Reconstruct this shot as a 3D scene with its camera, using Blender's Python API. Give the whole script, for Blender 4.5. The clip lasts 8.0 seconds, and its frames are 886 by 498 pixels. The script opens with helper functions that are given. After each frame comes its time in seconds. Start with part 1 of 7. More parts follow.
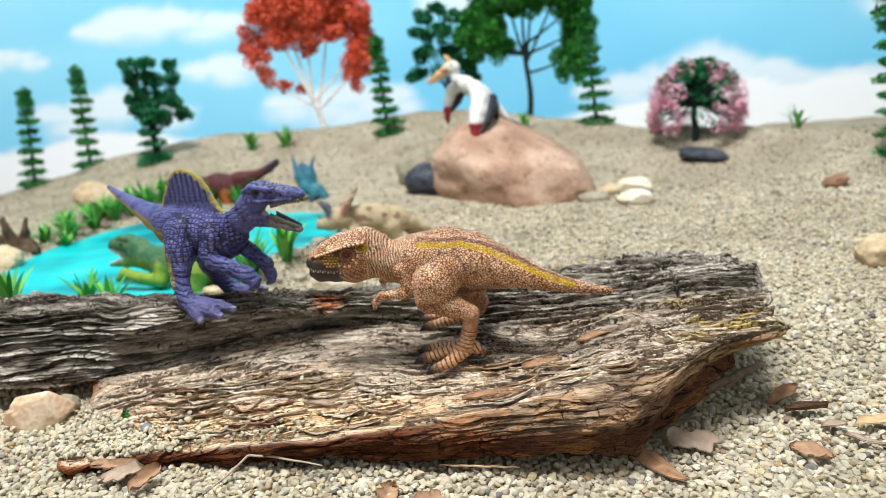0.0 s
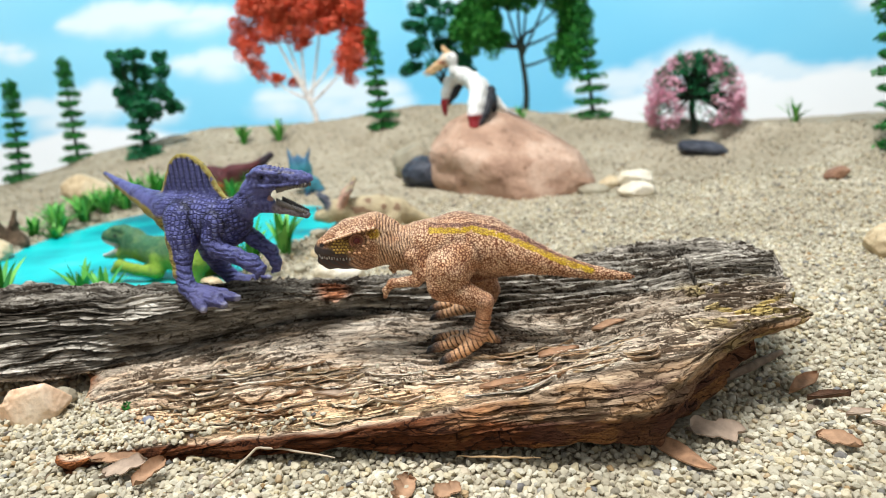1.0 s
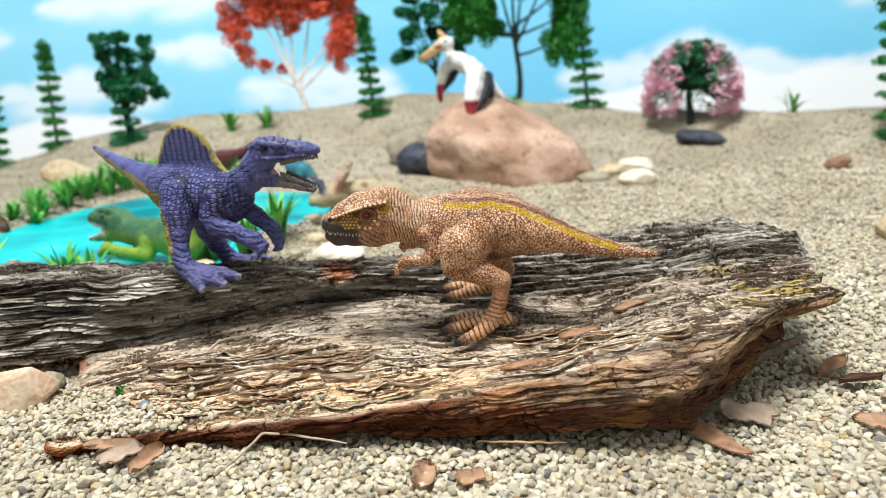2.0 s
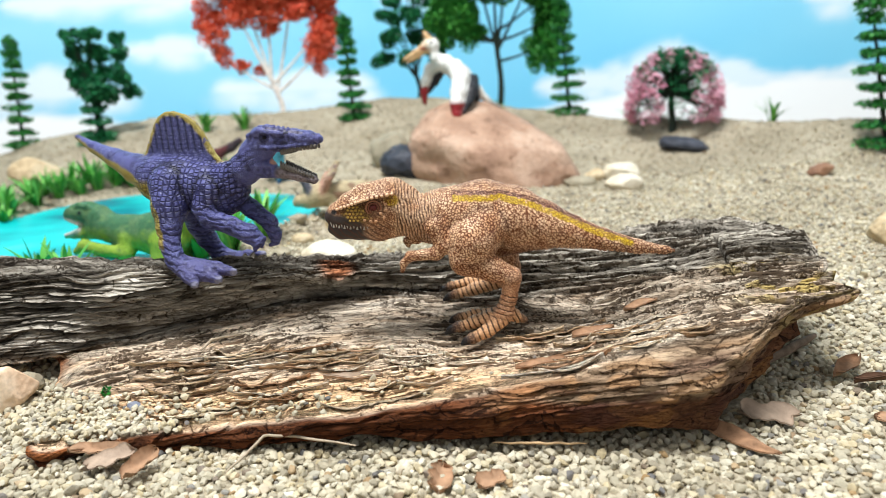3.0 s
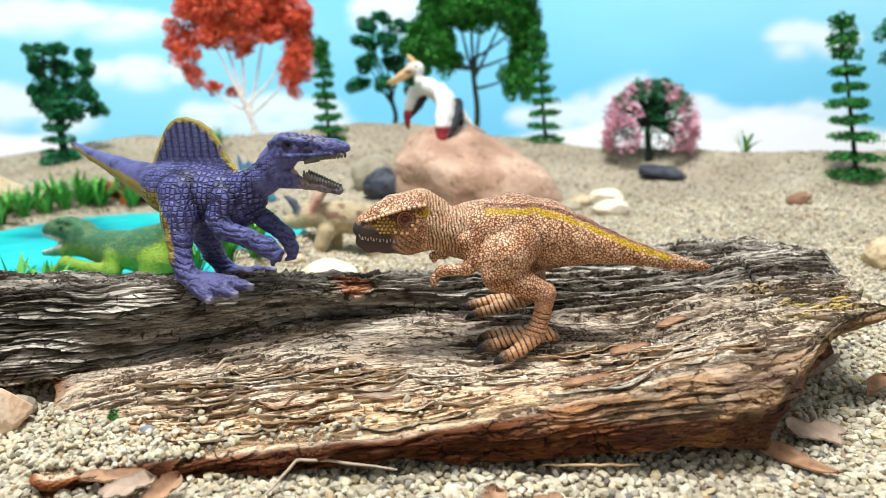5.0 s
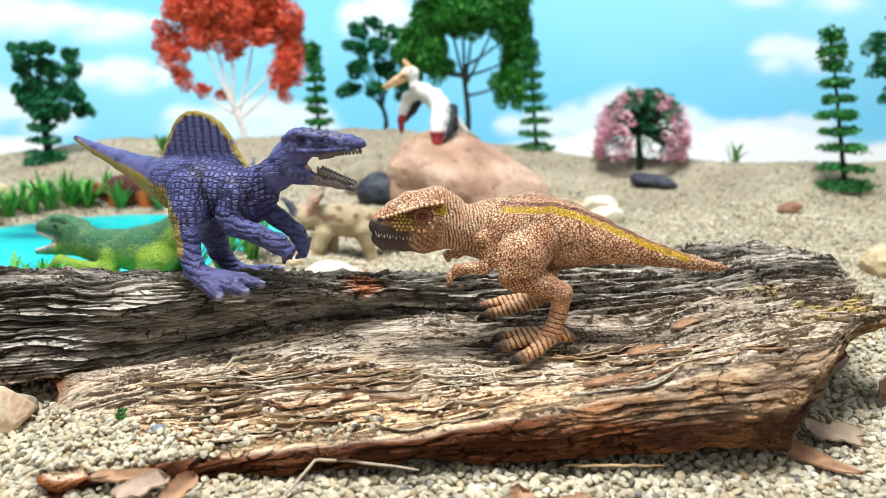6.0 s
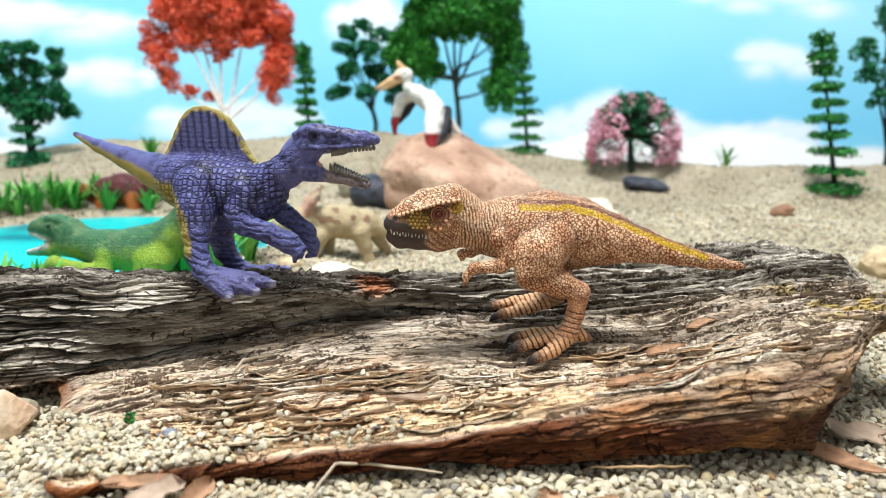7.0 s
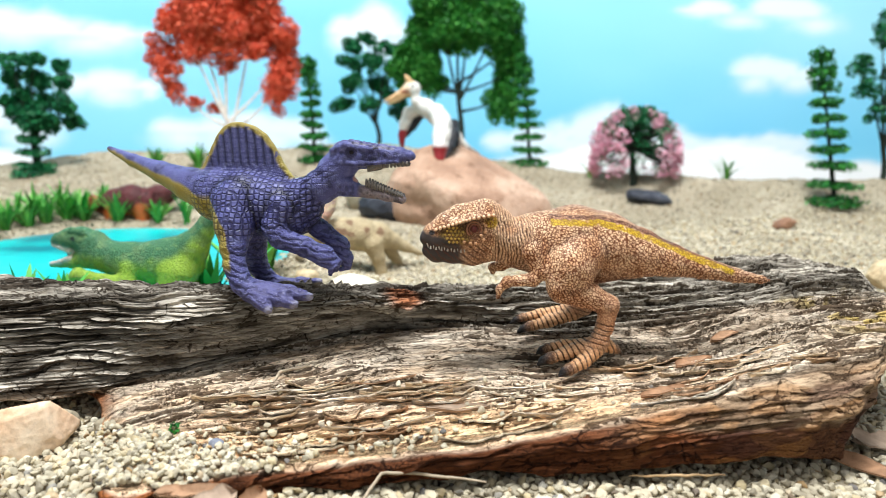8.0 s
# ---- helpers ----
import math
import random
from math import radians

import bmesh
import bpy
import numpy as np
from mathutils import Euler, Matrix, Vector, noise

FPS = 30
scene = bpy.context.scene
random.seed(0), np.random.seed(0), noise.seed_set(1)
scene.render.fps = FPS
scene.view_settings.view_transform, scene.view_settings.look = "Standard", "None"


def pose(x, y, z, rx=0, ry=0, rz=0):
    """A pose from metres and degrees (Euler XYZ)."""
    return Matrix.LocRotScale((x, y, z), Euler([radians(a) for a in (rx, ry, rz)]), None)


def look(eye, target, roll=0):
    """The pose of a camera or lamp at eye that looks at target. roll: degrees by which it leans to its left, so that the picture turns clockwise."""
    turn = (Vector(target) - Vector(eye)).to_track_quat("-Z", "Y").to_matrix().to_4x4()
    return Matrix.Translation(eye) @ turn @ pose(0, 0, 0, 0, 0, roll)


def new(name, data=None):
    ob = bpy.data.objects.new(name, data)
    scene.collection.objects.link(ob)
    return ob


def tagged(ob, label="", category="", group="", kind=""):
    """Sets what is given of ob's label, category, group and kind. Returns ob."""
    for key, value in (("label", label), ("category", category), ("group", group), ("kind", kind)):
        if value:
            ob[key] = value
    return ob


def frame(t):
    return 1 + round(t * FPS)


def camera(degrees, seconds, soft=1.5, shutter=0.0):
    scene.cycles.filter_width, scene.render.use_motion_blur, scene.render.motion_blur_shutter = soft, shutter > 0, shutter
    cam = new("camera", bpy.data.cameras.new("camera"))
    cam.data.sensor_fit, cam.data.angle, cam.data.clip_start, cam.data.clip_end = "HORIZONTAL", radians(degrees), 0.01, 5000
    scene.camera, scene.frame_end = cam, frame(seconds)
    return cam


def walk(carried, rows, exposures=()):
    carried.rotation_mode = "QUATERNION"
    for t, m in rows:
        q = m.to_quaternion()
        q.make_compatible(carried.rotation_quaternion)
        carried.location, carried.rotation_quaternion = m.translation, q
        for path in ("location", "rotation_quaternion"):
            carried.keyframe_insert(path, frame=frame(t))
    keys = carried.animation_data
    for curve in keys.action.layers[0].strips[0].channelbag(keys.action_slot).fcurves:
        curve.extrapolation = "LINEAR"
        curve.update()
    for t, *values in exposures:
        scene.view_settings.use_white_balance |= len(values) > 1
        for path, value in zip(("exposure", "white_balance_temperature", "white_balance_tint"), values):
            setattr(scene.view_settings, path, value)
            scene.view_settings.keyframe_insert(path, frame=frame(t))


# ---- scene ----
cam = camera(63.4, 8.0, soft=0.75)
METRES, EYE, TILT, LEAN, TURN = 0.11, 0.116, -14.0, 4.0, 0.0
ROWS = [
    (0.0, 0.0, 0.0, 0.0, 0.0, -0.0, -0.0),
    (0.5, -0.0292, 0.025, -0.0174, -0.6, 0.13, 0.03),
    (1.0, -0.0807, 0.0677, -0.0427, -1.1, -0.01, 0.05),
    (1.5, -0.128, 0.1248, -0.0753, -1.63, -0.33, -0.09),
    (3.0, -0.2863, 0.2688, -0.1528, -5.31, 0.76, -0.7),
    (3.5, -0.348, 0.2966, -0.1709, -6.41, 1.32, -0.91),
    (4.0, -0.411, 0.323, -0.1859, -7.59, 1.95, -0.81),
    (4.5, -0.4492, 0.3476, -0.1883, -8.45, 2.73, -0.81),
    (5.0, -0.4927, 0.3752, -0.2013, -9.29, 3.38, -1.05),
    (6.5, -0.6259, 0.4489, -0.2447, -11.87, 4.49, -1.55),
    (7.0, -0.6659, 0.4755, -0.2506, -12.61, 4.72, -1.37),
    (7.5, -0.7228, 0.4745, -0.2445, -13.15, 5.2, -1.22),
    (8.0, -0.7874, 0.4578, -0.2487, -13.41, 5.58, -1.41),
]
walk(cam, [(t, pose(0, 0, EYE, TILT, LEAN, TURN) @ pose(METRES * x, METRES * y, METRES * z, 90 + pitch, roll, yaw)) for t, x, y, z, yaw, pitch, roll in ROWS],
     exposures=((0.0, -0.10), (1.5, -0.05), (3.0, 0.0), (5.0, 0.06), (8.0, 0.15)))
cam.data.dof.use_dof = True
cam.data.dof.focus_distance = 0.212
cam.data.dof.aperture_fstop = 14.5

# ---- world and light ----
world = bpy.data.worlds.new("studio")
scene.world = world
world.use_nodes = True
world.node_tree.nodes["Background"].inputs["Color"].default_value = (0.93, 0.97, 1.0, 1)
world.node_tree.nodes["Background"].inputs["Strength"].default_value = 0.52


def area_lamp(name, eye, target, size, watts, color):
    data = bpy.data.lights.new(name, "AREA")
    data.shape, data.size, data.size_y = "RECTANGLE", size[0], size[1]
    data.energy, data.color = watts, color
    ob = new(name, data)
    ob.matrix_world = look(eye, target)
    return ob


area_lamp("ceiling_lamp", (-0.16, 0.12, 1.22), (0.0, 0.40, 0.0), (0.5, 0.35), 29.3, (0.97, 1.0, 1.02))


# ---- numeric helpers ----
def smooth(a):
    a = np.clip(a, 0.0, 1.0)
    return a * a * (3 - 2 * a)


def hash3(i, j, k, seed):
    n = (i * 374761393 + j * 668265263 + k * 1274126177 + seed * 974634211) & 0xFFFFFFFF
    n = ((n ^ (n >> 13)) * 1274126177) & 0xFFFFFFFF
    return ((n ^ (n >> 16)) & 0xFFFF) / 65535.0


def vnoise(x, y, z, seed=0):
    """Smooth value noise, 0 to 1."""
    x, y, z = np.broadcast_arrays(np.asarray(x, float), np.asarray(y, float), np.asarray(z, float))
    i, j, k = (np.floor(a).astype(np.int64) for a in (x, y, z))
    fx, fy, fz = (smooth(a - b) for a, b in ((x, i), (y, j), (z, k)))
    out = np.zeros(x.shape)
    for a in (0, 1):
        for b in (0, 1):
            for c in (0, 1):
                w = (fx if a else 1 - fx) * (fy if b else 1 - fy) * (fz if c else 1 - fz)
                out += w * hash3(i + a, j + b, k + c, seed)
    return out


def fbm(x, y, z, octaves=4, seed=0):
    out, amp, total = 0.0, 1.0, 0.0
    for o in range(octaves):
        out = out + amp * vnoise(x * 2 ** o, y * 2 ** o, z * 2 ** o, seed + o)
        total += amp
        amp *= 0.5
    return out / total


def array_mesh(name, verts, faces, material=None, colors=None, smooth_faces=True):
    """A mesh from arrays: verts (n, 3) and faces (m, 3) or (m, 4); colors (n, 3 or 4) is its paint, and how coarse its scales are."""
    verts, faces = np.asarray(verts, np.float32), np.asarray(faces, np.int32)
    me = bpy.data.meshes.new(name)
    k = faces.shape[1]
    me.vertices.add(len(verts))
    me.vertices.foreach_set("co", verts.ravel())
    me.loops.add(faces.size)
    me.loops.foreach_set("vertex_index", faces.ravel())
    me.polygons.add(len(faces))
    me.polygons.foreach_set("loop_start", np.arange(len(faces), dtype=np.int32) * k)
    me.polygons.foreach_set("use_smooth", np.full(len(faces), smooth_faces))
    if colors is not None:
        layer = me.color_attributes.new("paint", "FLOAT_COLOR", "POINT")
        rgba = np.ones((len(verts), 4), np.float32)
        rgba[:, :np.shape(colors)[1]] = colors
        layer.data.foreach_set("color", rgba.ravel())
    me.update(calc_edges=True)
    if material:
        me.materials.append(material)
    return me


def part(name, me, parent=None, label=""):
    ob = new(name, me)
    if parent:
        ob.parent = parent
    if label:
        ob["label"] = label
    return ob


def lin(r, g, b):
    """A colour from screen values, 0 to 255."""
    return tuple((c / 255 / 12.92) if c <= 10 else ((c / 255 + 0.055) / 1.055) ** 2.4 for c in (r, g, b))


# ---- materials ----
class Nodes:
    def __init__(self, name, rough=0.6, spec=0.3):
        self.mat = bpy.data.materials.new(name)
        self.mat.use_nodes = True
        self.tree = self.mat.node_tree
        self.bsdf = self.tree.nodes["Principled BSDF"]
        self.bsdf.inputs["Roughness"].default_value = rough
        self.bsdf.inputs["Specular IOR Level"].default_value = spec

    def add(self, kind, **values):
        n = self.tree.nodes.new(kind)
        for key, v in values.items():
            n.inputs[key].default_value = v
        return n

    def join(self, a, b):
        self.tree.links.new(a, b)

    def coords(self):
        return self.add("ShaderNodeTexCoord").outputs["Object"]

    def noise(self, scale, detail=4.0, rough=0.6, vector=None):
        n = self.add("ShaderNodeTexNoise", Scale=scale, Detail=detail, Roughness=rough)
        self.join(vector or self.coords(), n.inputs["Vector"])
        return n.outputs["Fac"]

    def voronoi(self, scale, feature="DISTANCE_TO_EDGE", vector=None, loose=1.0):
        n = self.tree.nodes.new("ShaderNodeTexVoronoi")
        n.feature = feature
        n.inputs["Scale"].default_value = scale
        n.inputs["Randomness"].default_value = loose
        self.join(vector or self.coords(), n.inputs["Vector"])
        return n.outputs["Distance"]

    def ramp(self, fac, stops):
        n = self.tree.nodes.new("ShaderNodeValToRGB")
        e = n.color_ramp.elements
        while len(e) < len(stops):
            e.new(0.5)
        for el, (p, c) in zip(e, stops):
            el.position = p
            el.color = (*c, 1) if len(c) == 3 else c
        self.join(fac, n.inputs["Fac"])
        return n.outputs["Color"]

    def mix(self, kind, fac, a, b):
        n = self.tree.nodes.new("ShaderNodeMix")
        n.data_type, n.blend_type = "RGBA", kind
        for value, socket in ((fac, n.inputs[0]), (a, n.inputs[6]), (b, n.inputs[7])):
            if isinstance(value, bpy.types.NodeSocket):
                self.join(value, socket)
            else:
                socket.default_value = value if not isinstance(value, tuple) else (*value, 1)
        return n.outputs[2]

    def math(self, kind, a, b=0.0):
        n = self.tree.nodes.new("ShaderNodeMath")
        n.operation = kind
        for value, socket in ((a, n.inputs[0]), (b, n.inputs[1])):
            if isinstance(value, bpy.types.NodeSocket):
                self.join(value, socket)
            else:
                socket.default_value = value
        return n.outputs[0]

    def paint(self):
        n = self.tree.nodes.new("ShaderNodeVertexColor")
        n.layer_name = "paint"
        return n.outputs["Color"]

    def coarse(self):
        n = self.tree.nodes.new("ShaderNodeVertexColor")
        n.layer_name = "paint"
        return n.outputs["Alpha"]

    def island(self):
        return self.tree.nodes.new("ShaderNodeNewGeometry").outputs["Random Per Island"]

    def random(self):
        return self.tree.nodes.new("ShaderNodeObjectInfo").outputs["Random"]

    def color(self, socket):
        if isinstance(socket, tuple):
            self.bsdf.inputs["Base Color"].default_value = (*socket, 1)
        else:
            self.join(socket, self.bsdf.inputs["Base Color"])

    def bump(self, height, distance, strength=1.0):
        n = self.add("ShaderNodeBump", Strength=strength, Distance=distance)
        self.join(height, n.inputs["Height"])
        if self.bsdf.inputs["Normal"].is_linked:
            self.join(self.bsdf.inputs["Normal"].links[0].from_socket, n.inputs["Normal"])
        self.join(n.outputs["Normal"], self.bsdf.inputs["Normal"])


def gravel_material(name="gravel", tint=(1.0, 1.0, 1.0)):
    m = Nodes(name, 0.68, 0.3)
    tone = m.ramp(m.island(), [
        (0.0, lin(144, 138, 125)), (0.12, lin(186, 178, 161)), (0.3, lin(208, 201, 182)), (0.45, lin(178, 172, 156)),
        (0.6, lin(224, 220, 206)), (0.74, lin(198, 184, 152)), (0.86, lin(218, 213, 198)), (0.93, lin(112, 112, 116)),
        (0.96, lin(172, 142, 100)), (1.0, lin(236, 233, 222))])
    mottled = m.ramp(m.noise(900.0), [(0.3, (0.80, 0.79, 0.76)), (0.7, (1, 1, 1))])
    broad = m.ramp(m.noise(22.0, 5.0, 0.65), [(0.32, (0.72, 0.70, 0.66)), (0.62, (1.06, 1.06, 1.06))])
    m.color(m.mix("MULTIPLY", 1.0, m.mix("MULTIPLY", 0.9, m.mix("MULTIPLY", 0.8, tone, mottled), broad), tint))
    m.bump(m.noise(2500.0), 0.0003, 0.5)
    return m.mat


def sand_material():
    m = Nodes("sand_bed", 0.85, 0.15)
    grains = m.voronoi(420.0, "F1")
    tone = m.ramp(m.noise(600.0, 3.0), [(0.25, lin(128, 118, 100)), (0.5, lin(168, 157, 136)), (0.75, lin(204, 194, 172))])
    broad = m.ramp(m.noise(22.0, 3.0), [(0.3, (0.72, 0.7, 0.66)), (0.7, (1, 1, 1))])
    m.color(m.mix("MULTIPLY", 1.0, tone, broad))
    m.bump(grains, 0.0012, 0.8)
    return m.mat


def bark_material(name="weathered_bark", layered=False):
    """Weathered wood fibre; layered: with the open seams between the sheets, which follow the slab's own grain."""
    m = Nodes(name, 0.88, 0.12)

    def grain(along_x, scale, detail=5.0):
        stretch = m.add("ShaderNodeMapping")
        stretch.inputs["Scale"].default_value = (along_x, 1.0, 1.0)
        m.join(m.coords(), stretch.inputs["Vector"])
        return m.noise(scale, detail, 0.62, stretch.outputs["Vector"])

    fibre = grain(0.07, 1500.0, 6.0)
    white, black = (1, 1, 1), (0, 0, 0)
    long_crack = m.ramp(grain(0.22, 260.0), [(0.478, white), (0.494, black), (0.506, black), (0.522, white)])
    thin_crack = m.ramp(grain(0.09, 620.0), [(0.482, white), (0.496, black), (0.504, black), (0.518, white)])
    cracks = m.mix("MULTIPLY", 0.6, thin_crack, m.mix("MIX", 0.6, long_crack, white))
    a = m.mix("MULTIPLY", 0.9, m.paint(), m.ramp(fibre, [(0.34, (0.68, 0.65, 0.61)), (0.5, (1.02, 1.02, 1.02)), (0.66, (1.3, 1.29, 1.27))]))
    a = m.mix("MULTIPLY", 0.4, a, m.ramp(m.noise(140.0, 4.0), [(0.3, (0.7, 0.66, 0.62)), (0.65, white)]))
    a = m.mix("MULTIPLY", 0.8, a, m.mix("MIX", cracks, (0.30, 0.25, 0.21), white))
    if layered:
        attr = m.tree.nodes.new("ShaderNodeAttribute")
        attr.attribute_name = "grain"
        split = m.tree.nodes.new("ShaderNodeSeparateXYZ")
        m.join(attr.outputs["Vector"], split.inputs[0])
        where = m.tree.nodes.new("ShaderNodeSeparateXYZ")
        m.join(m.coords(), where.inputs[0])
        jag = m.math("MULTIPLY", m.math("SUBTRACT", m.noise(520.0, 3.0, 0.65), 0.5), 0.55)

        def seams(row, stretch, wide, gate):
            """Height of the sheets, and 1 on sound wood, 0 in the open seams between and across them."""
            q = m.math("ADD", row, jag)
            saw = m.math("FRACT", q)
            near = m.math("SUBTRACT", 0.5, m.math("ABSOLUTE", m.math("SUBTRACT", saw, 0.5)))
            width = m.math("MULTIPLY", m.math("MAXIMUM", m.math("SUBTRACT", grain(0.30, gate, 3.0), 0.45), 0.0), wide)
            along_ = m.math("DIVIDE", near, m.math("ADD", width, 0.004))
            cell = m.tree.nodes.new("ShaderNodeCombineXYZ")
            m.join(m.math("ADD", m.math("MULTIPLY", where.outputs[0], stretch), m.math("MULTIPLY", jag, 0.5)), cell.inputs[0])
            m.join(m.math("MULTIPLY", q, 0.8), cell.inputs[1])
            net = m.math("DIVIDE", m.voronoi(1.0, vector=cell.outputs[0]), m.math("ADD", m.math("MULTIPLY", width, 0.32), 0.002))
            sound = m.math("MINIMUM", along_, net)
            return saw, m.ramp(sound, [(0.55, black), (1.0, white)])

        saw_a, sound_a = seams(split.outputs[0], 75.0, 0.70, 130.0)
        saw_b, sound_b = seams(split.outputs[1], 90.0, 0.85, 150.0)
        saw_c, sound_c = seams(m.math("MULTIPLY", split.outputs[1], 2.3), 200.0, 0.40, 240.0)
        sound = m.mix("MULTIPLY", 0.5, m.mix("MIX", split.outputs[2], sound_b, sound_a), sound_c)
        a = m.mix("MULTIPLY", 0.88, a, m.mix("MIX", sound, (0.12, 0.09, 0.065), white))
        m.bump(m.mix("MIX", split.outputs[2], saw_b, saw_a), 0.0007, 0.7)
        m.bump(saw_c, 0.0003, 0.6)
        m.bump(sound, 0.0010, 0.9)
    m.color(a)
    m.bump(cracks, 0.0007, 0.8)
    m.bump(fibre, 0.0006, 0.8)
    m.bump(grain(0.45, 420.0, 5.0), 0.0005, 0.7)
    m.bump(m.noise(3000.0), 0.00015, 0.6)
    return m.mat


def painted(name, rough, scale, depth, lines=0.0, line_color=(0.5, 0.4, 0.3), spec=0.35, worm=0.7, thin=0.15, fine=0.0, loose=1.0, fade=False):
    """Moulded vinyl: the paint attribute, a net of scales, and a darker wash in the grooves of the net."""
    m = Nodes(name, rough, spec)
    shift = m.add("ShaderNodeTexNoise", Scale=scale * 0.9, Detail=2.0)
    m.join(m.coords(), shift.inputs["Vector"])
    warp = m.tree.nodes.new("ShaderNodeVectorMath")
    warp.operation = "MULTIPLY_ADD"
    warp.inputs[1].default_value = (worm / scale,) * 3
    m.join(shift.outputs["Color"], warp.inputs[0])
    m.join(m.coords(), warp.inputs[2])
    edge = m.voronoi(scale, vector=warp.outputs[0], loose=loose)
    groove = m.ramp(edge, [(0.25 * thin, (0, 0, 0)), (1.2 * thin, (1, 1, 1))])
    base = m.paint()
    if fine:
        small = m.ramp(m.voronoi(fine, vector=warp.outputs[0]), [(0.3 * thin, (0.74, 0.74, 0.74)), (thin * 1.2, (1, 1, 1))])
        groove = m.mix("MIX", m.coarse(), small, groove)
    if fade:
        groove = m.mix("MIX", m.coarse(), (1, 1, 1), groove)
    if lines:
        base = m.mix("MIX", m.math("MULTIPLY", m.math("SUBTRACT", 1.0, groove), lines), base, m.mix("MULTIPLY", 1.0, base, line_color))
    patch = m.ramp(m.noise(260.0, 3.0), [(0.3, (0.82, 0.82, 0.82)), (0.7, (1.0, 1.0, 1.0))])
    m.color(m.mix("MULTIPLY", 0.7, base, patch))
    m.bump(groove, depth, 0.8)
    m.bump(m.noise(1800.0), 0.00007, 0.5)
    return m.mat


def plain(name, color, rough=0.6, spec=0.3, vary=0.3, scale=300.0, depth=0.0003):
    m = Nodes(name, rough, spec)
    dark = tuple(c * (1 - vary) for c in color)
    lighter = tuple(min(1, c * (1 + vary)) for c in color)
    m.color(m.ramp(m.noise(scale), [(0.3, dark), (0.5, color), (0.7, lighter)]))
    m.bump(m.noise(scale * 4), depth, 0.6)
    return m.mat


def leafy(name, dark, mid, bright, rough=0.5):
    m = Nodes(name, rough, 0.3)
    m.color(m.ramp(m.island(), [(0.0, dark), (0.5, mid), (1.0, bright)]))
    return m.mat


def stone_material(name, dark, mid, bright, scale=60.0, rough=0.7, depth=0.0006, vein=None):
    m = Nodes(name, rough, 0.25)
    broad = m.ramp(m.noise(scale, 5.0), [(0.3, dark), (0.5, mid), (0.72, bright)])
    specks = m.ramp(m.noise(scale * 14, 3.0), [(0.35, (0.7, 0.68, 0.66)), (0.6, (1, 1, 1))])
    if vein:
        band = m.ramp(m.noise(scale * 0.55, 6.0, 0.65), [(0.5, (0, 0, 0)), (0.55, (1, 1, 1)), (0.58, (1, 1, 1)), (0.62, (0, 0, 0))])
        broad = m.mix("MIX", m.math("MULTIPLY", band, 0.14), broad, vein)
        pits = m.ramp(m.noise(scale * 2.4, 5.0, 0.7), [(0.36, (0.55, 0.5, 0.46)), (0.44, (1, 1, 1))])
        broad = m.mix("MULTIPLY", 0.8, broad, pits)
    m.color(m.mix("MULTIPLY", 0.6, broad, specks))
    m.bump(m.noise(scale * 5, 5.0), depth, 0.8)
    m.bump(m.noise(scale * 1.6, 6.0, 0.7), depth * 2.5, 0.7)
    return m.mat


def paint_material(name, rough=0.8, spec=0.1):
    m = Nodes(name, rough, spec)
    m.color(m.paint())
    return m.mat


GRAVEL, SAND, BARK = gravel_material("gravel", (0.96, 0.93, 0.86)), sand_material(), bark_material()
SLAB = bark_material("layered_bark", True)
# browner gravel for the hill; its tint also carries the light's falloff
HILL_GRAVEL_DIM = gravel_material("hill_gravel_dim", (0.60, 0.56, 0.49))


# ---- ground ----
def ridge_place(x):
    return np.interp(x, [-0.6, -0.2, 0.05, 0.2, 0.32, 0.6], [0.80, 0.76, 0.75, 0.66, 0.56, 0.56])


def ridge_height(x):
    xs = np.linspace(-0.9, 0.9, 181)
    h = np.interp(xs, [-0.9, -0.52, -0.45, -0.36, -0.26, -0.12, -0.02, 0.05, 0.13, 0.22, 0.32, 0.42, 0.55, 0.9],
                  [0.0, 0.012, 0.026, 0.05, 0.066, 0.064, 0.077, 0.072, 0.057, 0.051, 0.050, 0.050, 0.052, 0.052])
    h = np.convolve(np.pad(h, 4, mode="edge"), np.ones(9) / 9, "valid")
    return np.interp(x, xs, h)


POND_LEVEL = 0.0175


def pond_depth(x, y):
    """Over 0 inside the pond's outline, under 0 outside."""
    wob = 0.012 * (vnoise(x * 30, y * 30, 0, 5) - 0.5)
    a = 1 - np.hypot((x + 0.188) / 0.088, (y - 0.455) / 0.125)
    b = 1 - np.hypot((x + 0.125) / 0.05, (y - 0.475) / 0.075)
    c = 1 - np.hypot((x + 0.165) / 0.055, (y - 0.36) / 0.05)
    return np.maximum(np.maximum(a, b), c) + wob * 4


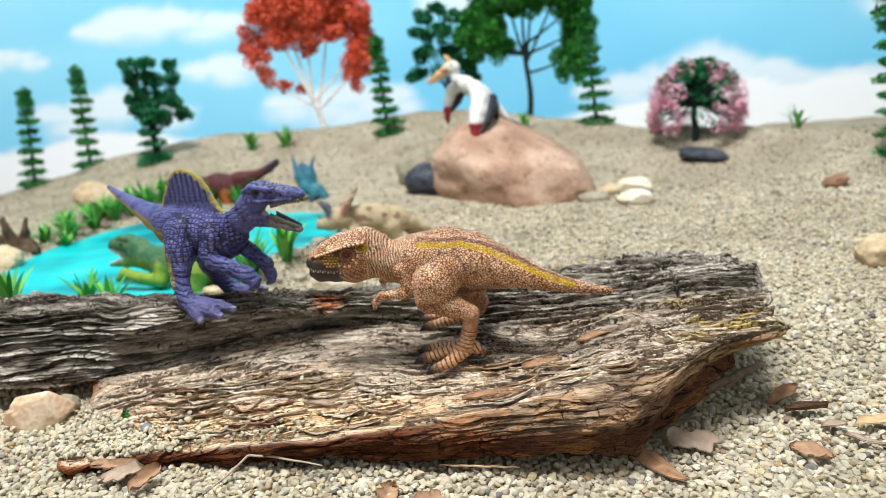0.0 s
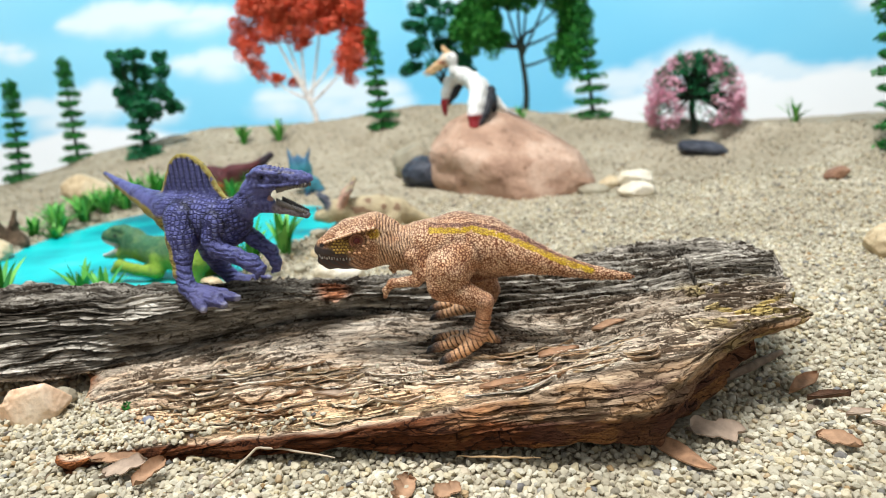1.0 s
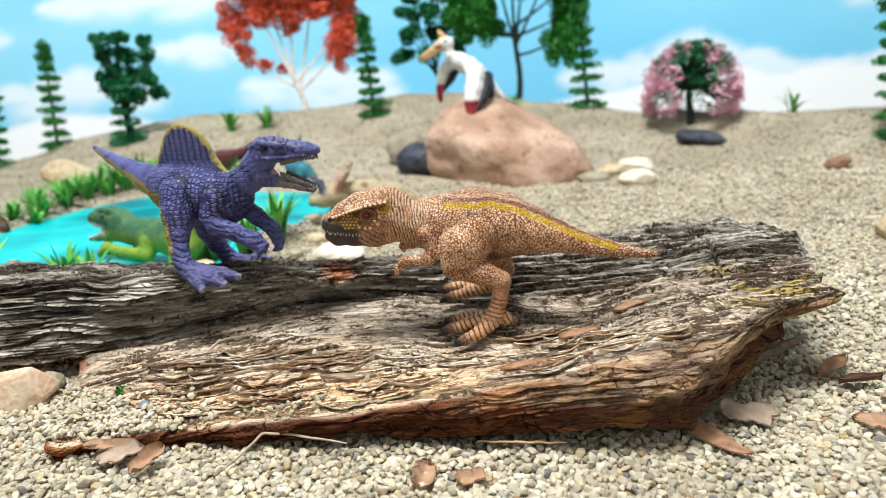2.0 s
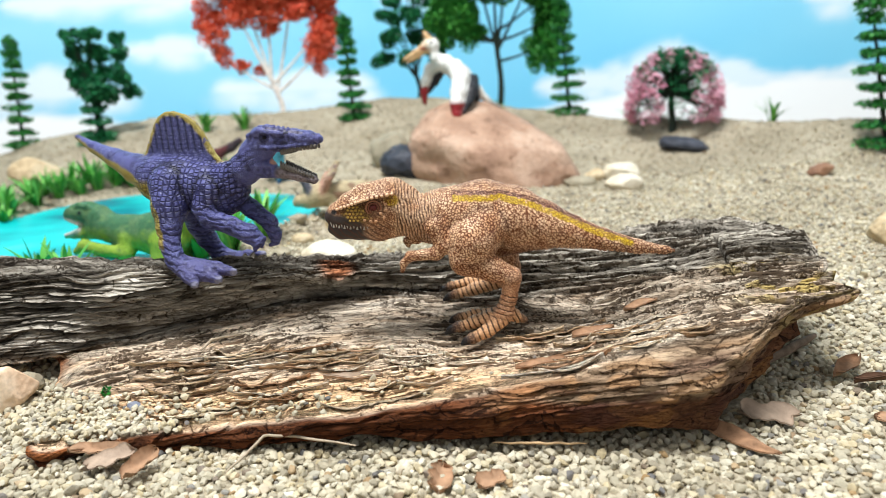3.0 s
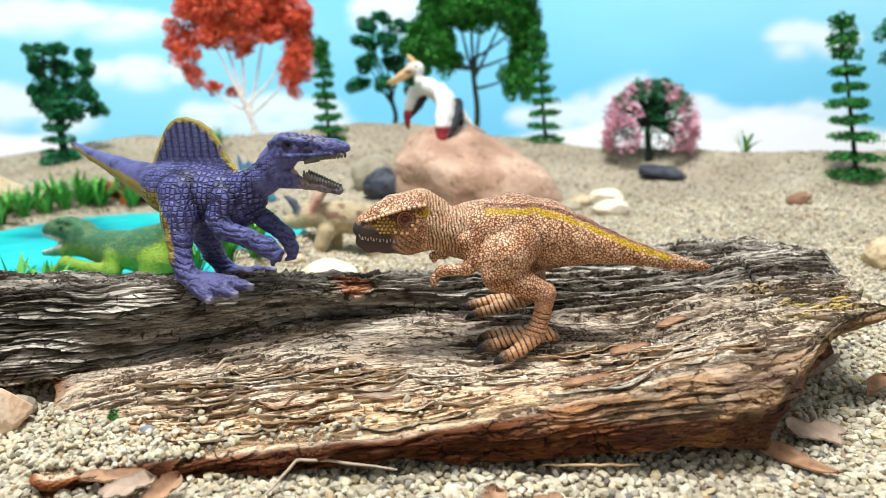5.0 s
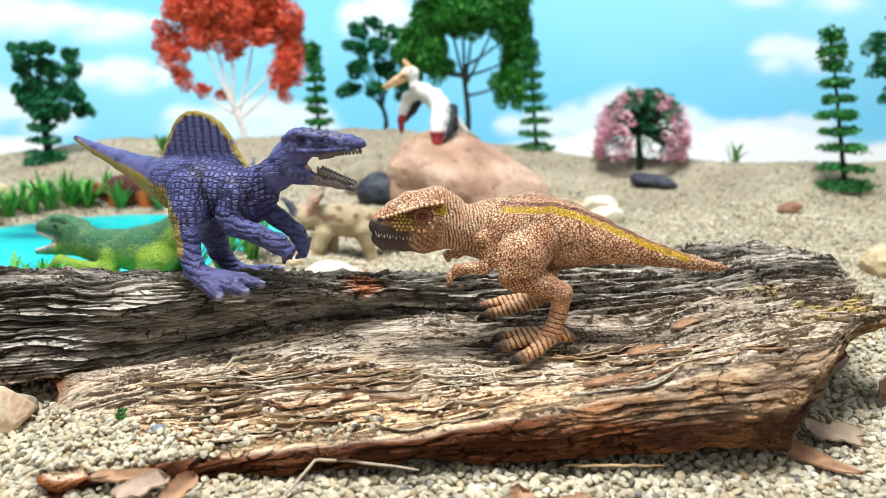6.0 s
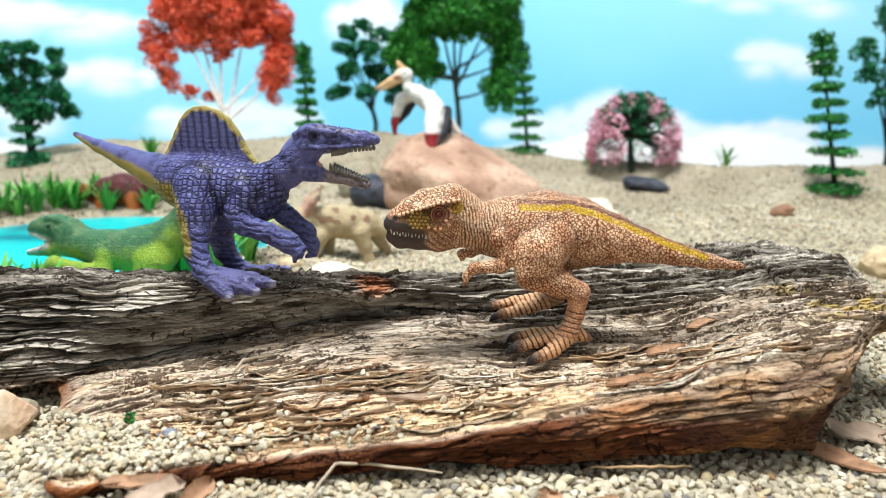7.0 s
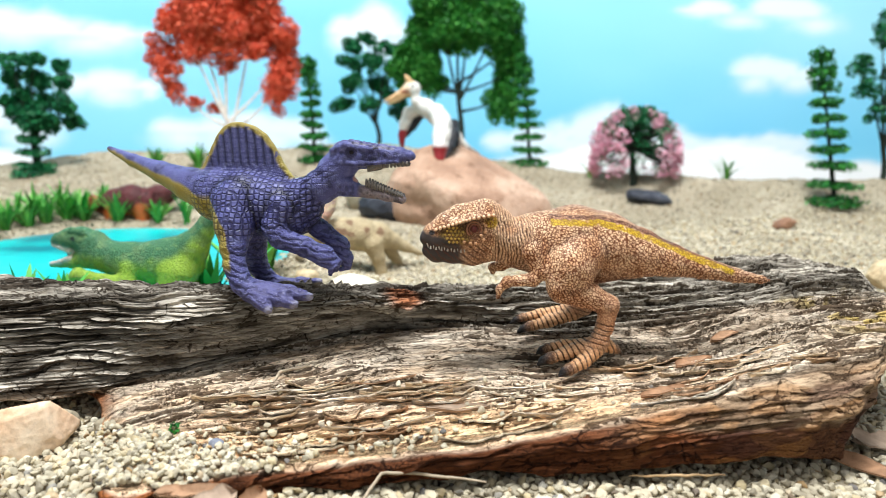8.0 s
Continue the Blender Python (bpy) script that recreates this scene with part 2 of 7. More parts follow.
def ground_height(x, y, rough=True):
    x, y = np.asarray(x, float), np.asarray(y, float)
    yr, h = ridge_place(x), ridge_height(x)
    s = np.clip((y - 0.36) / (yr - 0.36), 0, 1.6)
    low = 0.0125 * smooth((y - 0.215) / 0.13) * (1 - smooth((s - 0.1) / 0.9))
    up = np.where(s < 1, np.clip(s, 0, 1) ** 2.0, 1.0) * h
    up = up - 0.05 * np.clip(s - 1.05, 0, 1)
    z = low + up - 0.0115 * np.exp(-(((x + 0.030) / 0.042) ** 2 + ((y - 0.445) / 0.050) ** 2))
    if rough:
        z = z + 0.006 * (fbm(x * 22, y * 22, 0, 3, 11) - 0.5) * smooth((y - 0.3) / 0.2) + 0.0025 * (fbm(x * 90, y * 90, 0, 2, 21) - 0.5)
    p = pond_depth(x, y)
    rim = smooth((p + 0.3) / 0.25)
    z = z * (1 - rim) + np.clip(z, POND_LEVEL + 0.0015, POND_LEVEL + 0.003) * rim
    z = np.where(p > -0.02, np.minimum(z, POND_LEVEL - 0.006 * smooth((p + 0.02) / 0.12)), z)
    return z


def grid_faces(nu, nv):
    i = np.arange((nu - 1) * nv).reshape(nu - 1, nv)[:, :-1].ravel()
    return np.stack([i, i + nv, i + nv + 1, i + 1], 1)


xs, ys = np.linspace(-1.3, 1.4, 460), np.concatenate([np.linspace(-0.9, 0.1, 25)[:-1], np.linspace(0.1, 0.9, 330), np.linspace(0.91, 1.5, 12)])
gx, gy = np.meshgrid(xs, ys, indexing="ij")
gz = ground_height(gx, gy) - 0.0002
me = array_mesh("ground", np.stack([gx, gy, gz], -1).reshape(-1, 3), grid_faces(len(xs), len(ys)), SAND)
tagged(part("ground", me), "beige gravel and coarse sand rising to a low hill", "ground", kind="structure")


# ---- painted sky board ----
def sky_board():
    xs, zs = np.linspace(-1.3, 1.5, 420), np.linspace(-0.12, 0.75, 160)
    x, z = np.meshgrid(xs, zs, indexing="ij")
    y = 0.95 - 0.10 * x
    deep, pale, white = (np.array(lin(*c)) for c in ((106, 195, 236), (166, 228, 247), (244, 248, 252)))
    t = smooth(0.25 + z * 1.6 + 0.5 * (fbm(x * 3, z * 9, 0, 3, 3) - 0.5))
    sheet = deep + (pale - deep) * t[..., None]
    mound = 0.034 * np.exp(-((x - 0.37) / 0.13) ** 2) + 0.022 * np.exp(-((x - 0.55) / 0.1) ** 2) + 0.02 * np.exp(-((x + 0.46) / 0.12) ** 2)
    amount = smooth((0.055 + mound - z + 0.03 * (fbm(x * 14, z * 14, 0, 3, 8) - 0.5)) / 0.014)
    rng = np.random.default_rng(4)
    puffs = [(-0.37, 0.195, 0.14, 0.035), (-0.29, 0.135, 0.075, 0.03), (-0.45, 0.085, 0.13, 0.042), (-0.13, 0.085, 0.13, 0.05),
             (0.03, 0.205, 0.07, 0.05), (0.34, 0.085, 0.13, 0.05), (0.5, 0.07, 0.13, 0.03), (0.54, 0.165, 0.085, 0.035),
             (0.52, 0.245, 0.13, 0.03), (0.22, 0.075, 0.07, 0.03), (0.85, 0.15, 0.13, 0.05), (-0.58, 0.17, 0.06, 0.025), (-0.8, 0.12, 0.15, 0.05)]
    for cx, cz, wx, wz in puffs:
        for _ in range(7):
            dx, dz = rng.uniform(-0.75, 0.75), rng.uniform(-0.1, 0.55)
            r = rng.uniform(0.35, 0.6) * (1 - 0.5 * abs(dx))
            d = np.hypot((x - cx - dx * wx) / (wx * r), (z - cz - dz * wz + wz * 0.3) / (wz * r * 1.4))
            edge = 1.1 + 0.5 * (fbm(x * 40, z * 40, 0, 3, 9) - 0.5)
            soft = np.where(z < cz, 1.1, 0.55)
            amount = np.maximum(amount, smooth((edge - d) / soft) * 0.74)
    sheet = sheet * (1 - amount[..., None]) + white * amount[..., None]
    back = np.stack([x, y, z], -1).reshape(-1, 3)
    me = array_mesh("backdrop", back, grid_faces(len(xs), len(zs)), paint_material("printed_sky"), sheet.reshape(-1, 3))
    tagged(part("backdrop", me), "printed light blue sky sheet with white clouds", "backdrop", kind="structure")


sky_board()


# ---- pond ----
def pond():
    xs, ys = np.linspace(-0.30, -0.05, 90), np.linspace(0.29, 0.60, 110)
    x, y = np.meshgrid(xs, ys, indexing="ij")
    z = POND_LEVEL - 0.001 + 0.0004 * (fbm(x * 60, y * 60, 0, 2, 31) - 0.5)
    faces = grid_faces(len(xs), len(ys))
    keep = pond_depth(x, y).ravel() > -0.05
    faces = faces[keep[faces].any(1)]
    m = Nodes("turquoise_water", 0.35, 0.18)
    # darker and paler blotches painted in as reflections on the water
    m.color(m.ramp(m.noise(20.0, 2.0), [(0.32, lin(0, 118, 128)), (0.48, lin(4, 168, 168)), (0.62, lin(16, 186, 184)), (0.74, lin(60, 206, 204))]))
    m.bump(m.noise(90.0, 2.0), 0.0006, 0.4)
    me = array_mesh("water", np.stack([x, y, z], -1).reshape(-1, 3), faces, m.mat)
    tagged(part("water", me), "still bright turquoise pond sheet set in gravel", "pond", kind="structure")


pond()


# ---- bark slab ----
# Rows along the slab, from its far underside over the ridge and the flat to the near edge: x, y, z at eleven stations.
STATION_X = np.array([-0.25, -0.141, -0.130, -0.115, -0.09, -0.05, 0.0, 0.035, 0.06, 0.085, 0.11])
FAR_SIDE = [
    ("far_foot", [0.292] * 11, [0.012] * 11, 0.0),
    ("far_top", [0.287, 0.286, 0.286, 0.286, 0.286, 0.287, 0.288, 0.286, 0.285, 0.284, 0.282],
     [0.030, 0.031, 0.030, 0.030, 0.030, 0.028, 0.027, 0.030, 0.032, 0.034, 0.032], 0.0),
    ("crest", [0.276, 0.276, 0.275, 0.274, 0.273, 0.273, 0.279, 0.277, 0.275, 0.273, 0.270],
     [0.036, 0.037, 0.036, 0.035, 0.035, 0.0335, 0.031, 0.034, 0.0365, 0.040, 0.038], 0.0),
]
RIDGE_FACE = [
    ("shoulder", [0.260, 0.259, 0.259, 0.258, 0.258, 0.265, 0.270, 0.266, 0.262, 0.256, 0.254],
     [0.035, 0.0365, 0.0365, 0.0355, 0.034, 0.0305, 0.0265, 0.031, 0.033, 0.0375, 0.037], 0.001),
    ("face_mid", [0.254, 0.2545, 0.2545, 0.2580, 0.2605, 0.2690, 0.2680, 0.258, 0.254, 0.248, 0.248],
     [0.026, 0.025, 0.025, 0.025, 0.026, 0.025, 0.0235, 0.027, 0.030, 0.035, 0.034], 0.001),
    ("face_foot", [0.252, 0.2535, 0.2565, 0.261, 0.2645, 0.2715, 0.2635, 0.250, 0.247, 0.240, 0.241],
     [0.013, 0.0125, 0.0125, 0.0125, 0.0165, 0.0205, 0.0195, 0.0235, 0.0275, 0.032, 0.031], 0.0),
]
FLAT = [
    ("flat_far", [0.255, 0.254, 0.246, 0.240, 0.240, 0.243, 0.235, 0.233, 0.230, 0.232, 0.234],
     [0.010, 0.0102, 0.0112, 0.0116, 0.0130, 0.0142, 0.0150, 0.0200, 0.0262, 0.0310, 0.030], -0.002),
    ("flat_mid", [0.259, 0.252, 0.2290, 0.2255, 0.224, 0.222, 0.212, 0.208, 0.207, 0.219, 0.226],
     [0.008, 0.0085, 0.0085, 0.0088, 0.0094, 0.0118, 0.0152, 0.0225, 0.0275, 0.0300, 0.029], -0.006),
    ("lip", [0.262, 0.256, 0.2075, 0.2050, 0.2045, 0.1990, 0.1925, 0.1885, 0.1885, 0.2045, 0.215],
     [0.007, 0.0070, 0.0052, 0.0052, 0.0060, 0.0095, 0.0180, 0.0258, 0.0285, 0.0295, 0.0285], -0.006),
]
FRONT = [
    ("front_mid", [0.265, 0.258, 0.2065, 0.2038, 0.203, 0.1975, 0.1885, 0.1825, 0.1850, 0.2050, 0.220],
     [0.006, 0.0065, 0.003, 0.003, 0.0028, 0.0055, 0.0115, 0.0170, 0.0180, 0.0195, 0.020], -0.018),
    ("front_foot", [0.268, 0.262, 0.2095, 0.2070, 0.2063, 0.2018, 0.1945, 0.1900, 0.1910, 0.2030, 0.217],
     [0.004, 0.0035, 0.001, 0.001, 0.001, 0.0020, 0.0040, 0.0036, 0.0030, 0.0032, 0.004], -0.034),
    ("under", [0.268, 0.268, 0.250, 0.245, 0.240, 0.235, 0.228, 0.226, 0.230, 0.240, 0.246],
     [0.006, 0.006, 0.004, 0.003, 0.001, 0.001, 0.004, 0.006, 0.008, 0.012, 0.014], -0.030),
]
BARK_ROWS = FAR_SIDE + RIDGE_FACE + FLAT + FRONT


def spline(t, knots, values):
    """A smooth curve through the values (Catmull-Rom)."""
    knots, values = np.asarray(knots, float), np.asarray(values, float)
    i = np.clip(np.searchsorted(knots, t) - 1, 0, len(knots) - 2)
    slope = np.gradient(values, knots, axis=0)
    h = knots[i + 1] - knots[i]
    u = (t - knots[i]) / h
    shape = (slice(None),) + (None,) * (values.ndim - 1)
    u, h = u[shape], h[shape]
    return ((2 * u ** 3 - 3 * u ** 2 + 1) * values[i] + (u ** 3 - 2 * u ** 2 + u) * h * slope[i]
            + (3 * u ** 2 - 2 * u ** 3) * values[i + 1] + (u ** 3 - u ** 2) * h * slope[i + 1])


def bark_slab():
    u = np.concatenate([np.linspace(-0.25, -0.142, 130)[:-1], np.linspace(-0.142, 0.11, 790)])
    dense = np.concatenate([np.linspace(0, 2, 30)[:-1], np.linspace(2, 6, 260)[:-1], np.linspace(6, 8.2, 260)[:-1], np.linspace(8.2, 10, 116)[:-1], np.linspace(10, 11, 20)])
    nu, nv = len(u), len(dense)
    k = len(BARK_ROWS)
    ctrl = np.zeros((nu, k, 3))
    for j, (_, yy, zz, shift) in enumerate(BARK_ROWS):
        ctrl[:, j, 0] = u + shift * smooth((u - 0.02) / 0.09)
        ctrl[:, j, 1] = spline(u, STATION_X, yy)
        ctrl[:, j, 2] = spline(u, STATION_X, zz)
    knots = np.arange(k, dtype=float)
    P = spline(dense, knots, ctrl.transpose(1, 0, 2)).transpose(1, 0, 2)
    # end pieces fold down and are ragged
    v = dense[None, :] + 0 * u[:, None]
    X = u[:, None] + 0 * v
    # arc length across, for the grain
    step = np.linalg.norm(np.diff(P, axis=1), axis=2)
    S = np.concatenate([np.zeros((nu, 1)), np.cumsum(step, 1)], 1)
    S = S - S[:, [180]]
    edge_on = smooth((v - 7.75) / 0.2)
    S = S * (1 - edge_on) + (0.35 - P[..., 2] + 0.15 * P[..., 0]) * edge_on
    du, dv = np.gradient(P, u, axis=0), np.gradient(P, dense, axis=1)
    N = np.cross(du, dv)
    N /= np.linalg.norm(N, axis=2, keepdims=True) + 1e-12
    if N[nu // 2, 300, 2] < 0:
        N = -N
    # the ridge's darker tone runs at half strength onto the flat below it
    ridge = np.maximum(smooth((5.35 - v) / 0.4), 0.55 * smooth((6.5 - v) / 1.0) * smooth((X + 0.085) / 0.03)) * smooth((v - 0.2) / 0.8)
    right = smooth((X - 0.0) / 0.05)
    rough = np.maximum(ridge, right * smooth((7.6 - v) / 1.2))
    sheet = smooth((rough - 0.56) / 0.16)
    face = smooth((v - 7.85) / 0.3)
    worn = smooth((v - 6.7) / 0.7) * smooth((0.03 - X) / 0.05) * (1 - face)

    def strata(thick, length, wob, jag, seed):
        """Thin sheets stacked along the grain: each rises to a lip and drops to the next; they swell, thin out and merge along their length."""
        q = (S / thick + wob * (fbm(X * 14, S * 40, 0, 2, seed) - 0.5) + jag * (fbm(X * 55, S * 130, 0, 2, seed + 3) - 0.5)
             + 0.40 * (fbm(X * 210, S * 420, 0, 2, seed + 6) - 0.5))
        row = np.floor(q).astype(np.int64)
        frac = q - row
        low = row - 1

        def of(r, k, stretch):
            return vnoise(X / (length * stretch) + 31.0 * hash3(r, r * 0 + 3, r * 0, seed), r, k, seed + 7 + k)

        soft = min(0.4, 0.00050 / thick)
        t = smooth(frac / soft)
        tall = 0.7 * vnoise(X / length, q * 0.28, 0, seed + 8) + 0.3 * (of(row, 0, 1.0) * t + of(low, 0, 1.0) * (1 - t))
        tone = (0.55 * of(row, 1, 0.8) + 0.45 * hash3(row, row * 0 + 1, row * 0, seed + 9)) * t + (0.55 * of(low, 1, 0.8) + 0.45 * hash3(low, row * 0 + 1, row * 0, seed + 9)) * (1 - t)
        gape = smooth((of(low, 2, 0.55) - 0.18) / 0.26)
        lip = smooth((of(row, 2, 0.55) - 0.18) / 0.26)
        slope = (0.55 * frac + 0.45 * frac ** 4) * lip * t + gape * (1 - t)
        crack = smooth(1 - np.abs(frac - 0.6 * soft) / (0.95 * soft)) * gape * (0.65 + 0.35 * vnoise(X * 300, S * 300, 0, seed + 19))
        seg = X / (0.6 * length) + 9.0 * hash3(row, row * 0 + 4, row * 0, seed) + 0.10 * (vnoise(frac * 5, row, 0, seed + 5) - 0.5)
        col = np.floor(seg).astype(np.int64)
        end = seg - col
        butt = smooth(1 - np.minimum(end, 1 - end) * 0.6 * length / 0.00042) * (hash3(row, col, row * 0 + 5, seed) > 0.55) * smooth(frac / 0.2)
        return slope, tall, tone, crack, butt, q

    f1, h1, t1, c1, b1, q1 = strata(0.0024, 0.030, 3.4, 1.9, 51)
    f2, h2, t2, c2, b2, q2 = strata(0.0025, 0.028, 3.6, 2.1, 151)
    f3, h3, t3, c3, b3, _ = strata(0.0010, 0.014, 4.5, 1.7, 251)
    fine = fbm(X * 60, S * 900, 0, 2, 61)
    grit = fbm(X * 900, S * 1100, 0, 2, 71)
    dents = fbm(X * 120, S * 420, 0, 3, 81)
    big = smooth(1 - np.abs(X - 0.079 - 0.005 * (vnoise(S * 120, 3, 0, 95) - 0.5) - 0.0016 * (vnoise(S * 900, 5, 0, 96) - 0.5)) / 0.0011) * smooth((v - 1.4) / 0.4) * smooth((5.6 - v) / 0.5)
    calm = 1 - 0.5 * worn
    cut_old = 0.0020 * c1 + 0.0012 * b1 + 0.0006 * c3
    cut_flat = (0.0012 * c2 + 0.0006 * b2 + 0.0004 * c3) * calm
    disp = (sheet * (0.0046 * (h1 - 0.5) + 0.0019 * (f1 - 0.35) + 0.0006 * (f3 - 0.35) + 0.0006 * (h3 - 0.5) - cut_old)
            + (1 - sheet) * ((0.0022 * (h2 - 0.5) + 0.0014 * (f2 - 0.35) + 0.0005 * (f3 - 0.35) + 0.0004 * (h3 - 0.5)) * calm - cut_flat)
            + 0.0004 * (fine - 0.5) + 0.00026 * (grit - 0.5) + 0.0009 * (dents - 0.5) - 0.0042 * big)
    planed = face * (0.45 + 0.40 * right)
    disp = disp * (1 - planed) + face * (0.0044 * (fbm(X * 24, S * 150, 0, 4, 101) - 0.55) + 0.0030 * (fbm(X * 70, S * 190, 0, 3, 127) - 0.5) + 0.0042 * right * (fbm(X * 110, S * 170, 0, 4, 103) - 0.5) + 0.0008 * (h1 - 0.5))
    broken = smooth((X + 0.140) / 0.008) + smooth((6.2 - v) / 0.4)
    broken = np.clip(broken, 0, 1)
    flat_left = 1 - 0.10 * ridge * smooth((-0.02 - X) / 0.05)
    disp = disp * broken * flat_left + 0.0050 * np.exp(-((v - 2.1) / 0.7) ** 2) * (fbm(X * 85, S * 120, 0, 3, 105) - 0.45)
    V = P + N * disp[..., None]
    # torn ends
    ragged = 0.010 * (fbm(S * 160, v * 2, 0, 3, 111) - 0.5) + 0.004 * (fbm(S * 700, v, 0, 2, 113) - 0.5)
    V[..., 0] += ragged * smooth((X - 0.04) / 0.07)
    # close the right end by drawing the last columns towards the core
    core = V[-1].mean(0)
    for n, f in enumerate((0.5, 0.2, 0.06, 0.0)):
        i = nu - 4 + n
        V[i] = core + (V[nu - 5] - core) * np.array([1.0, 1, 1]) * (1 - (1 - f) * 0.93)
        V[i, :, 0] = V[nu - 5, :, 0] * f + (V[nu - 5, :, 0] * 0.75 + core[0] * 0.25 - 0.002 * n) * (1 - f)
    # pigment, with lip highlights and crack shade painted in
    grey, dark, tan, warm, red, ochre = (np.array(lin(*c)) for c in
        ((208, 200, 186), (74, 67, 58), (242, 226, 205), (210, 180, 148), (124, 74, 46), (196, 172, 92)))
    n1 = fbm(X * 60, S * 400, 0, 4, 121)[..., None]
    n2 = fbm(X * 24, S * 60, 0, 3, 123)[..., None]
    tone1, tone2 = t1[..., None], t2[..., None]
    # sheet lips, painted paler as a highlight on their raised edges
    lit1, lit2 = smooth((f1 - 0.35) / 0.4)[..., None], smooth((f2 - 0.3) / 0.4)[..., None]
    # ridge wood is toned darker towards the slab's left
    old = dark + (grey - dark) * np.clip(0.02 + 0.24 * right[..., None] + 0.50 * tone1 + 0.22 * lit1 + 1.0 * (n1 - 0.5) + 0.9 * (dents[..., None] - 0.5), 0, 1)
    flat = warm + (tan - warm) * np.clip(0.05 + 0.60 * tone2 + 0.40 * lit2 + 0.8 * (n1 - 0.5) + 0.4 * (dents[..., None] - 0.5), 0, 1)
    ash = np.array(lin(236, 214, 188))
    flat = flat + (ash - flat) * (0.75 * smooth((t2 - 0.55) / 0.25) * (1 - worn))[..., None]
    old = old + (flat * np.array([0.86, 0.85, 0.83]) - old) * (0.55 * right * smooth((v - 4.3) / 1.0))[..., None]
    flat = flat * (1 - worn[..., None]) + (np.array(lin(224, 186, 146)) * (0.72 + 0.72 * n1) + 0.12 * tone2 * ash) * worn[..., None]
    C = old * rough[..., None] + flat * (1 - rough[..., None])
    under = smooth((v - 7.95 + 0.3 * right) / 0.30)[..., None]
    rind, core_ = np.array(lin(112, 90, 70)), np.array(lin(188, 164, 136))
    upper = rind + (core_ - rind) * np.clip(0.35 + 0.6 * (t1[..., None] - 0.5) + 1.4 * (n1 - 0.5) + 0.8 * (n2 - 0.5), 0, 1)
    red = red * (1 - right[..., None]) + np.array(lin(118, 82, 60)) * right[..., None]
    # front wood is darker and redder low down and along the left
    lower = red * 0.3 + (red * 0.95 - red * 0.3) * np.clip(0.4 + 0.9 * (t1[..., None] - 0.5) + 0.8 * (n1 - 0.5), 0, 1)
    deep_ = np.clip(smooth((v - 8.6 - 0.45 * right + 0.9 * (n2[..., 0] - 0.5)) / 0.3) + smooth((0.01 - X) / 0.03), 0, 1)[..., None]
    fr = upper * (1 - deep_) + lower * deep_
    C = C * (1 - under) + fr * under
    amber = (smooth((v - 8.0) / 0.2) * smooth((9.0 - v) / 0.4) * smooth((0.03 - X) / 0.04))[..., None] * smooth((n2 - 0.49) / 0.15)
    C = C * (1 - 0.6 * amber) + np.array(lin(160, 98, 56)) * 0.6 * amber
    rot = (smooth((v - 7.9) / 0.3) * smooth((X + 0.02) / 0.03))[..., None] * smooth((fbm(X * 70, S * 190, 0, 3, 127)[..., None] - 0.54) / 0.06)
    C = C * (1 - 0.32 * rot) + np.array(lin(172, 122, 72)) * 0.32 * rot
    stain = (smooth((v - 8.1) / 0.3) * smooth((X + 0.02) / 0.03))[..., None] * smooth((fbm(X * 45, S * 230, 0, 3, 128)[..., None] - 0.53) / 0.06)
    C = C * (1 - 0.6 * stain) + np.array(lin(82, 54, 46)) * 0.6 * stain
    lichen = (smooth((X - 0.06) / 0.03) * smooth((v - 4.0) / 1.0) * smooth((9.0 - v) / 0.6))[..., None] * smooth((fbm(X * 110, S * 150, 0, 3, 125)[..., None] - 0.56) / 0.05)
    lichen = lichen * (1 - 0.6 * smooth((v - 7.7) / 0.3))[..., None]
    C = C * (1 - 0.8 * lichen) + ochre * 0.8 * lichen
    knot = np.exp(-(((X + 0.051) / 0.0062) ** 2 + ((v - 2.75) / 0.55) ** 2) ** 2)[..., None] * smooth((n1 - 0.42) / 0.1)
    knot = knot * (0.55 + 0.45 * t3[..., None])
    C = C * (1 - 0.85 * knot) + np.array(lin(150, 84, 44)) * 0.85 * knot
    # cracks painted dark: grime and crevice shade in one colour
    crack_dark = np.clip(sheet * (1.0 * c1 + 0.8 * b1 + 0.6 * c3) + (1 - sheet) * (0.95 * c2 + 0.6 * b2 + 0.35 * c3) * (1 - 0.3 * worn) + big, 0, 1)
    C = C * 1.25 * (1 - 0.55 * crack_dark[..., None] * (1 - 0.75 * under))
    knot = knot * (0.6 + 0.4 * (1 - crack_dark[..., None]))
    C = C * (1 - 0.75 * knot) + np.array(lin(184, 108, 56)) * (0.45 + n1) * 0.75 * knot
    torn = np.array(lin(138, 92, 62)) * (0.5 + n1)
    C = C * broken[..., None] + torn * (1 - broken[..., None])
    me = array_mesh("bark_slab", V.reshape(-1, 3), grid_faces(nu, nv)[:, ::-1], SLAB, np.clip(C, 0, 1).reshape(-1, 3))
    layer = me.attributes.new("grain", "FLOAT_VECTOR", "POINT")
    layer.data.foreach_set("vector", np.stack([q1, q2, sheet * (1 - 0.6 * face)], -1).astype(np.float32).ravel())
    ob = part("bark_slab", me)
    tagged(ob, "weathered grey-brown slab of split tree bark lying on gravel", "bark")
    # loose flakes, sunk at the far edge and lifted at the near one
    rng = np.random.default_rng(77)
    tones = [lin(*c) for c in ((236, 226, 210), (224, 206, 178), (212, 190, 160), (196, 166, 134), (224, 210, 190), (184, 148, 118))]
    for n in range(60):
        cu = int(np.searchsorted(u, rng.uniform(-0.105, 0.050)))
        long_ = int(rng.uniform(0.005, 0.016) / 0.00032)
        row = int(np.searchsorted(dense, rng.uniform(5.9, 7.85)))
        wide = rng.uniform(12, 28)
